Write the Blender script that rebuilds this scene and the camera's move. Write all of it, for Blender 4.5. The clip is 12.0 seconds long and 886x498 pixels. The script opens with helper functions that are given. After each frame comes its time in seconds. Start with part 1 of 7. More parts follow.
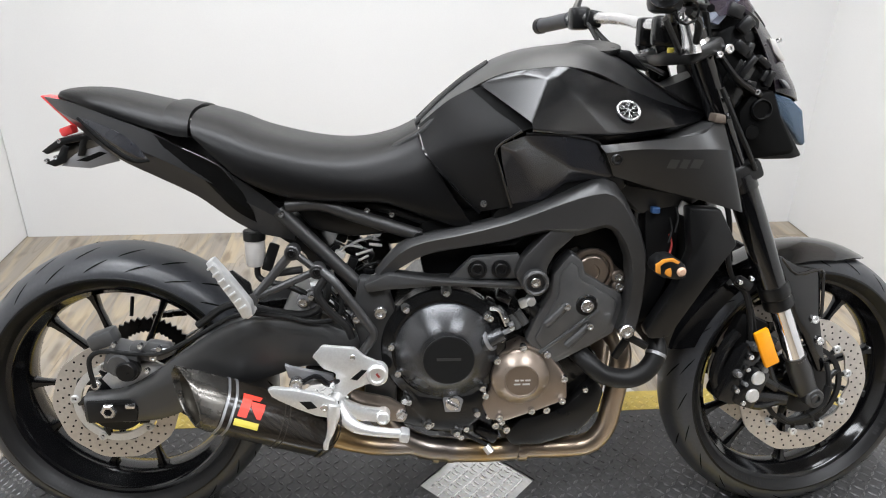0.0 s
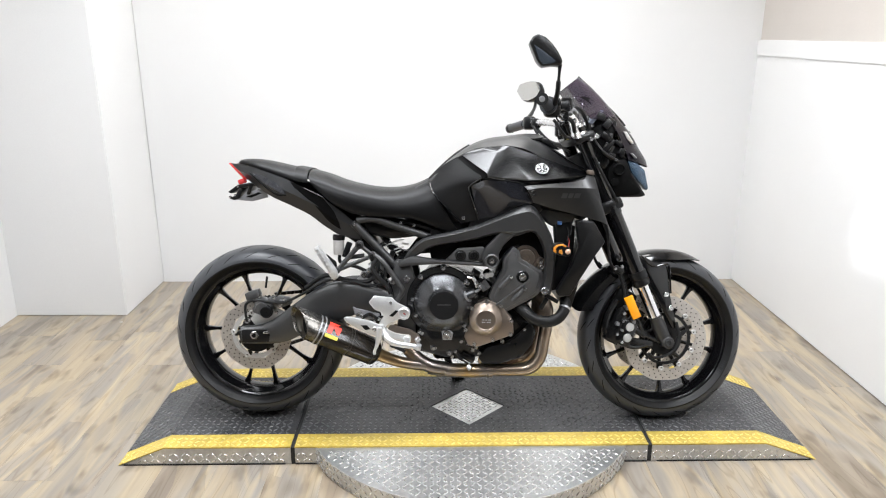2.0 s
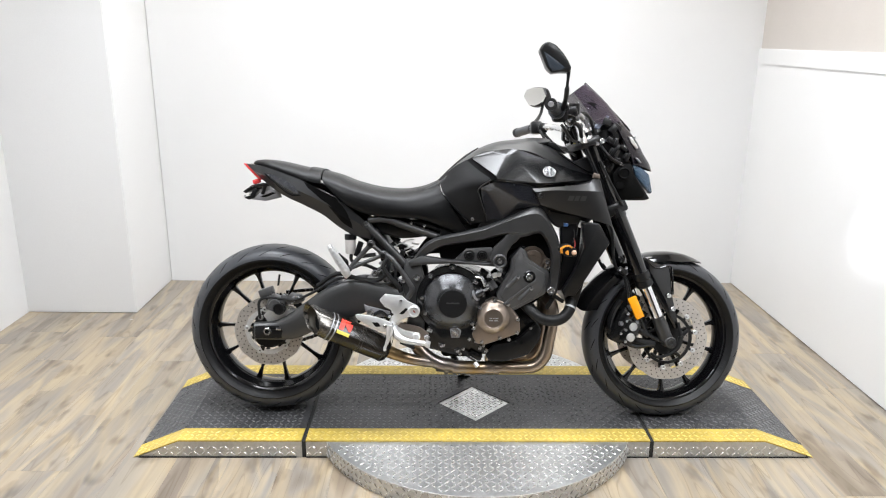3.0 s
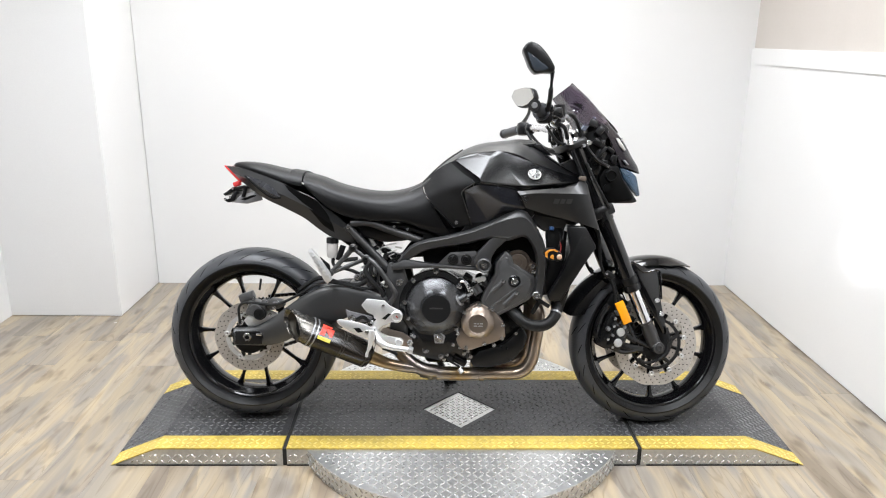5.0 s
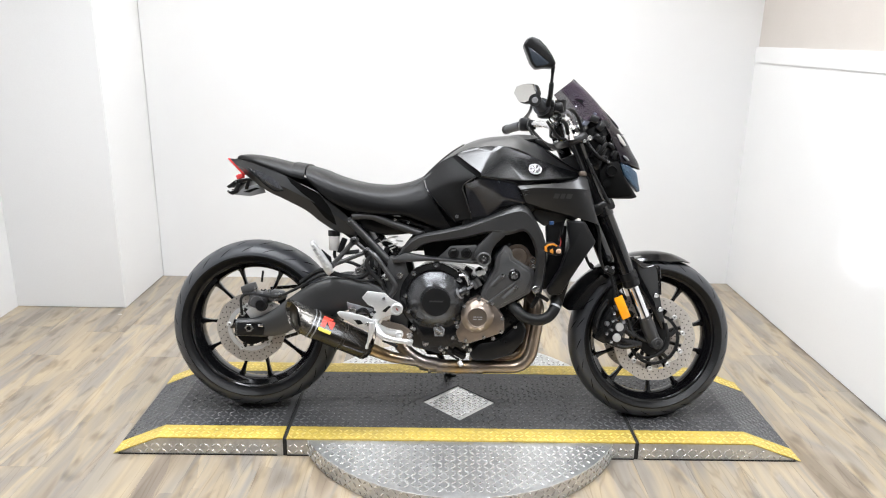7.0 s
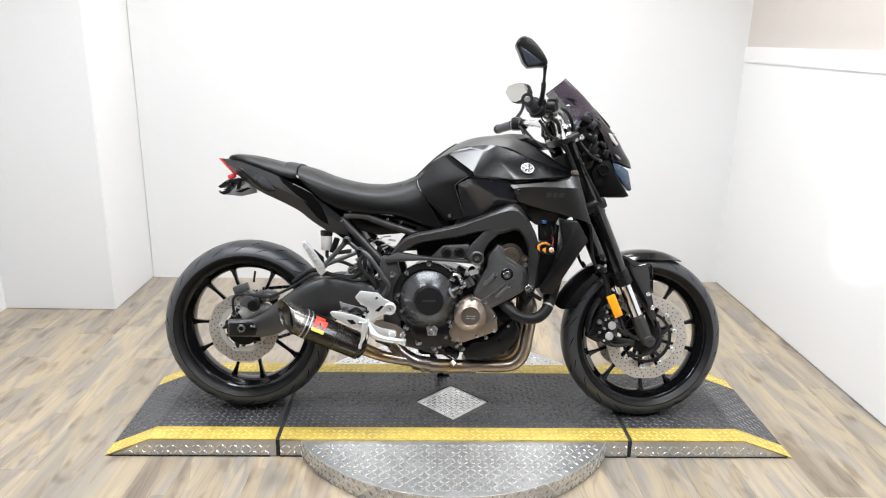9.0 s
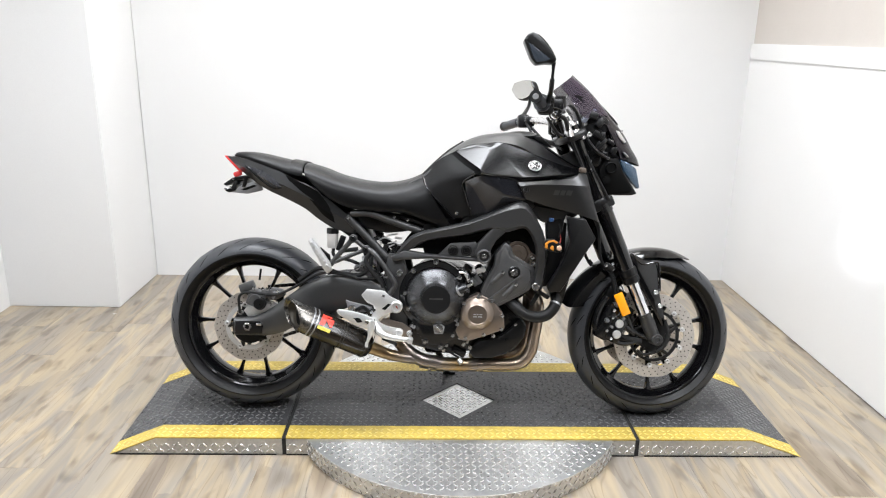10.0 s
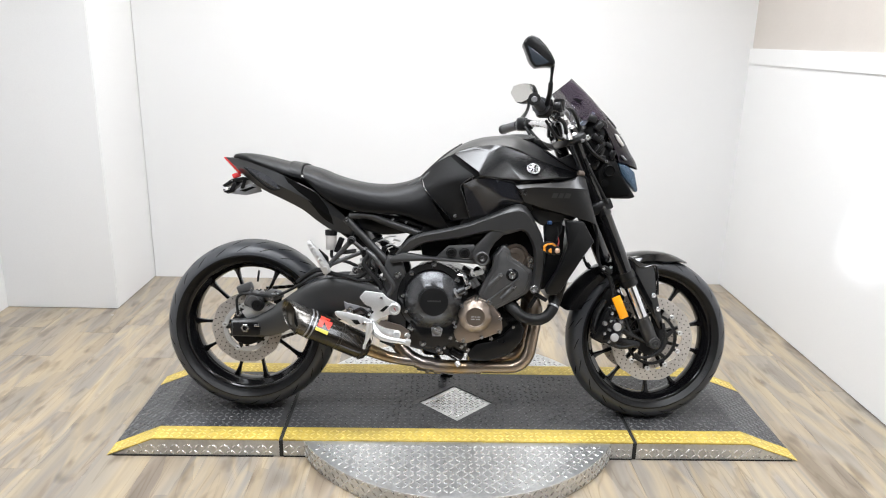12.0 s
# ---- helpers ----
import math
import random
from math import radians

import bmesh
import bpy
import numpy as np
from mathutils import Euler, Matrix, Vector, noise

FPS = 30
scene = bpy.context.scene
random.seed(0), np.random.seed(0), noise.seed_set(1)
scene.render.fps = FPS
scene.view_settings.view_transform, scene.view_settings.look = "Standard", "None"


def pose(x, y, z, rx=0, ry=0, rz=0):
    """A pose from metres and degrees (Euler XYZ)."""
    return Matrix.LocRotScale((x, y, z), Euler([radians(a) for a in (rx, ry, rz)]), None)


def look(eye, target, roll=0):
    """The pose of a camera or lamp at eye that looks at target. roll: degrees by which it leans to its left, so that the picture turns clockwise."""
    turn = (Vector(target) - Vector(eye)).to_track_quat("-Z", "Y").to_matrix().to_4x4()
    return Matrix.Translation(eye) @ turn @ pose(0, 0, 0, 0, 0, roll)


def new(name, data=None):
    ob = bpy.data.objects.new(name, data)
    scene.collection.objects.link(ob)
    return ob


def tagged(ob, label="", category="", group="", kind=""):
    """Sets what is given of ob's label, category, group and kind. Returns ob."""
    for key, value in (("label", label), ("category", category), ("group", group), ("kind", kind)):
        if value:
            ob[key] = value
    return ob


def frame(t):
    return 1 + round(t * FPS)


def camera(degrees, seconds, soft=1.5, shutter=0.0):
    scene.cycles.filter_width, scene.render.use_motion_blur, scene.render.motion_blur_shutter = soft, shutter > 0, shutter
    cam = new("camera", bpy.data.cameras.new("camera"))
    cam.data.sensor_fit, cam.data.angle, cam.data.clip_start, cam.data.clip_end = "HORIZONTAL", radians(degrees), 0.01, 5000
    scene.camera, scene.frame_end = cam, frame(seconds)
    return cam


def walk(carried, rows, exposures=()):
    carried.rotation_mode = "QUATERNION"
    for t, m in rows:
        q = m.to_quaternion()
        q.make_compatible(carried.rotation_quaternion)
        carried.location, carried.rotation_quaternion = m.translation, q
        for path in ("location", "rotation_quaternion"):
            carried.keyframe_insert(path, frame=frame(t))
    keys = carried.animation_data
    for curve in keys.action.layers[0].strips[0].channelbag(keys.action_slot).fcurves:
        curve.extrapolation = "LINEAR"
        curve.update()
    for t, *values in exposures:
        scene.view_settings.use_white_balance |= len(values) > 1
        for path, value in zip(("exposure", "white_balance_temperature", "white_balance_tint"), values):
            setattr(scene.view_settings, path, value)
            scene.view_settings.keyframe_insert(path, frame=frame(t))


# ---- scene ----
cam = camera(62.7, 12.0, soft=1.1)
PATH = [
    (0, (0.537, -1.351, 1.291), (0.697, 0.447, 0.429), 0.9),
    (0.5, (0.526, -1.729, 1.319), (0.699, 0.126, 0.59), 1.9),
    (1, (0.562, -2.034, 1.374), (0.599, -0.147, 0.712), -0.1),
    (1.5, (0.658, -2.272, 1.385), (0.65, -0.37, 0.766), 1.0),
    (2, (0.614, -2.476, 1.391), (0.642, -0.56, 0.82), -0.0),
    (2.5, (0.578, -2.571, 1.392), (0.617, -0.653, 0.826), -0.2),
    (3, (0.574, -2.544, 1.396), (0.608, -0.624, 0.836), 0.6),
    (3.2, (0.579, -2.522, 1.395), (0.62, -0.602, 0.839), 0.4),
    (5, (0.628, -2.494, 1.397), (0.664, -0.575, 0.836), 0.6),
    (5.5, (0.622, -2.506, 1.389), (0.658, -0.583, 0.842), 0.4),
    (6, (0.629, -2.512, 1.388), (0.657, -0.589, 0.84), 0.6),
    (6.5, (0.635, -2.513, 1.387), (0.659, -0.591, 0.833), 0.6),
    (7, (0.646, -2.517, 1.386), (0.666, -0.598, 0.821), 1.0),
    (9, (0.636, -2.518, 1.381), (0.684, -0.6, 0.819), 1.0),
    (9.5, (0.63, -2.515, 1.375), (0.679, -0.596, 0.814), 1.1),
    (10, (0.617, -2.506, 1.379), (0.662, -0.589, 0.81), 1.0),
    (10.5, (0.623, -2.505, 1.372), (0.674, -0.588, 0.807), 0.7),
    (11, (0.625, -2.503, 1.372), (0.675, -0.586, 0.802), 0.8),
    (11.5, (0.62, -2.503, 1.38), (0.667, -0.585, 0.815), 1.0),
    (12, (0.619, -2.509, 1.375), (0.667, -0.59, 0.816), 1.3),
]
EXPOSURES = [(0, -0.2), (0.5, -0.07), (1.0, -0.02), (2.0, -0.04), (3.2, -0.06), (4.6, -0.03), (5.5, 0.0), (9.5, 0.0), (10.5, -0.05), (12, -0.08)]
walk(cam, [(t, look(eye, target, roll)) for t, eye, target, roll in PATH], EXPOSURES)

# ---- light: ceiling panels of a white showroom, all out of view, set by the bike's highlights ----
world = bpy.data.worlds.new("world")
scene.world = world
world.use_nodes = True
world.node_tree.nodes["Background"].inputs[0].default_value = (1.0, 0.98, 0.95, 1)
world.node_tree.nodes["Background"].inputs[1].default_value = 0.05
scene.view_settings.exposure = 0.0
CEILING = 2.75
# the panel at y 1.0 is added to brighten the tank's top
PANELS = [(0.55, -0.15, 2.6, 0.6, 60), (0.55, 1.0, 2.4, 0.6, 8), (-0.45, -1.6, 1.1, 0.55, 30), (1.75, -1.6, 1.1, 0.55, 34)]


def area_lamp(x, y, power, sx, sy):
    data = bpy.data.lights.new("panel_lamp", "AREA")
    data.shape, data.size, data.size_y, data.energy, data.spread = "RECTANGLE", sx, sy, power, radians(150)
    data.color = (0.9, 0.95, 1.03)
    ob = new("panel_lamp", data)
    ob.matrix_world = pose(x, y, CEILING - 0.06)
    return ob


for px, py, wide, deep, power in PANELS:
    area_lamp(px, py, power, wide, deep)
# spot added to brighten a patch of the side wall, source unknown
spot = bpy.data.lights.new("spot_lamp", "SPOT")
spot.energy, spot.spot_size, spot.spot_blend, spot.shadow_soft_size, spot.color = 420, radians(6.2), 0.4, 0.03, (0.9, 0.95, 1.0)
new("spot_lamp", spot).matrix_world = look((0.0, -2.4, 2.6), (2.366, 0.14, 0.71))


# ---- materials ----
def nodes_of(name):
    mat = bpy.data.materials.new(name)
    mat.use_nodes = True
    tree = mat.node_tree
    return mat, tree, tree.nodes["Principled BSDF"]


def add(tree, kind, **values):
    node = tree.nodes.new(kind)
    for key, value in values.items():
        node.inputs[key].default_value = value
    return node


def ramp(tree, fac, stops):
    node = tree.nodes.new("ShaderNodeValToRGB")
    while len(node.color_ramp.elements) < len(stops):
        node.color_ramp.elements.new(0.5)
    for element, (at, colour) in zip(node.color_ramp.elements, stops):
        element.position, element.color = at, (*colour, 1)
    tree.links.new(fac, node.inputs["Fac"])
    return node.outputs["Color"]


def surface_mat(name, colour, rough=0.5, metal=0.0, vary=0.12, grain=60.0, bump=0.06, coat=0.0, coarse=6.0, rough_vary=0.12, stretch=(1, 1, 1), spec=0.5):
    """A plain surface with a coarse and a fine variation of its colour and gloss, and a fine relief."""
    mat, tree, bsdf = nodes_of(name)
    coord = tree.nodes.new("ShaderNodeTexCoord")
    place = add(tree, "ShaderNodeMapping", Scale=stretch)
    tree.links.new(coord.outputs["Object"], place.inputs["Vector"])
    big = add(tree, "ShaderNodeTexNoise", Scale=coarse, Detail=4.0)
    fine = add(tree, "ShaderNodeTexNoise", Scale=grain, Detail=3.0)
    for node in (big, fine):
        tree.links.new(place.outputs["Vector"], node.inputs["Vector"])
    mixed = tree.nodes.new("ShaderNodeMath")
    mixed.operation = "ADD"
    tree.links.new(big.outputs["Fac"], mixed.inputs[0])
    tree.links.new(fine.outputs["Fac"], mixed.inputs[1])
    half = tree.nodes.new("ShaderNodeMath")
    half.operation = "MULTIPLY"
    half.inputs[1].default_value = 0.5
    tree.links.new(mixed.outputs[0], half.inputs[0])
    low = tuple(c * (1 - vary) for c in colour)
    high = tuple(min(1, c * (1 + vary)) for c in colour)
    tree.links.new(ramp(tree, half.outputs[0], [(0.35, low), (0.65, high)]), bsdf.inputs["Base Color"])
    span = tree.nodes.new("ShaderNodeMapRange")
    span.inputs["From Min"].default_value, span.inputs["From Max"].default_value = 0.3, 0.7
    span.inputs["To Min"].default_value, span.inputs["To Max"].default_value = max(0.02, rough - rough_vary / 2), min(1, rough + rough_vary / 2)
    tree.links.new(half.outputs[0], span.inputs["Value"])
    tree.links.new(span.outputs[0], bsdf.inputs["Roughness"])
    bsdf.inputs["Metallic"].default_value = metal
    bsdf.inputs["Specular IOR Level"].default_value = spec
    bsdf.inputs["Coat Weight"].default_value = coat
    bsdf.inputs["Coat Roughness"].default_value = 0.08
    if bump:
        relief = add(tree, "ShaderNodeBump", Strength=bump, Distance=0.002)
        tree.links.new(fine.outputs["Fac"], relief.inputs["Height"])
        tree.links.new(relief.outputs["Normal"], bsdf.inputs["Normal"])
    return mat


M_WALL = surface_mat("white_wall_paint", (0.69, 0.69, 0.688), 0.38, vary=0.02, grain=180, bump=0.05, coarse=1.5)
M_WALL_UP = surface_mat("beige_wall_paint", (0.5, 0.465, 0.43), 0.6, vary=0.03, grain=150, bump=0.05)
M_SHOP = surface_mat("dark_shop_wall_paint", (0.07, 0.07, 0.075), 0.7, vary=0.1)
M_CEIL = surface_mat("ceiling_paint", (0.62, 0.62, 0.61), 0.8, vary=0.03)
M_BLACK = surface_mat("black_plastic", (0.006, 0.006, 0.0062), 0.3, vary=0.1, grain=40, bump=0, spec=0.32, rough_vary=0.08)
M_MATTE = surface_mat("matte_black_paint", (0.006, 0.006, 0.0063), 0.38, vary=0.1, grain=30, bump=0, rough_vary=0.04, spec=0.8)
M_SATIN = surface_mat("satin_black_paint", (0.011, 0.0118, 0.0155), 0.26, vary=0.1, grain=30, bump=0, rough_vary=0.06, spec=0.6)
M_SWING = surface_mat("cast_satin_black", (0.021, 0.0212, 0.0218), 0.4, vary=0.14, grain=90, bump=0.02, rough_vary=0.1, spec=1.0)
M_CLUTTER = surface_mat("dull_black_plastic", (0.003, 0.003, 0.003), 0.5, vary=0.2, bump=0, spec=0.08)
M_CONE = surface_mat("turned_dark_grey_cover", (0.064, 0.065, 0.068), 0.27, metal=0.72, vary=0.04, grain=20, bump=0, rough_vary=0.02, spec=0.5)
M_LINER = surface_mat("dark_brown_steel", (0.035, 0.03, 0.022), 0.4, metal=0.6, vary=0.3, grain=60, bump=0)
M_GLOSS = surface_mat("gloss_black_paint", (0.004, 0.004, 0.0045), 0.1, vary=0.1, bump=0.0, coat=0.3, rough_vary=0.03, spec=0.5)
M_GREY = surface_mat("dark_grey_paint", (0.012, 0.012, 0.0122), 0.34, vary=0.08, grain=30, bump=0, spec=0.42, rough_vary=0.04)
M_FRAME = surface_mat("satin_frame_paint", (0.014, 0.014, 0.0143), 0.46, vary=0.12, grain=160, bump=0.02, spec=0.75, rough_vary=0.08)
M_ENGINE = surface_mat("engine_black_paint", (0.008, 0.008, 0.0083), 0.2, vary=0.1, grain=40, bump=0, metal=0.1, spec=0.5, rough_vary=0.06)
M_COVER = surface_mat("engine_cover_grey", (0.062, 0.062, 0.0625), 0.36, vary=0.2, grain=50, bump=0.02, metal=0.15, spec=0.7, rough_vary=0.1)
M_BRONZE = surface_mat("bronze_cover_paint", (0.27, 0.222, 0.185), 0.32, metal=0.85, vary=0.05, grain=60, bump=0.01)
M_ALU = surface_mat("cast_aluminium", (0.7, 0.7, 0.695), 0.38, metal=0.7, vary=0.08, grain=250, bump=0.04)
M_BOLT = surface_mat("zinc_bolt", (0.75, 0.75, 0.76), 0.25, metal=1.0, vary=0.1, bump=0.0)
M_CHROME = surface_mat("chrome_tube", (0.85, 0.85, 0.87), 0.1, metal=1.0, vary=0.03, bump=0.0, rough_vary=0.04)
# bluish grey base puts the tread's reflected sheen into the colour
M_RUBBER = surface_mat("sheen_grey_rubber", (0.034, 0.036, 0.041), 0.38, vary=0.2, grain=160, bump=0.04, spec=0.6, coarse=4)
M_SIDEWALL = surface_mat("tyre_sidewall_rubber", (0.005, 0.005, 0.0053), 0.4, vary=0.15, grain=260, bump=0.0, spec=0.28)
M_MARKING = surface_mat("tyre_marking_rubber", (0.011, 0.011, 0.0115), 0.5, vary=0.15, bump=0.0, spec=0.3)
M_HOSE = surface_mat("hose_rubber", (0.01, 0.01, 0.01), 0.45, vary=0.15, grain=300, bump=0.06, spec=0.25)
M_SEAT = surface_mat("seat_vinyl", (0.0045, 0.0045, 0.0047), 0.36, vary=0.14, grain=700, bump=0.14, spec=0.2)
M_PAD = surface_mat("tank_pad_rubber", (0.01, 0.01, 0.0103), 0.45, vary=0.15, grain=900, bump=0.3, spec=0.13)
M_DISC = surface_mat("brake_steel", (0.54, 0.505, 0.465), 0.36, metal=0.75, vary=0.12, grain=120, bump=0.03)
# near-black stand-in for shade in holes, gaps and grooves; also plain dark marks
M_SHADE_MARK = surface_mat("dark_shade_and_mark", (0.01, 0.01, 0.01), 0.8, bump=0.0, spec=0)
M_RIM = surface_mat("gloss_rim_paint", (0.004, 0.004, 0.0045), 0.12, vary=0.1, bump=0.0, coat=0.15, rough_vary=0.04, spec=0.35)
M_RED = surface_mat("red_decal", (0.75, 0.05, 0.03), 0.35, bump=0.0, vary=0.06)
M_YELLOW = surface_mat("yellow_decal", (0.55, 0.46, 0.07), 0.4, bump=0.0, vary=0.06)
M_AMBER = surface_mat("amber_reflector", (0.95, 0.36, 0.01), 0.25, bump=0.1, vary=0.1, grain=900)
M_STRIPE = surface_mat("yellow_floor_paint", (0.45, 0.33, 0.062), 0.48, vary=0.24, grain=70, bump=0.1, coarse=9)
# bars paler than the stripe so that the relief shows
M_STRIPE_BAR = surface_mat("pale_yellow_bar", (0.6, 0.47, 0.15), 0.34, vary=0.26, grain=40, bump=0, coarse=12)
M_TREAD = surface_mat("black_tread_plate", (0.05, 0.05, 0.052), 0.4, vary=0.5, grain=120, bump=0.1, metal=0.2, coarse=7, spec=0.35, rough_vary=0.3)
# both bar colours are brighter than their plates: glints on the slopes, painted
M_TREAD_BAR = surface_mat("worn_glint_tread_bar", (0.1, 0.1, 0.102), 0.3, vary=0.55, grain=60, bump=0, metal=0.3, coarse=7, spec=0.5, rough_vary=0.2)
M_STEEL_BAR = surface_mat("glint_steel_bar", (0.7, 0.7, 0.69), 0.24, vary=0.1, grain=60, bump=0, metal=0.9, coarse=9)
M_STEEL = surface_mat("silver_tread_plate", (0.57, 0.57, 0.565), 0.34, vary=0.14, grain=90, bump=0.08, metal=0.85, coarse=5, rough_vary=0.12)
M_JOINT = surface_mat("black_joint_and_shadow", (0.012, 0.012, 0.012), 0.7, bump=0.0)
M_RESERVOIR = surface_mat("milky_reservoir", (0.5, 0.48, 0.46), 0.35, vary=0.12, grain=30, bump=0.0)
M_SILVER = surface_mat("silver_emblem", (0.38, 0.38, 0.38), 0.28, metal=0.9, vary=0.2, grain=200, bump=0.0)
M_WHITE = surface_mat("white_lens", (0.8, 0.8, 0.78), 0.2, bump=0.0, vary=0.05)
M_PEACH = surface_mat("pale_amber_lens", (0.55, 0.36, 0.25), 0.25, bump=0.0, vary=0.05)
M_DECAL_RED = surface_mat("dark_red_wire", (0.3, 0.03, 0.025), 0.5, bump=0.0, vary=0.05)
M_PEACH_RUBBER = surface_mat("dull_brown_rubber", (0.1, 0.077, 0.06), 0.6, bump=0.0, vary=0.1)
M_DISPLAY = surface_mat("pale_display_glass", (0.3, 0.33, 0.42), 0.15, bump=0.0, vary=0.15, grain=90)
M_BLUE = surface_mat("blue_connector", (0.03, 0.08, 0.2), 0.4, bump=0.0)


def brushed(mat, amount):
    """Lathe marks round the y axis, that draw the light out into rays."""
    tree = mat.node_tree
    turn = tree.nodes.new("ShaderNodeTangent")
    turn.direction_type, turn.axis = "RADIAL", "Y"
    bsdf = tree.nodes["Principled BSDF"]
    bsdf.inputs["Anisotropic"].default_value, bsdf.inputs["Anisotropic Rotation"].default_value = amount, 0.25
    tree.links.new(turn.outputs[0], bsdf.inputs["Tangent"])


def exhaust_mat():
    """Heat-tinted steel: straw, copper and grey in turn along the pipe."""
    mat, tree, bsdf = nodes_of("heat_tinted_steel")
    coord = tree.nodes.new("ShaderNodeTexCoord")
    split = tree.nodes.new("ShaderNodeSeparateXYZ")
    tree.links.new(coord.outputs["Object"], split.inputs[0])
    noise_tex = add(tree, "ShaderNodeTexNoise", Scale=14.0, Detail=4.0)
    tree.links.new(coord.outputs["Object"], noise_tex.inputs["Vector"])
    shift = tree.nodes.new("ShaderNodeMath")
    shift.operation = "MULTIPLY_ADD"
    shift.inputs[1].default_value = 0.12
    tree.links.new(noise_tex.outputs["Fac"], shift.inputs[0])
    tree.links.new(split.outputs["X"], shift.inputs[2])
    span = tree.nodes.new("ShaderNodeMapRange")
    span.inputs["From Min"].default_value, span.inputs["From Max"].default_value = 0.4, 1.1
    tree.links.new(shift.outputs[0], span.inputs["Value"])
    colour = ramp(tree, span.outputs[0], [(0.0, (0.38, 0.26, 0.11)), (0.22, (0.34, 0.24, 0.13)), (0.33, (0.26, 0.23, 0.21)), (0.5, (0.31, 0.27, 0.24)), (0.56, (0.4, 0.27, 0.12)), (0.62, (0.34, 0.29, 0.25)), (0.8, (0.38, 0.3, 0.22)), (0.95, (0.4, 0.33, 0.27))])
    tree.links.new(colour, bsdf.inputs["Base Color"])
    bsdf.inputs["Metallic"].default_value, bsdf.inputs["Roughness"].default_value = 0.9, 0.3
    return mat


def carbon_mat():
    """Carbon weave under clear coat."""
    mat, tree, bsdf = nodes_of("carbon_weave")
    coord = tree.nodes.new("ShaderNodeTexCoord")
    place = add(tree, "ShaderNodeMapping", Scale=(430, 430, 430))
    tree.links.new(coord.outputs["Object"], place.inputs["Vector"])
    check = tree.nodes.new("ShaderNodeTexChecker")
    check.inputs["Scale"].default_value = 1.0
    check.inputs["Color1"].default_value, check.inputs["Color2"].default_value = (0.018, 0.014, 0.01, 1), (0.007, 0.006, 0.005, 1)
    tree.links.new(place.outputs["Vector"], check.inputs["Vector"])
    tree.links.new(check.outputs["Color"], bsdf.inputs["Base Color"])
    bsdf.inputs["Roughness"].default_value = 0.25
    bsdf.inputs["Coat Weight"].default_value, bsdf.inputs["Coat Roughness"].default_value = 0.25, 0.1
    bsdf.inputs["Specular IOR Level"].default_value = 0.25
    return mat


def wood_mat():
    """Pale oak vinyl plank: each plank its own shade, long grain, grey streaks."""
    mat, tree, bsdf = nodes_of("oak_vinyl_plank")
    coord = tree.nodes.new("ShaderNodeTexCoord")
    info = tree.nodes.new("ShaderNodeObjectInfo")
    jump = tree.nodes.new("ShaderNodeVectorMath")
    jump.operation = "SCALE"
    jump.inputs[0].default_value = (31.0, 17.0, 5.0)
    tree.links.new(info.outputs["Random"], jump.inputs["Scale"])
    moved = tree.nodes.new("ShaderNodeVectorMath")
    tree.links.new(coord.outputs["Object"], moved.inputs[0])
    tree.links.new(jump.outputs[0], moved.inputs[1])
    streak = add(tree, "ShaderNodeMapping", Scale=(7, 1.1, 1))
    fibre = add(tree, "ShaderNodeMapping", Scale=(55, 3.0, 1))
    for node in (streak, fibre):
        tree.links.new(moved.outputs[0], node.inputs["Vector"])
    big = add(tree, "ShaderNodeTexNoise", Scale=1.0, Detail=2.0, Distortion=0.8)
    fine = add(tree, "ShaderNodeTexNoise", Scale=1.0, Detail=4.0)
    tree.links.new(streak.outputs[0], big.inputs["Vector"])
    tree.links.new(fibre.outputs[0], fine.inputs["Vector"])
    base = ramp(tree, big.outputs["Fac"], [(0.27, (0.139, 0.104, 0.072)), (0.37, (0.325, 0.269, 0.209)), (0.45, (0.249, 0.232, 0.212)), (0.54, (0.441, 0.354, 0.238)), (0.64, (0.290, 0.267, 0.239)), (0.75, (0.162, 0.128, 0.095))])
    tiles = add(tree, "ShaderNodeMapping", Scale=(11.1, 2.1, 1))
    bent = tree.nodes.new("ShaderNodeVectorMath")
    bent.operation = "MULTIPLY_ADD"
    bent.inputs[1].default_value = (0.035, 0.16, 0)
    tree.links.new(big.outputs["Color"], bent.inputs[0])
    tree.links.new(moved.outputs[0], bent.inputs[2])
    tree.links.new(bent.outputs[0], tiles.inputs["Vector"])
    cells = tree.nodes.new("ShaderNodeTexVoronoi")
    cells.distance = "CHEBYCHEV"
    cells.inputs["Scale"].default_value = 1.0
    tree.links.new(tiles.outputs[0], cells.inputs["Vector"])
    apart = tree.nodes.new("ShaderNodeSeparateColor")
    tree.links.new(cells.outputs["Color"], apart.inputs[0])
    patch = ramp(tree, apart.outputs[0], [(0.0, (0.16, 0.128, 0.094)), (0.22, (0.255, 0.222, 0.187)), (0.5, (0.33, 0.272, 0.2)), (0.78, (0.41, 0.333, 0.222)), (1.0, (0.25, 0.233, 0.213))])
    both_tones = tree.nodes.new("ShaderNodeMix")
    both_tones.data_type = "RGBA"
    both_tones.inputs[0].default_value = 0.38
    tree.links.new(base, both_tones.inputs[6])
    tree.links.new(patch, both_tones.inputs[7])
    base = both_tones.outputs[2]
    grain = ramp(tree, fine.outputs["Fac"], [(0.3, (0.84, 0.83, 0.82)), (0.6, (1.0, 1.0, 1.0))])
    mix = tree.nodes.new("ShaderNodeMix")
    mix.data_type, mix.blend_type = "RGBA", "MULTIPLY"
    mix.inputs[0].default_value = 0.8
    tree.links.new(base, mix.inputs[6])
    tree.links.new(grain, mix.inputs[7])
    spots = add(tree, "ShaderNodeMapping", Scale=(16, 6, 1))
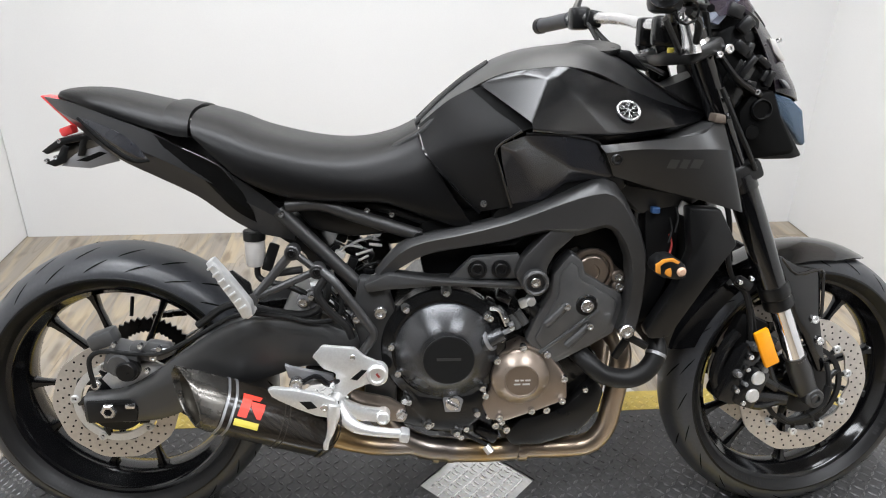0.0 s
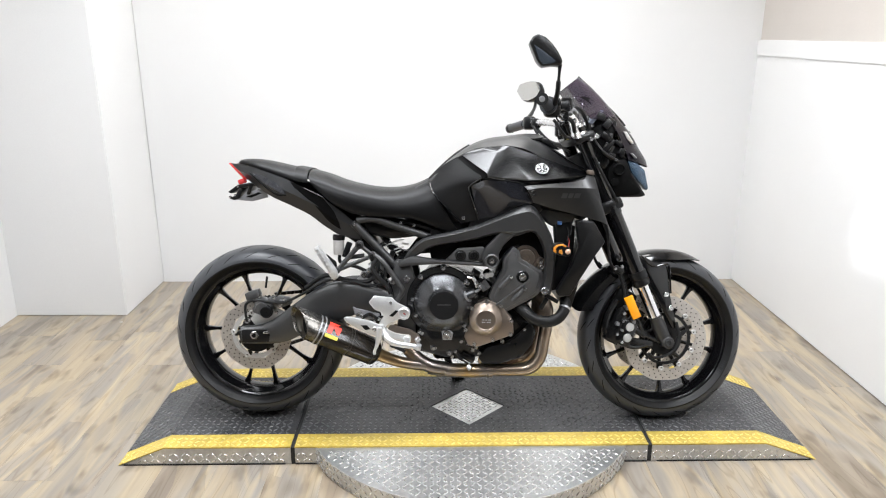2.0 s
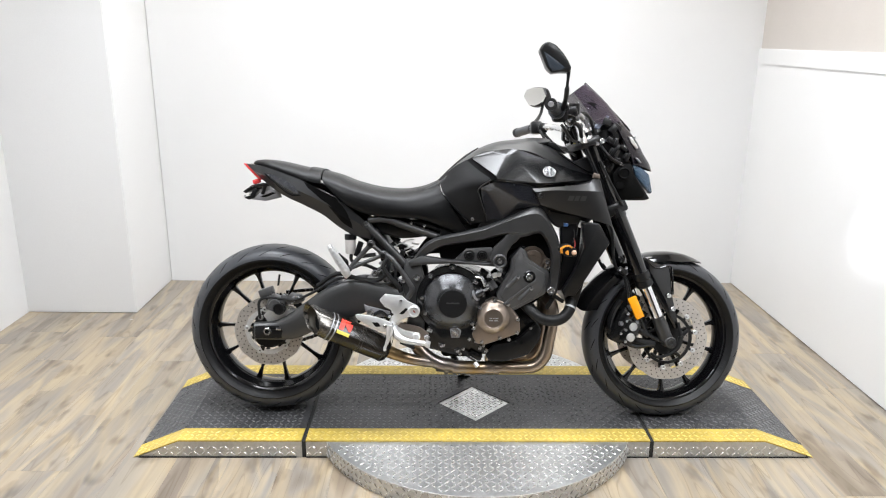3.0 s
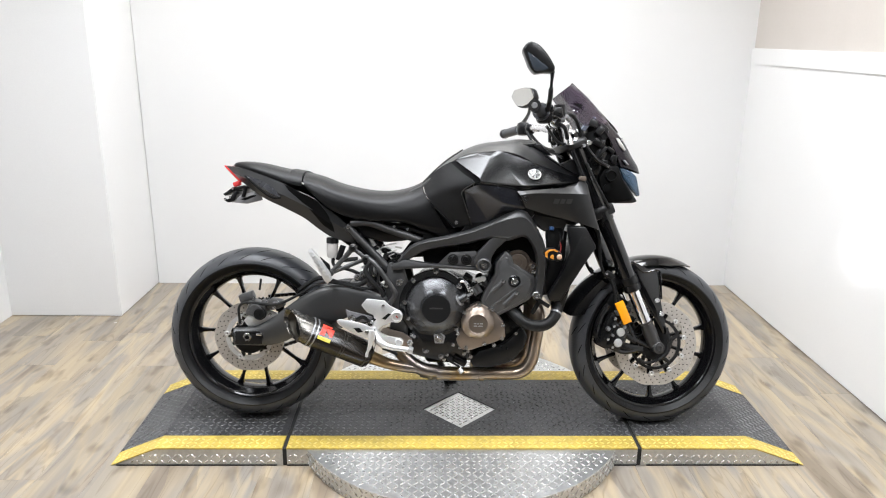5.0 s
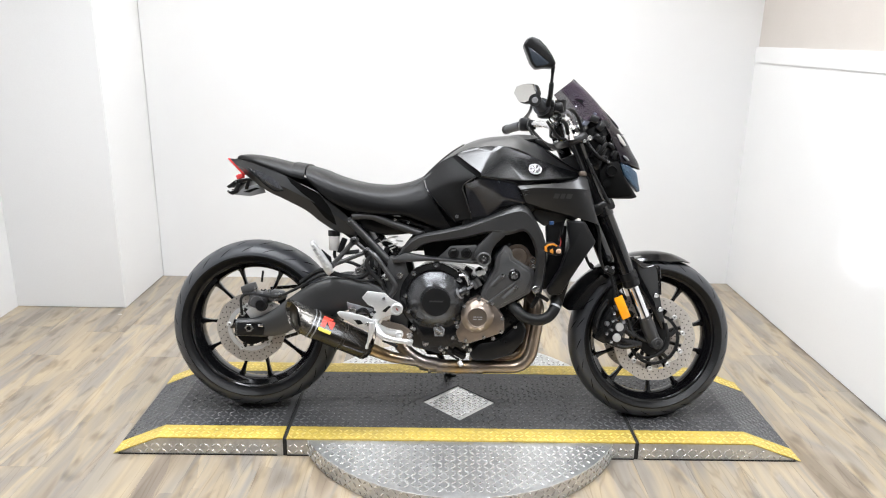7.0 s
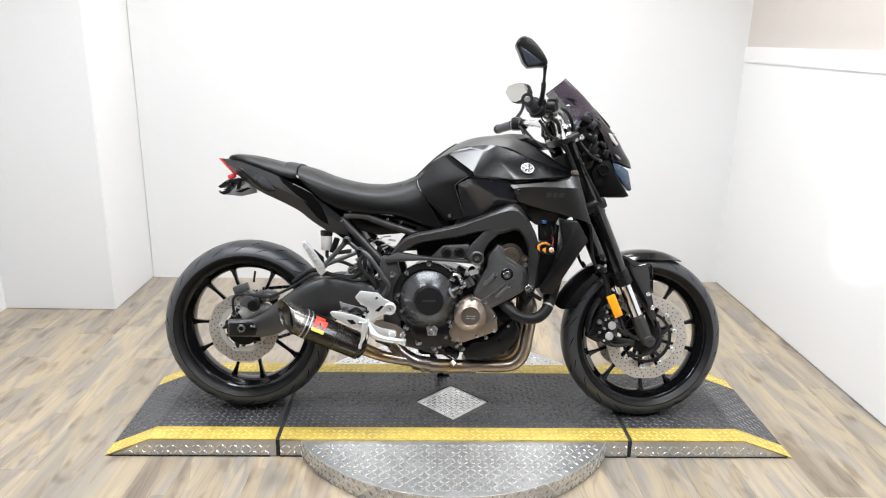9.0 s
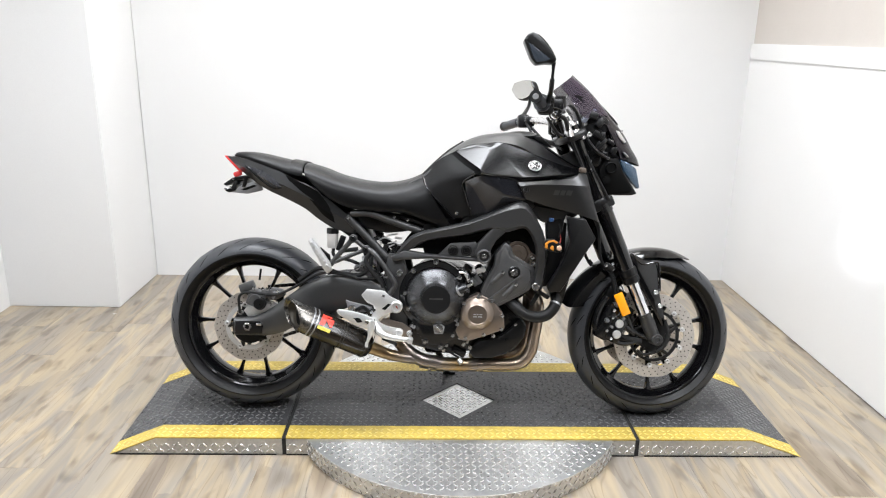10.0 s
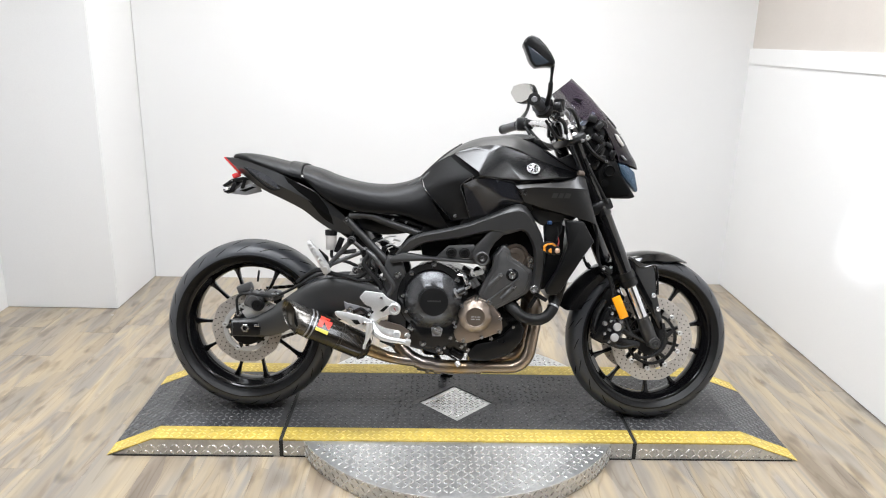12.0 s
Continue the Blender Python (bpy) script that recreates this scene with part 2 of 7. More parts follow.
    tree.links.new(moved.outputs[0], spots.inputs["Vector"])
    smudge = add(tree, "ShaderNodeTexNoise", Scale=1.0, Detail=2.0)
    tree.links.new(spots.outputs[0], smudge.inputs["Vector"])
    dark = ramp(tree, smudge.outputs["Fac"], [(0.26, (0.42, 0.38, 0.34)), (0.42, (1.0, 1.0, 1.0))])
    knots = tree.nodes.new("ShaderNodeMix")
    knots.data_type, knots.blend_type = "RGBA", "MULTIPLY"
    knots.inputs[0].default_value = 0.8
    tree.links.new(mix.outputs[2], knots.inputs[6])
    tree.links.new(dark, knots.inputs[7])
    lines = add(tree, "ShaderNodeMapping", Scale=(13, 0.9, 1))
    tree.links.new(moved.outputs[0], lines.inputs["Vector"])
    vein_tex = add(tree, "ShaderNodeTexNoise", Scale=1.0, Detail=1.0, Distortion=1.4)
    tree.links.new(lines.outputs[0], vein_tex.inputs["Vector"])
    vein = ramp(tree, vein_tex.outputs["Fac"], [(0.48, (1.0, 1.0, 1.0)), (0.494, (0.64, 0.58, 0.51)), (0.5, (0.64, 0.58, 0.51)), (0.518, (1.0, 1.0, 1.0))])
    veined = tree.nodes.new("ShaderNodeMix")
    veined.data_type, veined.blend_type = "RGBA", "MULTIPLY"
    tree.links.new(smudge.outputs["Fac"], veined.inputs[0])
    tree.links.new(knots.outputs[2], veined.inputs[6])
    tree.links.new(vein, veined.inputs[7])
    tone = ramp(tree, info.outputs["Random"], [(0.0, (0.84, 0.84, 0.84)), (0.5, (0.92, 0.915, 0.905)), (1.0, (1.0, 0.99, 0.97))])
    last = tree.nodes.new("ShaderNodeMix")
    last.data_type, last.blend_type = "RGBA", "MULTIPLY"
    last.inputs[0].default_value = 1.0
    tree.links.new(veined.outputs[2], last.inputs[6])
    tree.links.new(tone, last.inputs[7])
    tree.links.new(last.outputs[2], bsdf.inputs["Base Color"])
    bsdf.inputs["Roughness"].default_value = 0.36
    relief = add(tree, "ShaderNodeBump", Strength=0.15, Distance=0.001)
    tree.links.new(fine.outputs["Fac"], relief.inputs["Height"])
    tree.links.new(relief.outputs["Normal"], bsdf.inputs["Normal"])
    return mat


def clear_mat(name, colour, rough=0.05, alpha=0.35, spec=0.5):
    mat, tree, bsdf = nodes_of(name)
    bsdf.inputs["Base Color"].default_value = (*colour, 1)
    bsdf.inputs["Roughness"].default_value = rough
    bsdf.inputs["Alpha"].default_value = alpha
    bsdf.inputs["Specular IOR Level"].default_value = spec
    return mat


def glow_mat(name, colour, power):
    mat, tree, bsdf = nodes_of(name)
    bsdf.inputs["Base Color"].default_value = (*colour, 1)
    bsdf.inputs["Emission Color"].default_value = (*colour, 1)
    bsdf.inputs["Emission Strength"].default_value = power
    bsdf.inputs["Roughness"].default_value = 0.25
    return mat


M_PIPE, M_CARBON, M_WOOD = exhaust_mat(), carbon_mat(), wood_mat()
brushed(M_CONE, 0.7)
M_SMOKE = clear_mat("smoked_screen", (0.03, 0.02, 0.033), 0.06, 0.6)
M_SMOKE_LOW = clear_mat("dark_smoked_screen", (0.008, 0.006, 0.009), 0.14, 0.96, 0.2)
M_LENS = clear_mat("clear_blue_lens", (0.05, 0.085, 0.13), 0.05, 0.8)
M_BRACKET = surface_mat("dull_bracket_steel", (0.26, 0.26, 0.27), 0.42, metal=0.5)
M_FLANK = surface_mat("semi_gloss_tank_paint", (0.003, 0.003, 0.0033), 0.22, vary=0.1, grain=30, bump=0, rough_vary=0.03, spec=0.5)
M_TAIL = surface_mat("satin_grey_tail_paint", (0.016, 0.0162, 0.017), 0.32, vary=0.08, grain=40, bump=0, spec=0.5, rough_vary=0.06)
M_PLATE = surface_mat("grey_bracket_steel", (0.3, 0.3, 0.31), 0.4, metal=0.7)
M_TAILLIGHT = glow_mat("red_tail_lens", (0.6, 0.05, 0.05), 0.25)
M_TURN = glow_mat("amber_turn_lens", (0.55, 0.22, 0.03), 0.15)
M_PANEL = glow_mat("light_panel_diffuser", (1.0, 0.98, 0.95), 6.0)
# the mirror's dark blue reflection is put into the base colour
M_DARK_GLASS = surface_mat("painted_reflection_glass", (0.04, 0.048, 0.06), 0.08, vary=0.05, bump=0.0, rough_vary=0.0)
M_CAP = surface_mat("dark_polished_end_cap", (0.1, 0.094, 0.085), 0.26, metal=0.8, vary=0.4, grain=60, bump=0.03, coat=0.05)
M_MIRROR = surface_mat("mirror_glass", (0.62, 0.62, 0.6), 0.12, metal=1.0, vary=0.0, bump=0.0, rough_vary=0.0)


# ---- shape helpers ----
def finish(bm, name, mat, angle=32):
    bmesh.ops.recalc_face_normals(bm, faces=bm.faces)
    mesh = bpy.data.meshes.new(name)
    bm.to_mesh(mesh)
    bm.free()
    mesh.materials.append(mat)
    mesh.shade_smooth()
    mesh.set_sharp_from_angle(angle=radians(angle))
    return mesh


def part(name, bm, mat, parent, label="", angle=32):
    """Links a bmesh as one mesh object under a thing or under a part."""
    ob = new(name, finish(bm, name, mat, angle))
    ob.parent = parent
    return tagged(ob, label) if label else ob


def spline(points, steps):
    """A smooth curve through the points."""
    pts = [Vector(p) for p in points]
    if steps < 2:
        return pts
    out = []
    for i in range(len(pts) - 1):
        a, b = pts[i], pts[i + 1]
        before = pts[i - 1] if i else a * 2 - b
        after = pts[i + 2] if i + 2 < len(pts) else b * 2 - a
        for k in range(steps):
            t = k / steps
            out.append(0.5 * ((2 * a) + (b - before) * t + (2 * before - 5 * a + 4 * b - after) * t * t + (3 * a - before - 3 * b + after) * t ** 3))
    out.append(pts[-1])
    return out


def rings_to(bm, rings, closed=True, caps=True):
    rows = [[bm.verts.new(p) for p in ring] for ring in rings]
    n = len(rows[0])
    for a, b in zip(rows, rows[1:]):
        for i in range(n if closed else n - 1):
            j = (i + 1) % n
            bm.faces.new((a[i], a[j], b[j], b[i]))
    if caps and closed:
        bm.faces.new(rows[0][::-1])
        bm.faces.new(rows[-1])
    return bm


def tube(points, radius, sides=12, steps=5, bm=None, flat=1.0):
    """A round bar along a smooth path; radius one number or one for each point."""
    bm = bm or bmesh.new()
    radii = radius if isinstance(radius, (list, tuple)) else [radius] * len(points)
    path = spline(points, steps)
    n = len(path)
    sizes = [float(np.interp(i / max(1, n - 1) * (len(points) - 1), range(len(points)), radii)) for i in range(n)]
    side = None
    rings = []
    for i, p in enumerate(path):
        way = (path[min(i + 1, n - 1)] - path[max(i - 1, 0)]).normalized()
        if side is None:
            side = way.orthogonal().normalized()
        side = (side - way * side.dot(way)).normalized()
        other = way.cross(side)
        rings.append([p + sizes[i] * (math.cos(a) * side + flat * math.sin(a) * other) for a in np.linspace(0, 2 * math.pi, sides, endpoint=False)])
    return rings_to(bm, rings)


def plate(outline, y0, y1, bevel=0.003, bm=None, smooth=0, segments=2):
    """An outline in the x-z plane, made thick from y0 to y1, with rounded edges."""
    out = bm or bmesh.new()
    one = bmesh.new()
    pts = [(p[0], p[1]) for p in outline]
    if smooth:
        pts = [(v[0], v[1]) for v in spline([(*p, 0) for p in pts + [pts[0]]], smooth)][:-1]
    rings_to(one, [[(x, y0, z) for x, z in pts], [(x, y1, z) for x, z in pts]])
    bmesh.ops.recalc_face_normals(one, faces=one.faces)
    if bevel:
        bmesh.ops.bevel(one, geom=[e for e in one.edges], offset=bevel, segments=segments, profile=0.5, affect="EDGES", clamp_overlap=True)
    return merge(out, one)


def merge(out, one):
    mesh = bpy.data.meshes.new("joined")
    one.to_mesh(mesh)
    one.free()
    out.from_mesh(mesh)
    bpy.data.meshes.remove(mesh)
    return out


def turned(profile, x, z, sides=40, bm=None, tilt=None):
    """A turned shape round the y axis through (x, z); profile rows of (radius, y)."""
    bm = bm or bmesh.new()
    rings = []
    for r, y in profile:
        rings.append([(x + max(r, 1e-4) * math.cos(a), y, z + max(r, 1e-4) * math.sin(a)) for a in np.linspace(0, 2 * math.pi, sides, endpoint=False)])
    return rings_to(bm, rings)


def band(profile, x, z, sides=48):
    """A ring round the y axis, open in its middle."""
    rings = [[(x + r * math.cos(a), y, z + r * math.sin(a)) for a in np.linspace(0, 2 * math.pi, sides, endpoint=False)] for r, y in list(profile) + [profile[0]]]
    return rings_to(bmesh.new(), rings, caps=False)


def block(x, y, z, sx, sy, sz, bevel=0.003, turn=0.0, bm=None):
    """A box with rounded edges; turn: degrees in the side view."""
    out = bm or bmesh.new()
    one = bmesh.new()
    bmesh.ops.create_cube(one, size=1.0, matrix=Matrix.Translation((x, y, z)) @ Matrix.Rotation(radians(turn), 4, "Y") @ Matrix.Diagonal((sx, sy, sz, 1)))
    if bevel:
        bmesh.ops.bevel(one, geom=[e for e in one.edges], offset=bevel, segments=2, profile=0.5, affect="EDGES", clamp_overlap=True)
    return merge(out, one)


def skin(rows, along=4, across=1, both=False, bm=None, thick=0.004, ring=False):
    """A shell through rows of points. both: mirrored to the other side, the first row on the centre line."""
    rows = [[Vector(p) for p in row] for row in rows]
    if both:
        start = 1 if abs(rows[0][len(rows[0]) // 2].y) < 1e-5 else 0
        rows = [[Vector((p.x, -p.y, p.z)) for p in row] for row in rows[start:][::-1]] + rows
    rows = [spline(row, along) for row in rows]
    if across > 1:
        columns = [spline([row[i] for row in rows], across) for i in range(len(rows[0]))]
        rows = [[column[k] for column in columns] for k in range(len(columns[0]))]
    out = bm or bmesh.new()
    one = bmesh.new()
    rings_to(one, rows, closed=False)
    bmesh.ops.recalc_face_normals(one, faces=one.faces)
    if thick:
        bmesh.ops.solidify(one, geom=one.faces[:], thickness=thick)
    return merge(out, one)


def bolt_shape(r, h, socket=True):
    """A cap screw with a recessed middle, along -y from the origin."""
    bm = bmesh.new()
    rows = [(r * 0.98, 0.004), (r, -h * 0.7), (r * 0.85, -h)]
    rows += [(r * 0.5, -h), (r * 0.45, -h * 0.5), (0.0001, -h * 0.5)] if socket else [(r * 0.3, -h * 1.15), (0.0001, -h * 1.2)]
    return turned(rows, 0, 0, 14, bm)


BOLTS = {}


def bolt(parent, x, y, z, r=0.006, h=0.005, mat=None, name="bolt"):
    mat = mat or M_BOLT
    key = (r, h, mat.name, name)
    if key not in BOLTS:
        BOLTS[key] = finish(bolt_shape(r, h), name, mat)
    ob = new(name, BOLTS[key])
    ob.parent = parent
    ob.location = (x, y, z)
    return ob


def mirrored(bm):
    """Adds the same shape on the other side of the bike."""
    twin = bm.copy()
    bmesh.ops.transform(twin, matrix=Matrix.Diagonal((1, -1, 1, 1)), verts=twin.verts)
    bmesh.ops.reverse_faces(twin, faces=twin.faces)
    return merge(bm, twin)


def pair(name, bm, mat, parent, label="", angle=32):
    """The part on the right side, and its twin on the left."""
    twin = bm.copy()
    bmesh.ops.transform(twin, matrix=Matrix.Diagonal((1, -1, 1, 1)), verts=twin.verts)
    ob = part(name, bm, mat, parent, label, angle)
    part(name, twin, mat, parent, label, angle)
    return ob


def thing(name, label, category, m=None, group="", kind=""):
    ob = new(name)
    ob.empty_display_size = 0.1
    if m is not None:
        ob.matrix_world = m
    return tagged(ob, label, category, group, kind)


# ---- the room ----
LEFT, BACK, FRONT = -1.515, 1.55, -2.6
SHOP = -6.5
EAST = 2.366
R_FRONT = EAST


def slab(name, outline, z0, z1, mat, label, category, bevel=0.0):
    """A wall, floor or ceiling from its plan outline."""
    bm = bmesh.new()
    rings_to(bm, [[(x, y, z0) for x, y in outline], [(x, y, z1) for x, y in outline]])
    if bevel:
        bmesh.ops.recalc_face_normals(bm, faces=bm.faces)
        bmesh.ops.bevel(bm, geom=bm.edges[:], offset=bevel, segments=2, affect="EDGES")
    return tagged(new(name, finish(bm, name, mat)), label, category, kind="structure")


slab("wall_back", [(-0.95, BACK), (2.6, BACK), (2.6, BACK + 0.12), (-0.95, BACK + 0.12)], 0, CEILING, M_WALL, "smooth white painted back wall behind the motorcycle", "wall")
slab("wall_pillar", [(LEFT - 0.06, 1.0285), (-0.953, 1.022), (-0.953, BACK + 0.12), (LEFT - 0.06, BACK + 0.12)], 0, CEILING, M_WALL, "white painted wall projection beside the back wall", "wall", 0.004)
slab("wall_west", [(LEFT, FRONT), (LEFT, 1.06), (LEFT - 0.12, 1.06), (LEFT - 0.12, FRONT)], 0, CEILING, M_WALL, "smooth white painted side wall", "wall")
slab("wall_east", [(EAST, BACK), (EAST, FRONT), (EAST + 0.12, FRONT), (EAST + 0.12, BACK)], 0.005, 1.27, M_WALL, "white painted side wall below a white rail", "wall")
slab("wall_east_upper", [(EAST + 0.01, BACK), (EAST + 0.01, FRONT), (EAST + 0.13, FRONT), (EAST + 0.13, BACK)], 1.353, CEILING, M_WALL_UP, "beige-grey painted upper wall above the white rail", "wall")
slab("trim", [(EAST - 0.006, BACK - 0.002), (EAST - 0.006, FRONT), (EAST + 0.1, FRONT), (EAST + 0.1, BACK - 0.002)], 1.27, 1.353, M_WALL, "white painted rail board along the side wall", "trim", 0.003)
SX0, SX1 = LEFT - 1.5, R_FRONT + 1.5
# unseen walls, kept dark so the bike's near side reflects little light
slab("wall_shop_west", [(SX0, SHOP), (SX0 - 0.1, SHOP), (SX0 - 0.1, FRONT), (LEFT - 0.12, FRONT), (LEFT - 0.12, FRONT - 0.08), (SX0, FRONT - 0.08)], 0, CEILING, M_SHOP, "unseen dark grey wall closing off the open shop floor", "wall")
slab("wall_shop_east", [(SX1, SHOP), (SX1 + 0.1, SHOP), (SX1 + 0.1, FRONT), (R_FRONT + 0.12, FRONT), (R_FRONT + 0.12, FRONT - 0.08), (SX1, FRONT - 0.08)], 0, CEILING, M_SHOP, "unseen dark grey wall closing off the open shop floor", "wall")
slab("wall_front", [(SX0 - 0.1, SHOP - 0.12), (SX1 + 0.1, SHOP - 0.12), (SX1 + 0.1, SHOP), (SX0 - 0.1, SHOP)], 0, CEILING, M_SHOP, "unseen plain dark grey wall behind the viewpoint", "wall")
WHOLE = [(SX0 - 0.1, SHOP - 0.1), (SX1 + 0.1, SHOP - 0.1), (SX1 + 0.1, BACK + 0.1), (SX0 - 0.1, BACK + 0.1)]
slab("ceiling", WHOLE, CEILING, CEILING + 0.1, M_CEIL, "plain light grey painted ceiling", "ceiling")
floor = slab("floor", WHOLE, -0.1, -0.006, M_WOOD, "pale oak vinyl plank floor with grey-brown streaks", "floor")


def ceiling_light(x, y, wide, deep):
    lamp = thing("ceiling_light", "flat white rectangular ceiling light panel, out of view, switched on", "ceiling light", pose(x, y, CEILING), "ceiling lights")
    bm = bmesh.new()
    for side in (-1, 1):
        block(0, side * (deep / 2 + 0.015), -0.02, wide + 0.06, 0.03, 0.04, 0.003, bm=bm)
        block(side * (wide / 2 + 0.015), 0, -0.02, 0.03, deep, 0.04, 0.003, bm=bm)
    part("frame", bm, M_ALU, lamp)
    part("diffuser", block(0, 0, -0.015, wide, deep, 0.02, 0.0), M_PANEL, lamp)
    return lamp


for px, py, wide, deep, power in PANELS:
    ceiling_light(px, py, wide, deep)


# out-of-view fixture, invented to go with the wall patch lamp
fixture = thing("ceiling_spotlight", "unseen black spotlight fixture, added to carry the wall patch lamp", "spotlight", pose(0.0, -2.4, CEILING))
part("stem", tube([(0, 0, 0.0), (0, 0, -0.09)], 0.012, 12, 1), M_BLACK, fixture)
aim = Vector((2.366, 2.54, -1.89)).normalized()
part("housing", tube([Vector((0, 0, -0.15)) - aim * 0.11, Vector((0, 0, -0.15)) - aim * 0.1, Vector((0, 0, -0.15)) - aim * 0.03], [0.03, 0.042, 0.045], 20, 1), M_BLACK, fixture, "black housing of the added fixture")

# ---- the turntable and its ramp ----
TOP = 0.066
P_FRONT, P_BACK = -0.332, 0.255
CX, CY = 0.741, -0.062


def lozenges(bm, points, to_world, length=0.0225, width=0.0078, height=0.0018):
    """Raised bars of tread plate, set in turn at right angles, at the (u, v) that points() lets through."""
    for i, j, u, v in points:
        turn = radians(45 if (i + j) % 2 else -45)
        c, s = math.cos(turn), math.sin(turn)
        ring = []
        for a, b, h in ((-0.5, 0, 0), (0, -0.5, 0), (0.5, 0, 0), (0, 0.5, 0), (-0.32, 0, 1), (0, -0.25, 1), (0.32, 0, 1), (0, 0.25, 1)):
            p, q = a * length, b * width
            ring.append(bm.verts.new(to_world(u + c * p - s * q, v + s * p + c * q, h * height)))
        for k in range(4):
            bm.faces.new((ring[k], ring[(k + 1) % 4], ring[4 + (k + 1) % 4], ring[4 + k]))
        bm.faces.new(ring[4:])
    return bm


def tread_grid(u0, u1, v0, v1, pitch, keep=None):
    out = []
    for i in range(int((u1 - u0) / pitch) + 1):
        for j in range(int((v1 - v0) / pitch) + 1):
            u, v = u0 + (i + 0.5) * pitch, v0 + (j + 0.5) * pitch
            if u < u1 - 0.008 and v < v1 - 0.008 and (keep is None or keep(u, v)):
                out.append((i, j, u, v))
    return out


disc = thing("turntable", "round silver tread-plate turntable disc lying on the floor", "turntable", pose(CX, CY, 0))
DISC_R = 0.585
part("disc_plate", turned([(0.0001, 0.0), (DISC_R - 0.002, 0.0), (DISC_R, 0.002), (DISC_R, TOP - 0.0048), (DISC_R - 0.0008, TOP - 0.004), (0.0001, TOP - 0.004)], 0, 0, 128), M_STEEL, disc, angle=25)
disc.children[0].matrix_local = Matrix.Rotation(radians(90), 4, "X")
bm = lozenges(bmesh.new(), tread_grid(-0.58, 0.58, -0.58, 0.58, 0.0208, lambda u, v: math.hypot(u, v) < DISC_R - 0.016 and (v < P_FRONT - CY - 0.01 or v > P_BACK - CY + 0.01 or abs(u) + abs(v) < 0.12)), lambda u, v, h: (u, v, TOP - 0.004 + h))
lozenges(bm, [(i, j, 0.0211 * (i + 0.5), 0.011 + 0.0208 * j) for i in range(174) for j in range(3)], lambda u, v, h: ((DISC_R + h) * math.cos(u / DISC_R), (DISC_R + h) * math.sin(u / DISC_R), v))
tagged(part("tread_pattern", bm, M_STEEL_BAR, disc, "raised bars of the silver tread plate"), kind="stuff")


def ramp_section(name, label, x0, x1, foot=None):
    """One length of the ramp; foot: how far its end runs down to the floor."""
    ob = thing(name, label, "ramp", pose(0, 0, 0), "ramp sections")
    lo, hi = min(x0, x1), max(x0, x1)
    end = foot if foot is not None else None

    # body with silver sides: a long prism whose end slopes to the floor
    def prism(y0, y1, z_top, inset=0.0):
        if end is None:
            outline = [(lo, 0.002), (hi, 0.002), (hi, z_top), (lo, z_top)]
        elif end < lo:
            outline = [(end + 0.014, 0.001), (hi, 0.001), (hi, z_top), (lo + 0.002, z_top)]
        else:
            outline = [(lo, 0.001), (end - 0.014, 0.001), (hi - 0.002, z_top), (lo, z_top)]
        return plate(outline, y0, y1, 0.0)

    if end is None:
        # the middle length lets the disc's lozenge show through an opening
        base = plate([(lo, 0.002), (hi, 0.002), (hi, TOP - 0.006), (lo, TOP - 0.006)], P_FRONT, P_BACK, 0.0)
    else:
        base = prism(P_FRONT, P_BACK, TOP - 0.003)
    x_lo, x_hi = (min(lo, end) + 0.02, max(hi, end) - 0.02) if end is not None else (lo, hi)
    # black strip added along the foot to paint in the contact shadow
    part("rubber_foot", plate([(x_lo, 0.0), (x_hi, 0.0), (x_hi, 0.004), (x_lo, 0.004)], P_FRONT - 0.0025, P_FRONT + 0.02, 0.0), M_JOINT, ob, "black strip in place of the contact shadow under the edge")
    part("side_plate", base, M_STEEL, ob, "silver tread-plate side of the ramp")

    def lift(x):
        if end is None or lo <= x <= hi:
            return TOP
        return TOP * (end - x) / (end - (lo if end < lo else hi))

    a, b = (min(lo, end), max(hi, end)) if end is not None else (lo, hi)
    bends = sorted({a, b, lo, hi})

    def strip(y0, y1, mat, pname, up, label_text):
        bm = bmesh.new()
        for p, q in zip(bends, bends[1:]):
            vs = []
            for x, y in ((p, y0), (q, y0), (q, y1), (p, y1)):
                vs.append((x, y))
            top = [bm.verts.new((x, y, lift(x) + up)) for x, y in vs]
            low = [bm.verts.new((x, y, max(0.001, lift(x) - 0.004))) for x, y in vs]
            bm.faces.new(top)
            for k in range(4):
                bm.faces.new((low[k], low[(k + 1) % 4], top[(k + 1) % 4], top[k]))
        return part(pname, bm, mat, ob, label_text)

    strip(P_FRONT - 0.002, P_FRONT + 0.078, M_STRIPE, "edge_stripe", 0.001, "worn yellow painted edge stripe")
    strip(P_BACK - 0.078, P_BACK + 0.002, M_STRIPE, "edge_stripe", 0.001, "worn yellow painted edge stripe")
    half = 0.136
    if end is None:
        bm = bmesh.new()
        y0, y1 = P_FRONT + 0.078, P_BACK - 0.078
        outer = [(lo, y0), (CX, y0), (hi, y0), (hi, CY), (hi, y1), (CX, y1), (lo, y1), (lo, CY)]
        inner = [(CX - half / 2, CY - half / 2), (CX, CY - half), (CX + half / 2, CY - half / 2), (CX + half, CY), (CX + half / 2, CY + half / 2), (CX, CY + half), (CX - half / 2, CY + half / 2), (CX - half, CY)]
        rings_to(bm, [[(x, y, TOP) for x, y in outer], [(x, y, TOP) for x, y in inner], [(x, y, TOP - 0.004) for x, y in inner]], closed=True, caps=False)
        part("mat_plate", bm, M_TREAD, ob, "black tread plate with a silver diamond opening")
        bm = bmesh.new()
        rings_to(bm, [[(x, y, TOP - 0.005) for x, y in inner], [(x, y, TOP - 0.0035) for x, y in inner]])
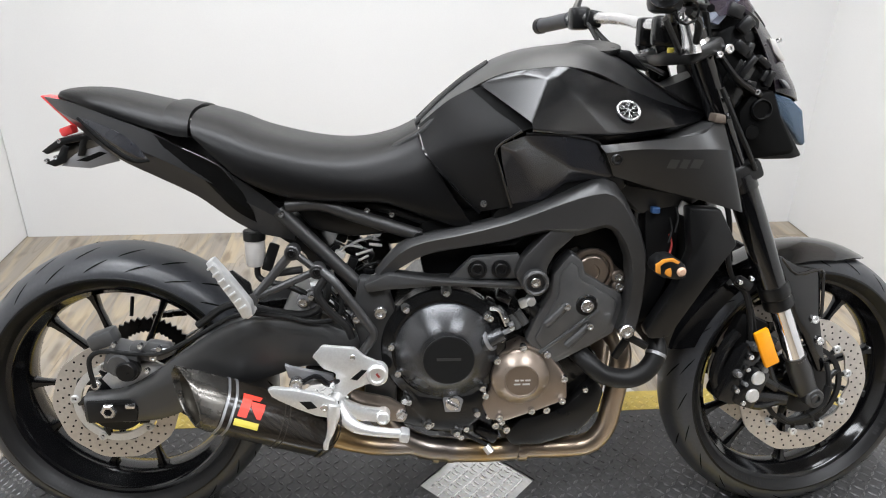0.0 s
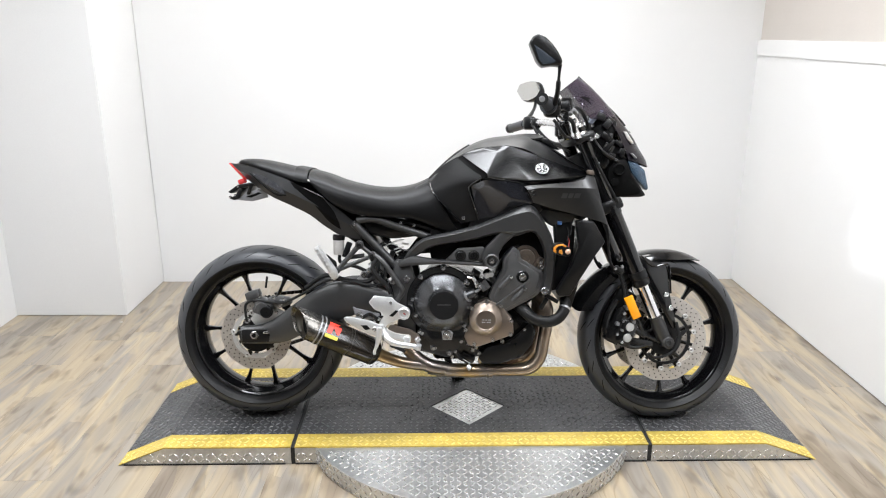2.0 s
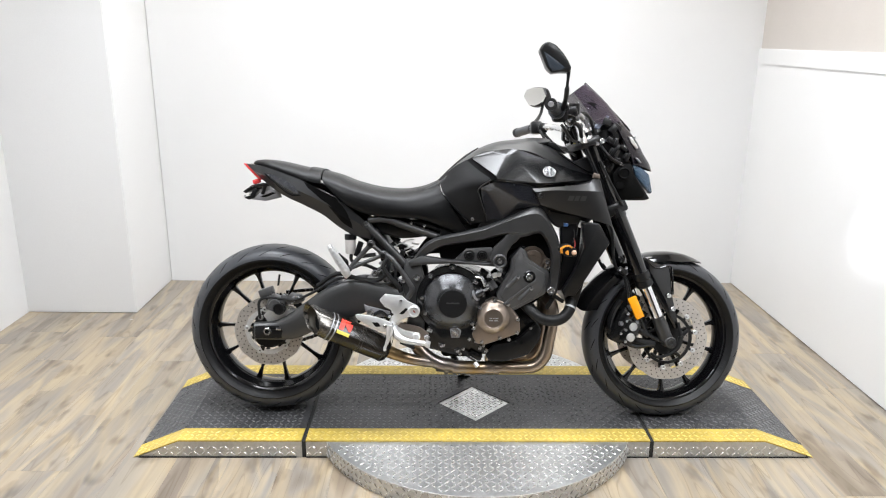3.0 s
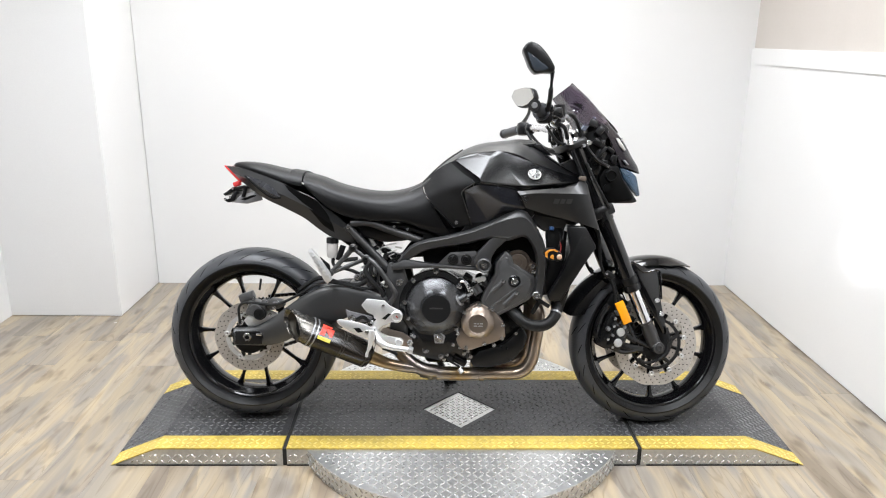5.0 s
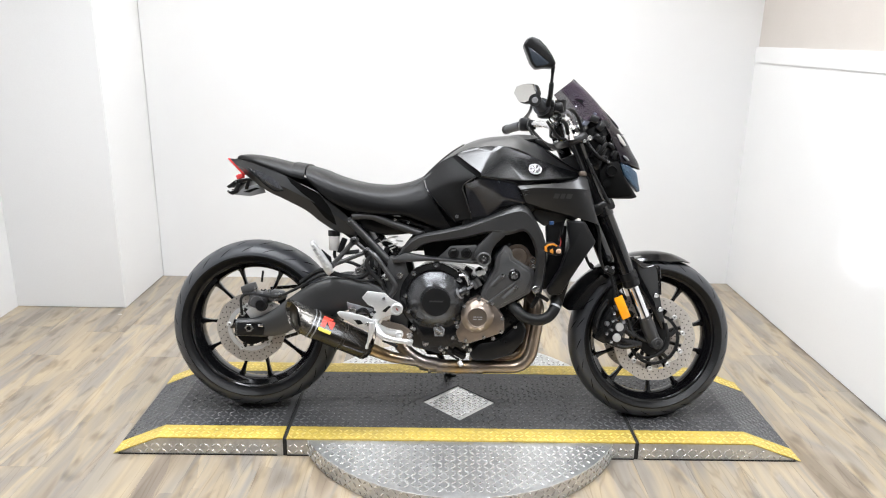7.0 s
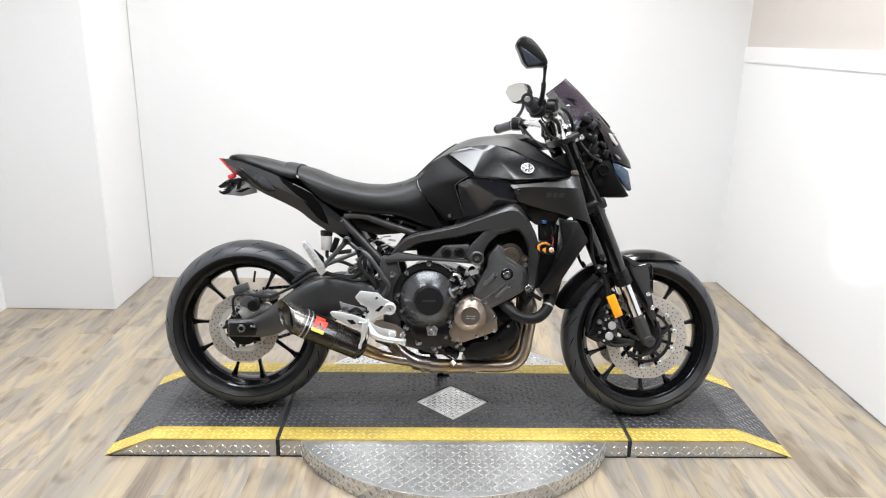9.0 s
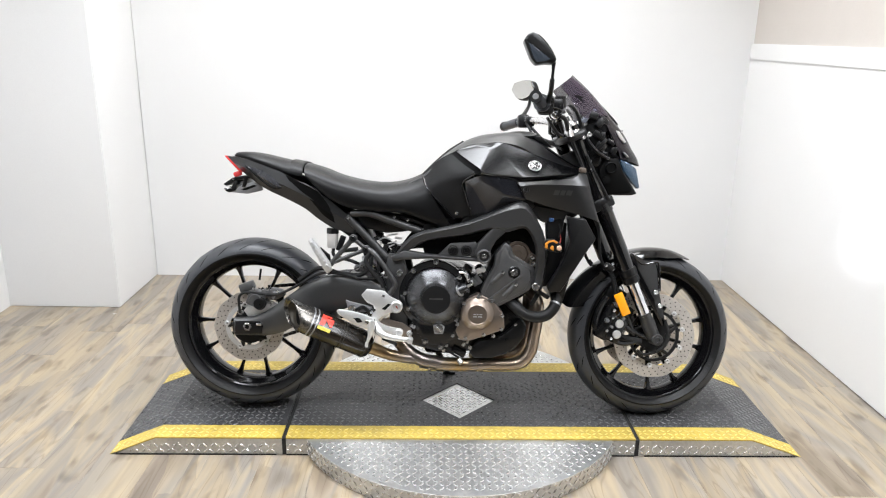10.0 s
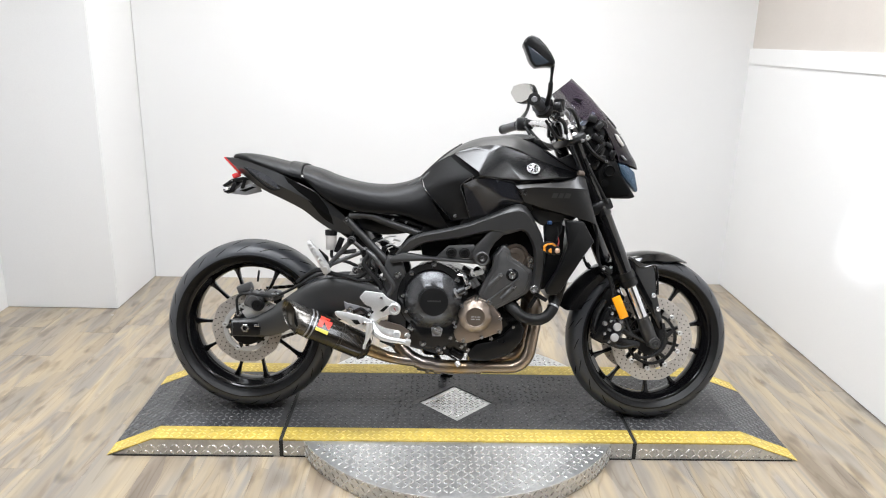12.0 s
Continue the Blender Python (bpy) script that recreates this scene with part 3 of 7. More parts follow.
        part("diamond_plate", bm, M_STEEL, ob, "bare silver tread-plate diamond in the black plate")
        lozenges(bm := bmesh.new(), tread_grid(CX - half, CX + half, CY - half, CY + half, 0.0208, lambda u, v: abs(u - CX) + abs(v - CY) < half - 0.012), lambda u, v, h: (u, v, TOP - 0.0036 + h))
        tagged(part("diamond_tread", bm, M_STEEL_BAR, ob), kind="stuff")
        keep = lambda u, v: abs(u - CX) + abs(v - CY) > half + 0.014
    else:
        strip(P_FRONT + 0.078, P_BACK - 0.078, M_TREAD, "mat_plate", 0.0, "black tread plate")
        keep = None
    bm = lozenges(bmesh.new(), tread_grid(a, b, P_FRONT + 0.078, P_BACK - 0.078, 0.0208, keep), lambda u, v, h: (u, v, lift(u) + h))
    tagged(part("tread_pattern", bm, M_TREAD_BAR, ob, "raised bars of the black tread plate"), kind="stuff")
    bm = lozenges(bmesh.new(), tread_grid(a, b, P_FRONT, P_FRONT + 0.078, 0.0208) + tread_grid(a, b, P_BACK - 0.078, P_BACK, 0.0208), lambda u, v, h: (u, v, lift(u) + 0.0008 + h))
    tagged(part("stripe_tread", bm, M_STRIPE_BAR, ob), kind="stuff")
    bm = lozenges(bmesh.new(), [q for q in tread_grid(a, b, 0.004, TOP - 0.004, 0.0208) if q[3] < lift(q[2]) - 0.012], lambda u, v, h: (u, P_FRONT - h - 0.0002, v))
    tagged(part("side_tread", bm, M_STEEL_BAR, ob), kind="stuff")
    return ob


ramp_section("ramp_section", "black and silver tread-plate ramp end with yellow edge stripes", -0.285, 0.136, -0.443)
ramp_section("ramp_section", "middle ramp length, black tread plate with a silver diamond", 0.15, 1.335)
ramp_section("ramp_section", "black and silver tread-plate ramp end with yellow edge stripes", 1.349, 1.735, 1.912)
for x in (0.143, 1.342):
    joint = tagged(new("joint_strip", finish(plate([(x - 0.0065, 0.002), (x + 0.0065, 0.002), (x + 0.0065, TOP - 0.003), (x - 0.0065, TOP - 0.003)], P_FRONT - 0.001, P_BACK, 0.0), "joint_strip", M_JOINT)), "black rubber strip in the gap between ramp sections", "rubber strip", "joint strips")


# ---- small litter on the floor ----
scrap = plate([(-0.009, 0.0), (0.004, -0.005), (0.011, 0.001), (0.006, 0.006), (-0.004, 0.005)], -0.0012, 0.0, 0.0)
bmesh.ops.rotate(scrap, verts=scrap.verts, matrix=Matrix.Rotation(radians(-90), 3, "X"))
tagged(new("paper_scrap", finish(scrap, "paper_scrap", M_RESERVOIR)), "tiny white paper scrap lying on the plank floor", "litter").location = (-0.947, 0.927, 0.0015)


# ---- the motorcycle, in its own frame: x ahead from the rear axle, right side at -y ----
bike = thing("motorcycle", "matte black naked motorcycle leaning on its side stand, on a ramp", "motorcycle", Matrix.Translation((0, -0.087, TOP)) @ Matrix.Rotation(radians(-1.6), 4, "Z") @ Matrix.Rotation(radians(-10), 4, "X"))
RW, FW = (0.002, 0.3065), (1.42, 0.288)


SHOULDER = 0.3


def tyre_shape(x, z, radius, rim, width):
    """The tread of a round sport tyre, that wraps far down its sides, with a thickness of its own."""
    half = width / 2
    base = rim + (radius - rim) * SHOULDER
    crown = radius - base
    outer = [(base + crown * math.sin(radians(a)) ** 0.86, -half * math.cos(radians(a))) for a in np.linspace(0, 180, 25)]
    inner = [(r - 0.008, y * 0.94) for r, y in outer[::-1]]
    rings = [[(x + r * math.cos(a), y, z + r * math.sin(a)) for a in np.linspace(0, 2 * math.pi, 96, endpoint=False)] for r, y in outer + inner + outer[:1]]
    return rings_to(bmesh.new(), rings, caps=False)


def sidewall_shape(x, z, radius, rim, width, side):
    """One sidewall from the rim's lip to the raised line under the tread."""
    half = width / 2
    base = rim + (radius - rim) * SHOULDER
    rows = [(rim - 0.006, half * 0.62), (rim + 0.003, half * 0.78), (rim + (base - rim) * 0.5, half * 0.93), (base - 0.003, half * 0.995), (base - 0.001, half + 0.0018), (base + 0.0025, half + 0.0015), (base + 0.004, half * 0.99), (base, half * 0.9), (rim, half * 0.6)]
    rings = [[(x + r * math.cos(a), y * side, z + r * math.sin(a)) for a in np.linspace(0, 2 * math.pi, 96, endpoint=False)] for r, y in rows + rows[:1]]
    return rings_to(bmesh.new(), rings, caps=False)


def tread_cuts(x, z, radius, rim, width, count, way):
    """The tread's grooves as thin dark strips on the rubber, shade painted in, slantwise from the shoulder over the
    crown.
    """
    bm = bmesh.new()
    half = width / 2
    base = rim + (radius - rim) * SHOULDER
    crown = radius - base
    for k in range(count):
        a0 = 2 * math.pi * k / count
        for side in (-1, 1):
            for low, high, slant in ((14, 38, 0.15), (46, 72, 0.13)):
                if low > 40 and way > 0 and k % 2:
                    continue
                left, right = [], []
                for s in np.linspace(0, 1, 7):
                    ang = a0 + way * slant * s + (0.06 if side > 0 else 0) + (0.07 if low > 40 else 0)
                    phi = radians(low + (high - low) * float(s))
                    rr = base + crown * math.sin(phi) ** 0.86 + 0.0011
                    yy = side * half * math.cos(phi)
                    w = 0.0034 * math.sin(math.pi * (0.12 + 0.8 * s)) / rr
                    for store, d in ((left, -w), (right, w)):
                        store.append(bm.verts.new((x + rr * math.cos(ang + d), yy, z + rr * math.sin(ang + d))))
                for i in range(6):
                    bm.faces.new((left[i], left[i + 1], right[i + 1], right[i]))
    return bm


def rim_shape(x, z, rim, width):
    half = width / 2 * 0.72
    rows = [(rim - 0.004, -half), (rim + 0.004, -half - 0.003), (rim + 0.005, -half + 0.004), (rim - 0.006, -half + 0.01), (rim - 0.017, -half * 0.5), (rim - 0.02, 0), (rim - 0.017, half * 0.5), (rim - 0.006, half - 0.01), (rim + 0.005, half), (rim - 0.004, half + 0.003),
            (rim - 0.008, half - 0.003), (rim - 0.01, half * 0.75), (rim - 0.022, half * 0.55), (rim - 0.027, 0.012), (rim - 0.027, -0.012), (rim - 0.022, -half * 0.55), (rim - 0.01, -half * 0.75), (rim - 0.008, -half + 0.003)]
    bm = bmesh.new()
    rings = [[(x + r * math.cos(a), y, z + r * math.sin(a)) for a in np.linspace(0, 2 * math.pi, 96, endpoint=False)] for r, y in rows + rows[:1]]
    return rings_to(bm, rings, caps=False)


def spoke(x, z, angle, inner, outer, y_in, y_out):
    """One cast spoke, deeper at the hub, flaring where it meets the rim."""
    c, s = math.cos(angle), math.sin(angle)
    rings = []
    for t, w, d in ((0, 0.011, 0.016), (0.2, 0.0065, 0.012), (0.78, 0.0052, 0.01), (0.93, 0.008, 0.013), (1, 0.015, 0.016)):
        r = inner + (outer - inner) * t
        y = y_in + (y_out - y_in) * t
        ring = []
        for u, v in ((-1, -0.6), (-0.6, -1), (0.6, -1), (1, -0.6), (1, 0.6), (0.6, 1), (-0.6, 1), (-1, 0.6)):
            ring.append((x + r * c - u * w * s, y + v * d, z + r * s + u * w * c))
        rings.append(ring)
    return rings_to(bmesh.new(), rings)


def brake_disc(parent, x, z, y, outer, inner, holes, label):
    disc_bm = bmesh.new()
    n = 120
    wave = [inner + 0.004 * math.cos(10 * a) for a in np.linspace(0, 2 * math.pi, n, endpoint=False)]
    angles = np.linspace(0, 2 * math.pi, n, endpoint=False)
    out = [(outer + 0.0015 * math.cos(10 * a)) for a in angles]
    rings = [[(x + r * math.cos(a), yy, z + r * math.sin(a)) for r, a in zip(rr, angles)] for rr, yy in ((wave, y - 0.0025), (out, y - 0.0025), (out, y + 0.0025), (wave, y + 0.0025), (wave, y - 0.0025))]
    rings_to(disc_bm, rings, caps=False)
    ob = part("brake_disc", disc_bm, M_DISC, parent, label)
    # dark dots laid on the face paint the shade of drilled holes
    dots = bmesh.new()
    for k in range(holes):
        for row, (t, shift) in enumerate(((0.22, 0.0), (0.5, 0.4), (0.78, 0.75))):
            a = 2 * math.pi * (k + shift) / holes
            r = inner + (outer - inner) * t
            turned([(0.0001, y - 0.0031), (0.0022, y - 0.0031), (0.0022, y - 0.002)], x + r * math.cos(a), z + r * math.sin(a), 8, dots)
    tagged(part("drilling", dots, M_SHADE_MARK, ob), kind="stuff")
    return ob


def wheel(name, centre, radius, width, spin, sides, label):
    x, z = centre
    rim = 0.23
    hub = part(name, turned([(0.02, -0.06), (0.036, -0.058), (0.04, -0.03), (0.033, 0.0), (0.04, 0.03), (0.036, 0.058), (0.02, 0.06)], x, z, 32), M_RIM, bike, label)
    part("tyre", tyre_shape(x, z, radius, rim, width), M_RUBBER, hub, "black rubber tyre with slanted grooves", 50)
    for side in (-1, 1):
        part("sidewall", sidewall_shape(x, z, radius, rim, width, side), M_SIDEWALL, hub, "dark tyre sidewall with a raised line", 50)
    bm = bmesh.new()
    half = width / 2
    base = rim + (radius - rim) * SHOULDER
    for a0, count in ((1.35, 12), (2.75, 9), (4.4, 12), (5.9, 9)):
        for k in range(count):
            if k in (4, 8):
                continue
            a = a0 - 0.03 * k
            bm.faces.new([bm.verts.new((x + r * math.cos(c), -y, z + r * math.sin(c))) for r, c, y in ((rim + 0.006, a, half * 0.85 + 0.001), (rim + 0.006, a + 0.02, half * 0.85 + 0.001), (base - 0.007, a + 0.02, half * 0.963 + 0.001), (base - 0.007, a, half * 0.963 + 0.001))])
    tagged(part("tyre_marking", bm, M_MARKING, hub), kind="stuff")
    part("tread_groove", tread_cuts(x, z, radius, rim, width, 22, -1 if sides == 1 else 1), M_SHADE_MARK, hub)["kind"] = "stuff"
    part("rim", rim_shape(x, z, rim, width), M_RIM, hub, "gloss black cast rim", 40)
    for k in range(10):
        a = radians(spin) + 2 * math.pi * (k // 2) / 5 + (0.52 if k % 2 else 0.0)
        part("spoke", spoke(x, z, a, 0.03, rim - 0.022, 0.0, 0.0), M_RIM, hub)
    part("valve", tube([(x + 0.19 * math.cos(1.48), -0.004, z + 0.19 * math.sin(1.48)), (x + 0.15 * math.cos(1.48), -0.012, z + 0.15 * math.sin(1.48))], 0.004, 8, 1), M_BLACK, hub)
    return hub


rear = wheel("rear_wheel", RW, 0.302, 0.172, 36, 1, "black cast rear wheel with a wide sport tyre")
front = wheel("front_wheel", FW, 0.294, 0.118, 56, 2, "black cast front wheel with a sport tyre")
brake_disc(rear, *RW, -0.098, 0.122, 0.083, 30, "drilled rear brake disc")
brake_disc(front, *FW, -0.06, 0.149, 0.108, 36, "drilled steel front brake disc")
brake_disc(front, *FW, 0.06, 0.149, 0.108, 36, "drilled steel front brake disc")



def disc_mount(parent, centre, y, hub_r, ring_r, button_r, count, spin, ring_w, ring_mat, ring_label):
    """The hub plate, the ring and the mounting buttons that hold a brake disc."""
    x, z = centre
    part("disc_carrier", turned([(0.02, y - 0.006), (hub_r, y - 0.006), (hub_r + 0.002, y - 0.004), (hub_r + 0.002, y + 0.006), (0.02, y + 0.006)], x, z, 40), M_BLACK, parent)
    part("carrier_ring", band([(ring_r, y - 0.004), (ring_r + ring_w, y - 0.004), (ring_r + ring_w, y + 0.003), (ring_r, y + 0.003)], x, z, 72), ring_mat, parent, ring_label)
    for k in range(count):
        a = 2 * math.pi * k / count + spin
        c, s = math.cos(a), math.sin(a)
        if k % 2 == 0 or count < 8:
            part("carrier_arm", tube([(x + hub_r * c, y, z + hub_r * s), (x + (ring_r + 0.006) * math.cos(a + 0.16), y, z + (ring_r + 0.006) * math.sin(a + 0.16))], [0.009, 0.005], 8, 1), M_BLACK, parent)
        part("carrier_tab", tube([(x + (ring_r + 0.005) * c, y, z + (ring_r + 0.005) * s), (x + button_r * c, y, z + button_r * s)], 0.005, 8, 1), M_BLACK, parent)
        part("disc_button", turned([(0.0085, y + 0.002), (0.0085, y - 0.006), (0.007, y - 0.007), (0.0045, y - 0.007), (0.004, y - 0.004), (0.0001, y - 0.004)], x + button_r * c, z + button_r * s, 16), M_ALU, parent, "silver disc button")


disc_mount(front, FW, -0.06, 0.058, 0.082, 0.106, 10, 0.2, 0.01, M_BLACK, "thin black ring")
disc_mount(rear, RW, -0.098, 0.058, 0.068, 0.08, 5, 0.5, 0.015, M_ALU, "pale silver inner ring of the disc")
# rear sprocket and chain on the far side
bm = bmesh.new()
ring = []
for k in range(90):
    ring.append((0.105 if k % 2 else 0.098, 2 * math.pi * k / 90))
rings_to(bm, [[(RW[0] + r * math.cos(a) * f, y, RW[1] + r * math.sin(a) * f) for r, a in ring] for f, y in ((0.7, 0.098), (1, 0.098), (1, 0.104), (0.7, 0.104), (0.7, 0.098))], caps=False)
part("sprocket", bm, M_BLACK, rear, "dark steel sprocket")
bm = bmesh.new()
for a, b in (((0.02, 0.415), (0.56, 0.47)), ((0.02, 0.21), (0.56, 0.40))):
    n = 36
    for k in range(n):
        x = a[0] + (b[0] - a[0]) * k / n
        z = a[1] + (b[1] - a[1]) * k / n
        block(x + 0.007, 0.101, z, 0.013, 0.012 if k % 2 else 0.018, 0.012, 0.0, -math.degrees(math.atan2(b[1] - a[1], b[0] - a[0])), bm)
tagged(part("chain", bm, M_ENGINE, bike, "dark drive chain"), kind="stuff")


def ribbon(outer, inner, y_out, y_in, steps=5, soft=0.25, bm=None, facet=False):
    """A beam between two edge curves in the side view; y_out and y_in are its faces, one value for each station."""
    rows = []
    k = len(outer)
    yo = y_out if isinstance(y_out, (list, tuple)) else [y_out] * k
    yi = y_in if isinstance(y_in, (list, tuple)) else [y_in] * k
    a = spline([(p[0], q, p[1]) for p, q in zip(outer, yo)], steps)
    b = spline([(p[0], q, p[1]) for p, q in zip(inner, yi)], steps)
    rings = []
    for p, q in zip(a, b):
        y0, y1 = p.y, q.y
        ring = []
        for s, t in (((0, 0.5), (0.015, 0.42), (0.19, 0.03), (0.22, 0), (0.84, 0.04), (0.87, 0.08), (1, 0.45), (0.98, 1), (0.02, 1), (0, 0.9)) if facet else ((soft, 0), (1 - soft, 0), (1 - soft * 0.3, 0.09), (1, 0.3), (1, 0.8), (0.9, 1), (0.1, 1), (0, 0.8), (0, 0.3), (soft * 0.3, 0.09))):
            ring.append((p.x + (q.x - p.x) * s, y0 + (y1 - y0) * t, p.z + (q.z - p.z) * s))
        rings.append(ring)
    return rings_to(bm or bmesh.new(), rings)


# swingarm
swing_top = [(-0.04, 0.342), (0.03, 0.35), (0.085, 0.378), (0.14, 0.419), (0.2, 0.461), (0.252, 0.486), (0.305, 0.499), (0.365, 0.497), (0.42, 0.482), (0.47, 0.462), (0.545, 0.45)]
swing_low = [(-0.04, 0.285), (0.055, 0.284), (0.115, 0.293), (0.17, 0.318), (0.22, 0.345), (0.275, 0.362), (0.325, 0.377), (0.37, 0.393), (0.41, 0.394), (0.46, 0.387), (0.535, 0.375)]
arm = part("swingarm", ribbon(swing_top, swing_low, -0.148, -0.112, soft=0.34), M_SWING, bike, "satin black curved aluminium swingarm", 45)
part("swingarm_far_side", ribbon([(x, z - 0.02) for x, z in swing_top], [(x, z - 0.02) for x, z in swing_low], 0.15, 0.112), M_SWING, bike)
part("swingarm_bridge", tube([(0.36, -0.13, 0.45), (0.36, 0.13, 0.45)], 0.04, 16, 1), M_SWING, bike)
part("axle_plate", plate([(-0.034, 0.336), (0.05, 0.338), (0.062, 0.322), (0.058, 0.292), (-0.034, 0.29)], -0.1535, -0.146, 0.003), M_BLACK, bike)
axle_nut = part("axle_nut", turned([(0.006, -0.14), (0.0155, -0.14), (0.0155, -0.163), (0.013, -0.166), (0.008, -0.166), (0.007, -0.16), (0.0001, -0.16)], 0.011, 0.319, 6), M_BOLT, bike, "zinc axle nut")
# dark disc colours in the shade of the hollow nut
part("axle_bore", turned([(0.0001, -0.1605), (0.0068, -0.1605), (0.0068, -0.159)], 0.011, 0.319, 16), M_SHADE_MARK, axle_nut)
part("chain_adjuster", block(0.05, -0.156, 0.327, 0.018, 0.008, 0.009, 0.002), M_BOLT, bike)
part("adjuster_mark", plate([(0.005, 0.335), (0.05, 0.335), (0.058, 0.326), (0.005, 0.327)], -0.155, -0.15, 0.001), M_SHADE_MARK, bike)

# rear brake caliper and hose
CALIPER_BRACKET = [(-0.014, 0.366), (0.003, 0.343), (0.025, 0.345), (0.08, 0.37), (0.108, 0.39), (0.084, 0.402), (0.045, 0.395), (0.005, 0.385)]
bm = block(0.036, -0.118, 0.41, 0.062, 0.06, 0.055, 0.01, 20)
turned([(0.0001, -0.156), (0.02, -0.156), (0.022, -0.15), (0.022, -0.11)], 0.036, 0.408, 24, bm)
block(0.075, -0.12, 0.425, 0.05, 0.035, 0.03, 0.006, 10, bm)
block(0.0, -0.115, 0.45, 0.05, 0.04, 0.03, 0.006, -20, bm)
caliper = part("rear_caliper", bm, M_COVER, bike, "dark grey rear brake caliper")
part("caliper_bracket", plate(CALIPER_BRACKET, -0.118, -0.106, 0.003), M_ALU, bike, "cast silver caliper bracket")
part("caliper_cylinder", turned([(0.0001, -0.162), (0.017, -0.162), (0.0195, -0.158), (0.0195, -0.15), (0.023, -0.149), (0.023, -0.14)], 0.05, 0.398, 28), M_BLACK, caliper)
part("pad_pin", tube([(0.085, -0.135, 0.438), (0.125, -0.14, 0.432)], 0.006, 10, 1), M_PLATE, caliper)
part("caliper_ear", plate([(0.07, 0.43), (0.09, 0.452), (0.128, 0.446), (0.138, 0.425), (0.11, 0.412), (0.08, 0.41)], -0.142, -0.12, 0.005), M_COVER, caliper)
for x, z in ((0.03, 0.45), (0.078, 0.446), (0.02, 0.415), (0.112, 0.44), (0.085, 0.395)):
    bolt(caliper, x, -0.146, z, 0.0055, 0.006)
bolt(bike, -0.018, -0.135, 0.362, 0.009, 0.006)
bolt(bike, 0.098, -0.14, 0.42, 0.008, 0.006)
part("brake_hose", tube([(-0.018, -0.14, 0.36), (-0.022, -0.142, 0.395), (-0.019, -0.143, 0.421), (0.003, -0.143, 0.434), (0.055, -0.145, 0.431), (0.111, -0.148, 0.43), (0.174, -0.15, 0.459), (0.263, -0.153, 0.507), (0.34, -0.15, 0.503), (0.40, -0.15, 0.49), (0.45, -0.145, 0.50), (0.455, -0.14, 0.56)], 0.0048, 8), M_HOSE, bike, "black rubber brake hose")
part("brake_hose", tube([(0.18, -0.12, 0.475), (0.25, -0.13, 0.52), (0.32, -0.13, 0.505), (0.39, -0.135, 0.50), (0.425, -0.14, 0.53), (0.43, -0.13, 0.58)], 0.008, 8), M_HOSE, bike)

# exhaust: carbon silencer, mid pipe, collector and headers
ax0, ax1 = Vector((0.172, -0.225, 0.382)), Vector((0.42, -0.158, 0.262))


def silencer_rings(stations, sides=40):
    """Soft six-sided sections along the silencer's axis: (fraction, radius)."""
    way = (ax1 - ax0).normalized()
    side = Vector((0, 1, 0))
    side = (side - way * side.dot(way)).normalized()
    up = way.cross(side)
    rings = []
    for t, r in stations:
        ring = []
        for a in np.linspace(0, 2 * math.pi, sides, endpoint=False):
            rr = r * (1 + 0.035 * math.cos(6 * a))
            ring.append(ax0 + (ax1 - ax0) * t + rr * (math.cos(a) * side * 1.1 + math.sin(a) * up * 0.84))
        rings.append(ring)
    return rings


silencer = part("silencer", rings_to(bmesh.new(), silencer_rings([(0.22, 0.053), (0.25, 0.0545), (0.9, 0.0525), (0.985, 0.051), (1.02, 0.042), (1.04, 0.032)])), M_CARBON, bike, "carbon fibre exhaust silencer", 40)


def slashed(stations, caps=True):
    """Rings of the end cap, cut aslant: longest at the top of the far side."""
    bm = rings_to(bmesh.new(), silencer_rings(stations), caps=caps)
    for v in bm.verts:
        t = (v.co - ax0).dot(ax1 - ax0) / (ax1 - ax0).length_squared
        if t < 0.24:
            v.co += (ax1 - ax0).normalized() * ((0.386 - v.co.z) * 0.45 + (-0.225 - v.co.y) * 0.4 + 0.014) * (0.24 - t) / 0.24
    return bm


part("end_cap", slashed([(0.27, 0.0525), (0.24, 0.0538), (0.12, 0.0535), (0.0, 0.0515), (-0.03, 0.0505), (-0.035, 0.049), (-0.03, 0.0475), (0.0, 0.047)], False), M_CAP, silencer, "glossy dark end cap with an open mouth", 50)
part("mouth_rim", slashed([(-0.028, 0.0516), (-0.04, 0.0508), (-0.044, 0.049), (-0.036, 0.0472), (-0.02, 0.0468)], False), M_CAP, silencer, "rolled steel rim of the mouth", 60)
part("muffler_mouth", slashed([(-0.005, 0.0472), (0.03, 0.046), (0.07, 0.038), (0.075, 0.031)], False), M_LINER, silencer, "dark brown steel funnel inside the silencer mouth", 50)
# closed near-black end, the silencer's inner shade put into its colour
part("mouth_hole", slashed([(0.073, 0.0315), (0.09, 0.03), (0.2, 0.028)]), M_SHADE_MARK, silencer)
for t in (0.25, 0.3, 0.955):
    part("clamp_band", rings_to(bmesh.new(), silencer_rings([(t - 0.009, 0.052), (t - 0.008, 0.0558 if t < 0.5 else 0.0532), (t + 0.008, 0.0558 if t < 0.5 else 0.053), (t + 0.009, 0.05)])), M_PLATE if t < 0.5 else M_LINER, silencer, "thin steel band")


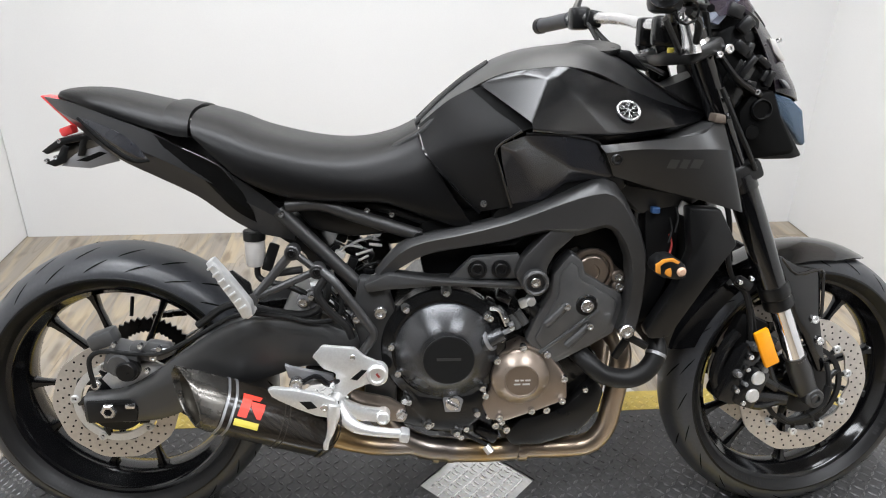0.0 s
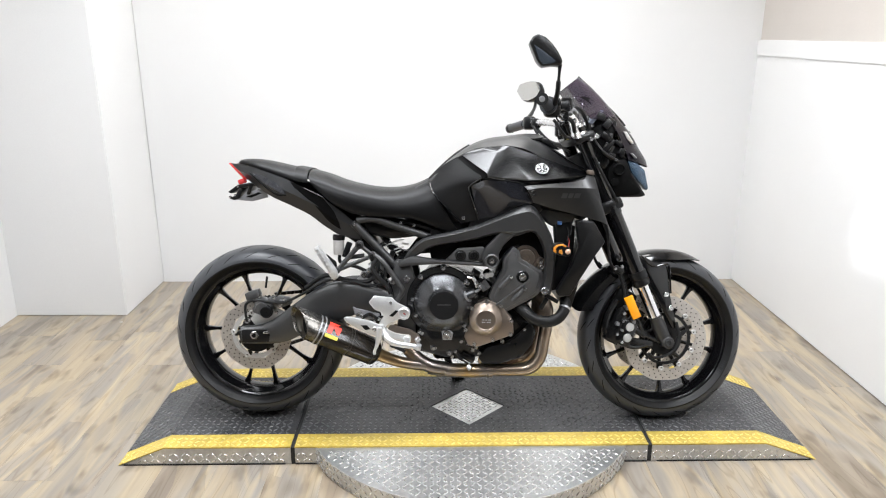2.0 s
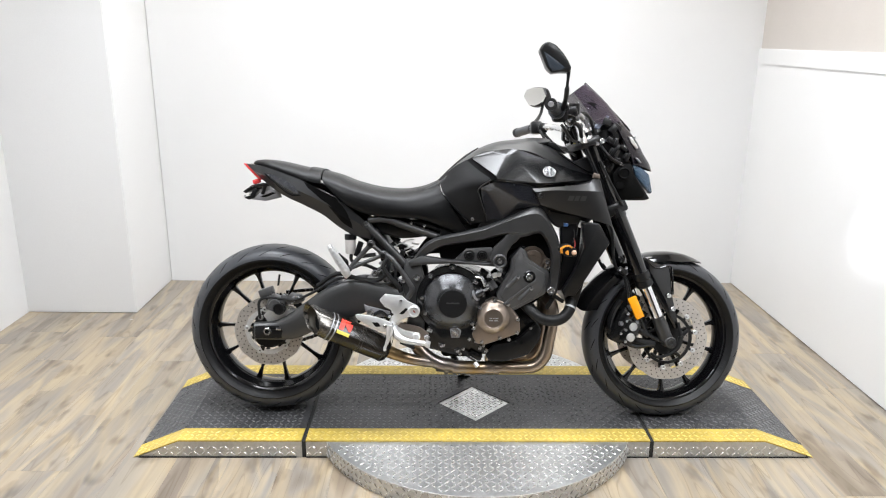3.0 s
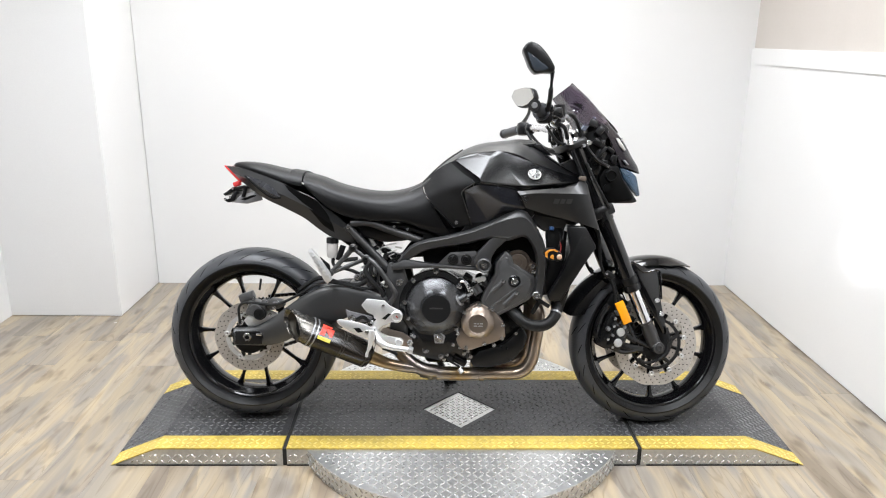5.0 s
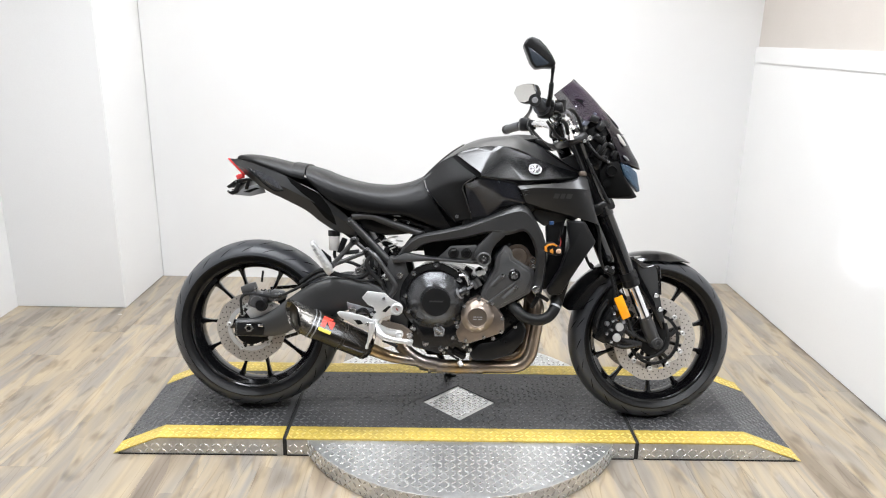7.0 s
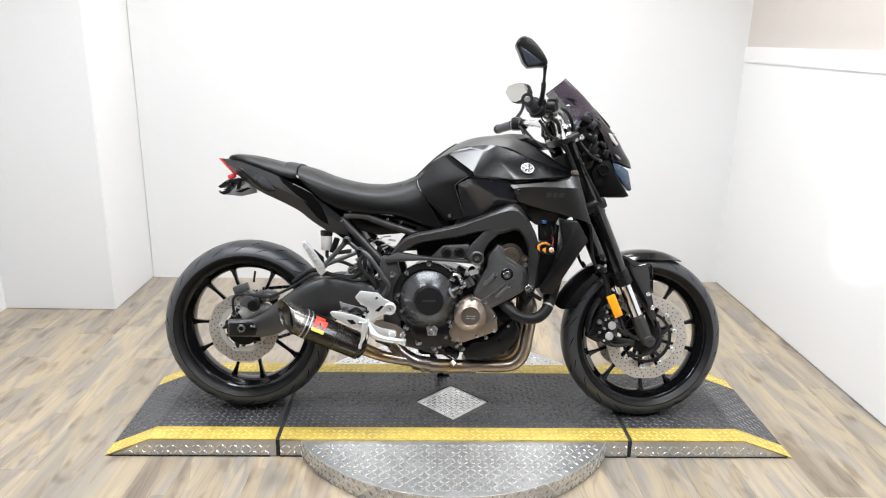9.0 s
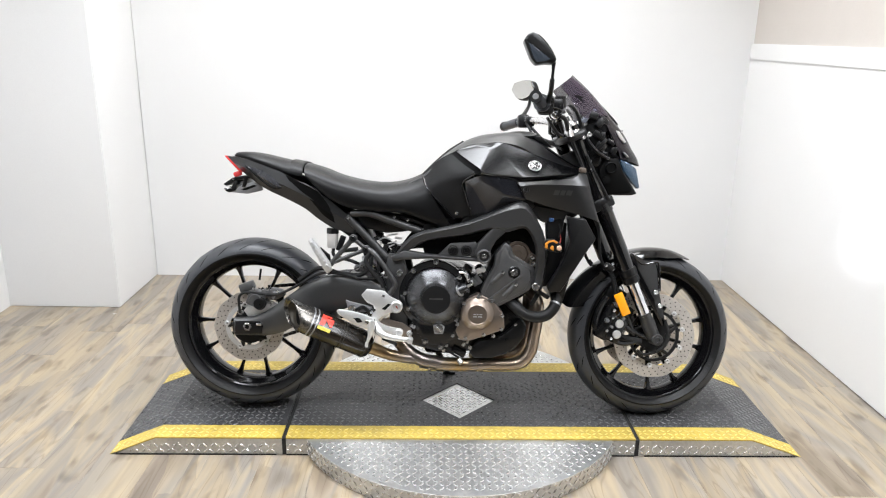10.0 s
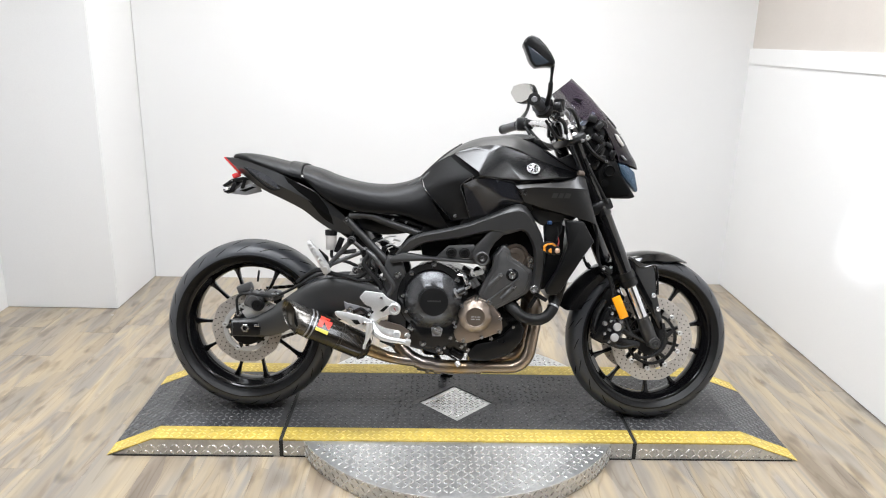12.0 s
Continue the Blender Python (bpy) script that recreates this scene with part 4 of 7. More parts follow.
def on_silencer(pts, lift=0.0553):
    """A decal bent onto the silencer's near side: pts as (fraction along, angle in degrees)."""
    way = (ax1 - ax0).normalized()
    side = Vector((0, 1, 0))
    side = (side - way * side.dot(way)).normalized()
    up = way.cross(side)
    out = []
    for t, a in pts:
        a = radians(a)
        rr = lift * (1 + 0.035 * math.cos(6 * a))
        out.append(ax0 + (ax1 - ax0) * t + rr * (math.cos(a) * side * 1.1 + math.sin(a) * up * 0.84))
    return out


def decal(cells, mat, name, label):
    bm = bmesh.new()
    for (t0, t1, a0), (u0, u1, a1) in cells:
        for k in range(4):
            e, g = k / 4, (k + 1) / 4
            mid = [(t0 + (u0 - t0) * q, t1 + (u1 - t1) * q, a0 + (a1 - a0) * q) for q in (e, g)]
            bm.faces.new([bm.verts.new(p) for p in on_silencer([(mid[0][0], mid[0][2]), (mid[0][1], mid[0][2]), (mid[1][1], mid[1][2]), (mid[1][0], mid[1][2])])])
    part(name, bm, mat, silencer, label)


decal([((0.34, 0.47, 105), (0.34, 0.45, 117)), ((0.34, 0.40, 117), (0.33, 0.39, 155)), ((0.4, 0.49, 120), (0.405, 0.49, 132)), ((0.405, 0.49, 132), (0.455, 0.48, 152))], M_RED, "decal", "red emblem decal")
decal([((0.32, 0.48, 160), (0.32, 0.48, 174))], M_YELLOW, "decal", "yellow strip decal")
for t in (0.63, 0.665):
    part("wire_wrap", rings_to(bmesh.new(), silencer_rings([(t - 0.003, 0.0535), (t, 0.0546), (t + 0.003, 0.0535)])), M_LINER, silencer)

part("exhaust_pipe", tube([(0.40, -0.163, 0.27), (0.44, -0.155, 0.25), (0.49, -0.15, 0.23), (0.535, -0.14, 0.218), (0.585, -0.125, 0.208), (0.64, -0.11, 0.2)], [0.03, 0.022, 0.019, 0.0185, 0.0185, 0.02], 18), M_PIPE, bike, "heat-tinted steel exhaust pipe")
part("exhaust_pipe", tube([(0.47, -0.09, 0.33), (0.52, -0.11, 0.275), (0.56, -0.12, 0.232), (0.61, -0.12, 0.203), (0.66, -0.12, 0.196)], 0.024, 16), M_PIPE, bike)
part("collector", tube([(0.60, -0.11, 0.196), (0.66, -0.112, 0.189), (0.74, -0.112, 0.187), (0.8, -0.11, 0.187)], [0.023, 0.0245, 0.0245, 0.023], 18), M_PIPE, bike, "heat-tinted exhaust collector")
for t in (0.635, 0.665, 0.81, 0.815):
    part("pipe_band", tube([(t - 0.006, -0.111, 0.1885), (t + 0.006, -0.111, 0.188)], 0.0262, 18, 1), M_PIPE, bike)
part("header_pipe", tube([(0.955, -0.07, 0.47), (1.0, -0.115, 0.42), (1.003, -0.12, 0.36), (0.993, -0.12, 0.29), (0.983, -0.12, 0.24), (0.955, -0.118, 0.203), (0.905, -0.112, 0.19), (0.78, -0.11, 0.19)], 0.0215, 18), M_PIPE, bike, "heat-tinted header pipe")
part("header_pipe", tube([(0.955, 0.0, 0.47), (0.99, -0.01, 0.42), (0.985, -0.03, 0.34), (0.965, -0.05, 0.26), (0.935, -0.06, 0.222), (0.88, -0.07, 0.213), (0.78, -0.09, 0.2)], 0.0205, 16), M_PIPE, bike)
part("header_pipe", tube([(0.955, 0.08, 0.47), (0.99, 0.07, 0.42), (0.985, 0.05, 0.34), (0.965, 0.02, 0.26), (0.935, 0.0, 0.222), (0.88, -0.02, 0.213), (0.78, -0.06, 0.2)], 0.0205, 16), M_PIPE, bike)

# engine
bm = plate([(0.53, 0.30), (0.56, 0.26), (0.66, 0.235), (0.80, 0.24), (0.93, 0.30), (0.96, 0.40), (0.86, 0.44), (0.80, 0.50), (0.70, 0.535), (0.60, 0.525), (0.54, 0.46)], -0.135, 0.16, 0.015)
plate([(0.80, 0.45), (0.90, 0.40), (0.97, 0.45), (1.0, 0.55), (0.955, 0.62), (0.88, 0.64), (0.83, 0.57)], -0.14, 0.14, 0.015, bm)
engine = part("engine", bm, M_ENGINE, bike, "black-painted three-cylinder engine block")
bm = turned([(0.118, -0.13), (0.119, -0.165), (0.116, -0.169), (0.104, -0.172), (0.0985, -0.1735), (0.0975, -0.171), (0.05, -0.171)], 0.647, 0.44, 64)
part("clutch_rim", bm, M_ENGINE, engine, "satin black clutch cover rim", 25)
clutch_cover = part("clutch_cover", turned([(0.0955, -0.168), (0.0965, -0.173), (0.094, -0.178), (0.06, -0.203), (0.053, -0.2075), (0.049, -0.209), (0.0001, -0.2095)], 0.65, 0.437, 72), M_CONE, engine, "turned dark grey conical clutch cover", 40)
part("cover_disc", turned([(0.0475, -0.205), (0.0475, -0.2115), (0.046, -0.2125), (0.0001, -0.2125)], 0.654, 0.434, 48), M_PAD, engine, "flat black centre plate")
bm = plate([(0.562, 0.39), (0.60, 0.345), (0.70, 0.345), (0.735, 0.37), (0.725, 0.30), (0.69, 0.265), (0.625, 0.27), (0.585, 0.315)], -0.172, -0.13, 0.006)
part("clutch_cover_foot", bm, M_ENGINE, engine)
# near-black disc paints shade round the filler cap
part("oil_filler_recess", turned([(0.0001, -0.1745), (0.017, -0.1744), (0.019, -0.172), (0.019, -0.165)], 0.664, 0.329, 24), M_SHADE_MARK, engine)
part("oil_filler_seat", plate([(0.645, 0.338), (0.667, 0.349), (0.685, 0.334), (0.679, 0.309), (0.65, 0.309)], -0.1752, -0.168, 0.0015), M_BRACKET, engine, "dull steel filler seat")
bm = turned([(0.0145, -0.165), (0.0145, -0.178), (0.013, -0.18), (0.0001, -0.18)], 0.664, 0.328, 20)
block(0.664, -0.184, 0.328, 0.024, 0.01, 0.006, 0.002, 35, bm)
part("oil_filler_cap", bm, M_BOLT, engine, "silver oil filler cap")
for x, z in ((0.651, 0.552), (0.577, 0.521), (0.548, 0.447), (0.56, 0.393), (0.58, 0.333), (0.618, 0.281), (0.673, 0.263), (0.712, 0.305), (0.722, 0.359), (0.727, 0.505), (0.756, 0.46)):
    bolt(engine, x, -0.172, z, 0.0068, 0.009)
    part("bolt_boss", turned([(0.011, -0.13), (0.011, -0.168), (0.009, -0.171), (0.0001, -0.171)], x, z, 16), M_COVER, engine)
bm = plate([(0.755, 0.43), (0.796, 0.45), (0.845, 0.43), (0.884, 0.38), (0.888, 0.33), (0.83, 0.307), (0.765, 0.285), (0.735, 0.29), (0.72, 0.323), (0.738, 0.363), (0.742, 0.405)], -0.176, -0.13, 0.006)
part("generator_cover", bm, M_BRONZE, engine, "bronze-painted generator cover")
part("generator_dome", turned([(0.056, -0.17), (0.056, -0.18), (0.0535, -0.1835), (0.036, -0.198), (0.033, -0.1995), (0.031, -0.1985), (0.03, -0.196), (0.0001, -0.196)], 0.793, 0.382, 56), M_BRONZE, engine, "turned bronze dome", 25)
bm = bmesh.new()
for dx, dz, sx in ((-0.012, 0.004, 0.008), (-0.002, 0.004, 0.006), (0.009, 0.004, 0.01), (-0.011, -0.004, 0.012), (0.006, -0.004, 0.014)):
    block(0.796 + dx, -0.1962, 0.379 + dz, sx, 0.0012, 0.0032, 0.0, 0, bm)
part("cast_mark", bm, M_ALU, engine)
for x, z in ((0.748, 0.417), (0.797, 0.443), (0.843, 0.428), (0.878, 0.377), (0.876, 0.331), (0.817, 0.311), (0.755, 0.298), (0.727, 0.345)):
    bolt(engine, x, -0.177, z, 0.0072, 0.009)
for x, z in ((0.75, 0.272), (0.772, 0.262), (0.85, 0.303), (0.735, 0.332)):
    bolt(engine, x, -0.158, z, 0.0078, 0.01)
bm = plate([(0.882, 0.626), (0.904, 0.61), (0.91, 0.584), (0.931, 0.573), (0.953, 0.558), (0.981, 0.544), (0.986, 0.516), (0.97, 0.465), (0.928, 0.44), (0.85, 0.398), (0.823, 0.427), (0.802, 0.455), (0.822, 0.502), (0.847, 0.546), (0.85, 0.585)], -0.172, -0.12, 0.006)
plate([(0.88, 0.61), (0.894, 0.602), (0.899, 0.576), (0.928, 0.561), (0.97, 0.535), (0.972, 0.51), (0.955, 0.468), (0.925, 0.45), (0.855, 0.413), (0.835, 0.432), (0.818, 0.458), (0.836, 0.498), (0.86, 0.545), (0.862, 0.585)], -0.176, -0.165, 0.005, bm)
head = part("cam_chain_cover", bm, M_COVER, engine, "matte dark grey cam chain cover")
for (x0, z0), (x1, z1) in (((0.838, 0.487), (0.876, 0.525)), ((0.88, 0.443), (0.921, 0.485))):
    part("cover_rib", tube([(x0, -0.1735, z0), (x1, -0.1745, z1)], 0.0085, 12, 1), M_COVER, engine)
    bolt(engine, x1, -0.182, z1, 0.007, 0.007)
part("cover_rib", tube([(0.829, -0.1745, 0.43), (0.87, -0.1765, 0.462), (0.938, -0.1765, 0.515)], 0.004, 8, 2), M_COVER, engine)
part("bolt_boss", turned([(0.021, -0.165), (0.021, -0.176), (0.018, -0.179), (0.0001, -0.179)], 0.914, 0.525, 28), M_ENGINE, engine)
bolt(engine, 0.914, -0.179, 0.525, 0.0125, 0.008)
bm = turned([(0.043, -0.12), (0.044, -0.15), (0.042, -0.153), (0.036, -0.153), (0.035, -0.147), (0.031, -0.147), (0.0305, -0.158), (0.028, -0.16), (0.014, -0.16), (0.013, -0.157), (0.0001, -0.157)], 0.926, 0.584, 40)
turned([(0.013, -0.12), (0.013, -0.158), (0.011, -0.16), (0.0001, -0.16)], 0.976, 0.574, 24, bm)
turned([(0.013, -0.12), (0.013, -0.158), (0.011, -0.16), (0.0001, -0.16)], 0.979, 0.555, 24, bm)
plate([(0.94, 0.62), (0.966, 0.602), (0.988, 0.58), (0.99, 0.55), (0.95, 0.55)], -0.146, -0.13, 0.004, bm)
part("cam_cover_plug", bm, M_BRONZE, engine, "bronze cylinder head plug")
bolt(engine, 0.976, -0.16, 0.574, 0.0085, 0.006)
bolt(engine, 0.979, -0.16, 0.555, 0.0085, 0.006)
part("cast_mark", block(0.654, -0.2128, 0.436, 0.045, 0.0008, 0.005, 0.0), M_FRAME, engine)
# clutch actuator and water pump beside the cover
part("clutch_actuator", tube([(0.708, -0.176, 0.444), (0.73, -0.182, 0.459), (0.735, -0.183, 0.462), (0.758, -0.187, 0.476)], [0.018, 0.018, 0.014, 0.013], 18, 1), M_CONE, engine, "dark metal clutch release housing")
part("actuator_collar", tube([(0.73, -0.181, 0.459), (0.735, -0.183, 0.462)], 0.0205, 18, 1), M_PLATE, engine)
part("actuator_arm", tube([(0.758, -0.186, 0.476), (0.772, -0.188, 0.486), (0.77, -0.186, 0.498)], 0.005, 8), M_PLATE, engine, "silver clutch release arm")
part("actuator_rod", tube([(0.768, -0.182, 0.492), (0.76, -0.18, 0.51), (0.748, -0.175, 0.524)], 0.0055, 8), M_ENGINE, engine)
bolt(engine, 0.762, -0.187, 0.503, 0.005, 0.006)
bolt(engine, 0.772, -0.19, 0.488, 0.006, 0.006)
part("water_pipe", tube([(0.795, -0.13, 0.535), (0.81, -0.15, 0.52), (0.835, -0.15, 0.49)], 0.013, 12), M_BLACK, engine)
part("hose_clip", block(0.796, -0.165, 0.527, 0.016, 0.014, 0.018, 0.004, -20), M_ALU, engine, "cast silver hose clip")
part("hose_clip", turned([(0.009, -0.15), (0.009, -0.172), (0.007, -0.174), (0.0001, -0.174)], 0.81, 0.531, 16), M_ALU, engine)
part("clip_stem", tube([(0.80, -0.16, 0.52), (0.812, -0.155, 0.505), (0.83, -0.15, 0.5)], 0.006, 8), M_ENGINE, engine)
for p, q in (((0.772, 0.5), (0.79, 0.475)), ((0.785, 0.508), (0.803, 0.483))):
    part("pump_pipe", tube([(p[0], -0.155, p[1]), (q[0], -0.158, q[1])], 0.0085, 10, 1), M_COVER, engine)
part("cable_fork", tube([(0.732, -0.178, 0.522), (0.748, -0.182, 0.52), (0.757, -0.185, 0.505), (0.763, -0.187, 0.49)], 0.0045, 8), M_BOLT, engine, "silver cable end")
bolt(engine, 0.733, -0.178, 0.503, 0.007, 0.007)
for x, z, w in ((0.735, 0.52, 0.02), (0.76, 0.535, 0.03), (0.71, 0.53, 0.02), (0.78, 0.505, 0.025)):
    part("engine_fitting", block(x, -0.145, z, w, 0.03, 0.018, 0.004, 30), M_ENGINE, engine)
bm = plate([(0.768, 0.245), (0.80, 0.282), (0.86, 0.295), (0.89, 0.31), (0.945, 0.362), (0.965, 0.335), (0.955, 0.295), (0.916, 0.246), (0.84, 0.222), (0.785, 0.222)], -0.16, -0.05, 0.008)
for x, z in ((0.735, 0.296), (0.692, 0.269), (0.762, 0.282), (0.624, 0.281), (0.682, 0.252)):
    bolt(engine, x, -0.166, z, 0.0062, 0.008)
part("sump_cover", bm, M_BLACK, bike, "black plastic engine guard")
part("oil_sump", plate([(0.60, 0.27), (0.74, 0.27), (0.76, 0.222), (0.62, 0.222)], -0.10, 0.1, 0.01), M_ENGINE, bike)
bolt(bike, 0.925, -0.163, 0.345, 0.006, 0.005)
part("oil_drain", block(0.735, -0.13, 0.24, 0.05, 0.03, 0.025, 0.006, 30), M_ENGINE, bike)
part("sensor_wire", tube([(0.68, -0.15, 0.262), (0.70, -0.155, 0.245), (0.735, -0.15, 0.222)], 0.004, 8), M_HOSE, bike)
part("oxygen_sensor", tube([(0.735, -0.138, 0.212), (0.745, -0.145, 0.2)], 0.009, 8, 1), M_ALU, bike)

# frame
out = [(0.52, 0.585), (0.56, 0.635), (0.606, 0.657), (0.66, 0.669), (0.76, 0.696), (0.86, 0.738), (0.915, 0.762), (0.952, 0.756), (0.988, 0.70), (1.017, 0.632), (1.019, 0.54), (1.009, 0.468)]
inn = [(0.548, 0.582), (0.592, 0.61), (0.628, 0.626), (0.69, 0.637), (0.76, 0.649), (0.826, 0.666), (0.885, 0.66), (0.925, 0.672), (0.952, 0.67), (0.982, 0.615), (0.985, 0.54), (0.972, 0.477)]
y_face = [-0.165, -0.175, -0.18, -0.184, -0.19, -0.198, -0.202, -0.202, -0.202, -0.2, -0.198, -0.195]
y_back = [y + 0.045 for y in y_face]
spar = pair("frame_spar", (ribbon(out, inn, y_face, y_back, 2, facet=True)), M_FRAME, bike, "satin black cast aluminium frame", 24)
pair("engine_mount_arm", (plate([(0.905, 0.70), (0.86, 0.69), (0.826, 0.663), (0.789, 0.622), (0.776, 0.59), (0.787, 0.566), (0.812, 0.556), (0.834, 0.572), (0.834, 0.602), (0.848, 0.63), (0.88, 0.66)], -0.191, -0.155, 0.005)), M_FRAME, spar)
part("mount_boss", turned([(0.024, -0.2), (0.024, -0.212), (0.02, -0.215), (0.017, -0.213), (0.016, -0.206), (0.0001, -0.206)], 0.81, 0.581, 32), M_FRAME, spar)
bolt(spar, 0.81, -0.207, 0.581, 0.01, 0.006)
pair("lower_rail", (plate([(0.50, 0.572), (0.545, 0.592), (0.63, 0.58), (0.70, 0.575), (0.80, 0.57), (0.80, 0.558), (0.70, 0.565), (0.63, 0.567), (0.54, 0.561), (0.505, 0.556)], -0.182, -0.14, 0.004)), M_FRAME, spar)
part("mount_plate", plate([(0.655, 0.576), (0.698, 0.618), (0.785, 0.624), (0.80, 0.575)], -0.168, -0.15, 0.004), M_COVER, spar)
for x, z in ((0.708, 0.595), (0.752, 0.595)):
    bolt(spar, x, -0.17, z, 0.013, 0.006, M_BLACK)
    part("bolt_ring", turned([(0.018, -0.16), (0.018, -0.171), (0.014, -0.172), (0.0135, -0.168), (0.0001, -0.168)], x, z, 24), M_BLACK, spar)
bolt(spar, 0.985, -0.2, 0.482, 0.0135, 0.009)
pair("pivot_plate", (plate([(0.49, 0.58), (0.54, 0.57), (0.56, 0.50), (0.56, 0.40), (0.555, 0.30), (0.52, 0.27), (0.49, 0.30), (0.50, 0.40), (0.475, 0.50)], -0.165, -0.125, 0.008)), M_FRAME, spar)
bolt(spar, 0.529, -0.17, 0.515, 0.0125, 0.01)
bolt(spar, 0.485, -0.17, 0.503, 0.008, 0.008)
part("steering_head", tube([(1.11, 0, 0.93), (1.20, 0, 0.73)], 0.045, 24, 1), M_FRAME, spar)
pair("head_gusset", (plate([(0.95, 0.75), (1.05, 0.83), (1.15, 0.86), (1.18, 0.76), (1.10, 0.70), (1.01, 0.69)], -0.15, -0.04, 0.01)), M_FRAME, spar)
# dull black filler plates, added to block the view through the frame
pair("inner_frame", (plate([(0.84, 0.665), (0.93, 0.70), (1.0, 0.68), (1.01, 0.55), (0.98, 0.48), (0.95, 0.56), (0.90, 0.63), (0.84, 0.61)], -0.145, -0.11, 0.006)), M_CLUTTER, spar)
pair("inner_panel", (plate([(0.605, 0.675), (0.66, 0.70), (0.74, 0.695), (0.73, 0.64), (0.71, 0.575), (0.61, 0.576), (0.60, 0.625)], -0.135, -0.1, 0.006)), M_CLUTTER, spar)
# dark inner mass: air box, throttle bodies, battery; added filler under seat and tank
part("air_box", plate([(0.66, 0.69), (0.74, 0.71), (0.90, 0.755), (1.04, 0.81), (1.06, 0.90), (0.75, 0.90), (0.64, 0.80)], -0.10, 0.10, 0.02), M_BLACK, bike)
part("seat_base", plate([(0.50, 0.79), (0.60, 0.842), (0.66, 0.895), (0.76, 0.92), (0.80, 0.72), (0.745, 0.685), (0.70, 0.655), (0.60, 0.68), (0.50, 0.72)], -0.118, 0.118, 0.01), M_BLACK, bike)
part("tank_skirt", plate([(0.73, 0.69), (0.77, 0.745), (0.86, 0.775), (0.95, 0.80), (1.0, 0.78), (0.97, 0.735), (0.91, 0.735), (0.83, 0.705), (0.76, 0.675)], -0.165, 0.165, 0.01), M_BLACK, bike)
part("throttle_body", plate([(0.62, 0.575), (0.63, 0.61), (0.72, 0.65), (0.84, 0.68), (0.95, 0.70), (0.98, 0.62), (0.92, 0.62), (0.84, 0.60), (0.80, 0.545), (0.76, 0.575), (0.68, 0.58)], -0.12, 0.12, 0.01), M_ENGINE, bike)
part("battery_box", plate([(0.37, 0.70), (0.42, 0.72), (0.62, 0.68), (0.62, 0.66), (0.585, 0.656), (0.53, 0.648), (0.475, 0.643), (0.44, 0.65), (0.40, 0.66)], -0.112, 0.11, 0.01), M_BLACK, bike, "black plastic inner side panel")
part("rear_mudguard", plate([(0.30, 0.68), (0.40, 0.66), (0.44, 0.60), (0.43, 0.55), (0.40, 0.55), (0.38, 0.60), (0.30, 0.655)], -0.07, 0.07, 0.008), M_BLACK, bike)

# subframe tubes
pair("subframe_tube", (tube([(0.345, -0.125, 0.70), (0.42, -0.128, 0.625), (0.493, -0.13, 0.55)], 0.0132, 14, 2)), M_FRAME, bike, "satin black subframe tube")
pair("subframe_tube", (tube([(0.36, -0.125, 0.708), (0.42, -0.13, 0.712), (0.48, -0.132, 0.692), (0.605, -0.135, 0.652)], 0.0128, 14, 3)), M_FRAME, bike)
bolt(bike, 0.493, -0.141, 0.553, 0.0095, 0.006, M_BLACK)
bolt(bike, 0.602, -0.146, 0.653, 0.0095, 0.006, M_BLACK)
bolt(bike, 0.352, -0.138, 0.695, 0.006, 0.006)
for x, z in ((0.507, 0.70), (0.552, 0.692)):
    bolt(bike, x, -0.13, z, 0.006, 0.006)
part("seat_rail", tube([(0.47, -0.11, 0.705), (0.54, -0.12, 0.70), (0.62, -0.125, 0.675)], 0.008, 8), M_BLACK, bike)

# passenger footrest
rest = part("passenger_bracket", tube([(0.37, -0.15, 0.627), (0.297, -0.165, 0.543)], [0.009, 0.0075], 10, 1), M_FRAME, bike, "black passenger footrest bracket")
for a, b in (((0.414, -0.15, 0.591), (0.297, -0.165, 0.543)), ((0.37, -0.15, 0.627), (0.414, -0.15, 0.591)), ((0.33, -0.14, 0.583), (0.385, -0.14, 0.59))):
    part("bracket_arm", tube([a, b], 0.0072, 10, 1), M_FRAME, rest)
for x, z in ((0.37, 0.627), (0.414, 0.591)):
    part("bracket_boss", turned([(0.014, -0.135), (0.014, -0.16), (0.012, -0.162), (0.0001, -0.162)], x, z, 20), M_FRAME, rest)
    bolt(rest, x, -0.162, z, 0.0085, 0.004, M_BLACK)
part("bracket_boss", turned([(0.011, -0.15), (0.011, -0.176), (0.0001, -0.177)], 0.297, 0.543, 16), M_FRAME, rest)
bm = plate([(0.226, 0.622), (0.238, 0.629), (0.262, 0.598), (0.299, 0.545), (0.303, 0.523), (0.284, 0.517), (0.27, 0.545), (0.248, 0.58)], -0.203, -0.175, 0.003)
for k in range(7):
    block(0.235 + 0.0085 * k, -0.204, 0.615 - 0.0125 * k, 0.014, 0.006, 0.0045, 0.001, -35, bm)
part("passenger_peg", bm, M_ALU, bike, "folded silver passenger footpeg")
part("peg_hanger", plate([(0.25, 0.592), (0.262, 0.597), (0.276, 0.585), (0.293, 0.571), (0.298, 0.54), (0.285, 0.535), (0.275, 0.56)], -0.168, -0.155, 0.003), M_ENGINE, bike, "black peg hanger")
part("peg_clamp", block(0.287, -0.175, 0.528, 0.03, 0.03, 0.02, 0.004, 50), M_ALU, bike)
bm = turned([(0.0001, 0), (0.0165, 0), (0.0185, 0.004), (0.019, 0.05), (0.018, 0.056), (0.0001, 0.056)], 0, 0, 24)
res = part("brake_reservoir", bm, M_RESERVOIR, bike, "milky plastic brake fluid reservoir")
res.matrix_local = Matrix.Translation((0.293, -0.1, 0.588)) @ Matrix.Rotation(radians(90), 4, "X")
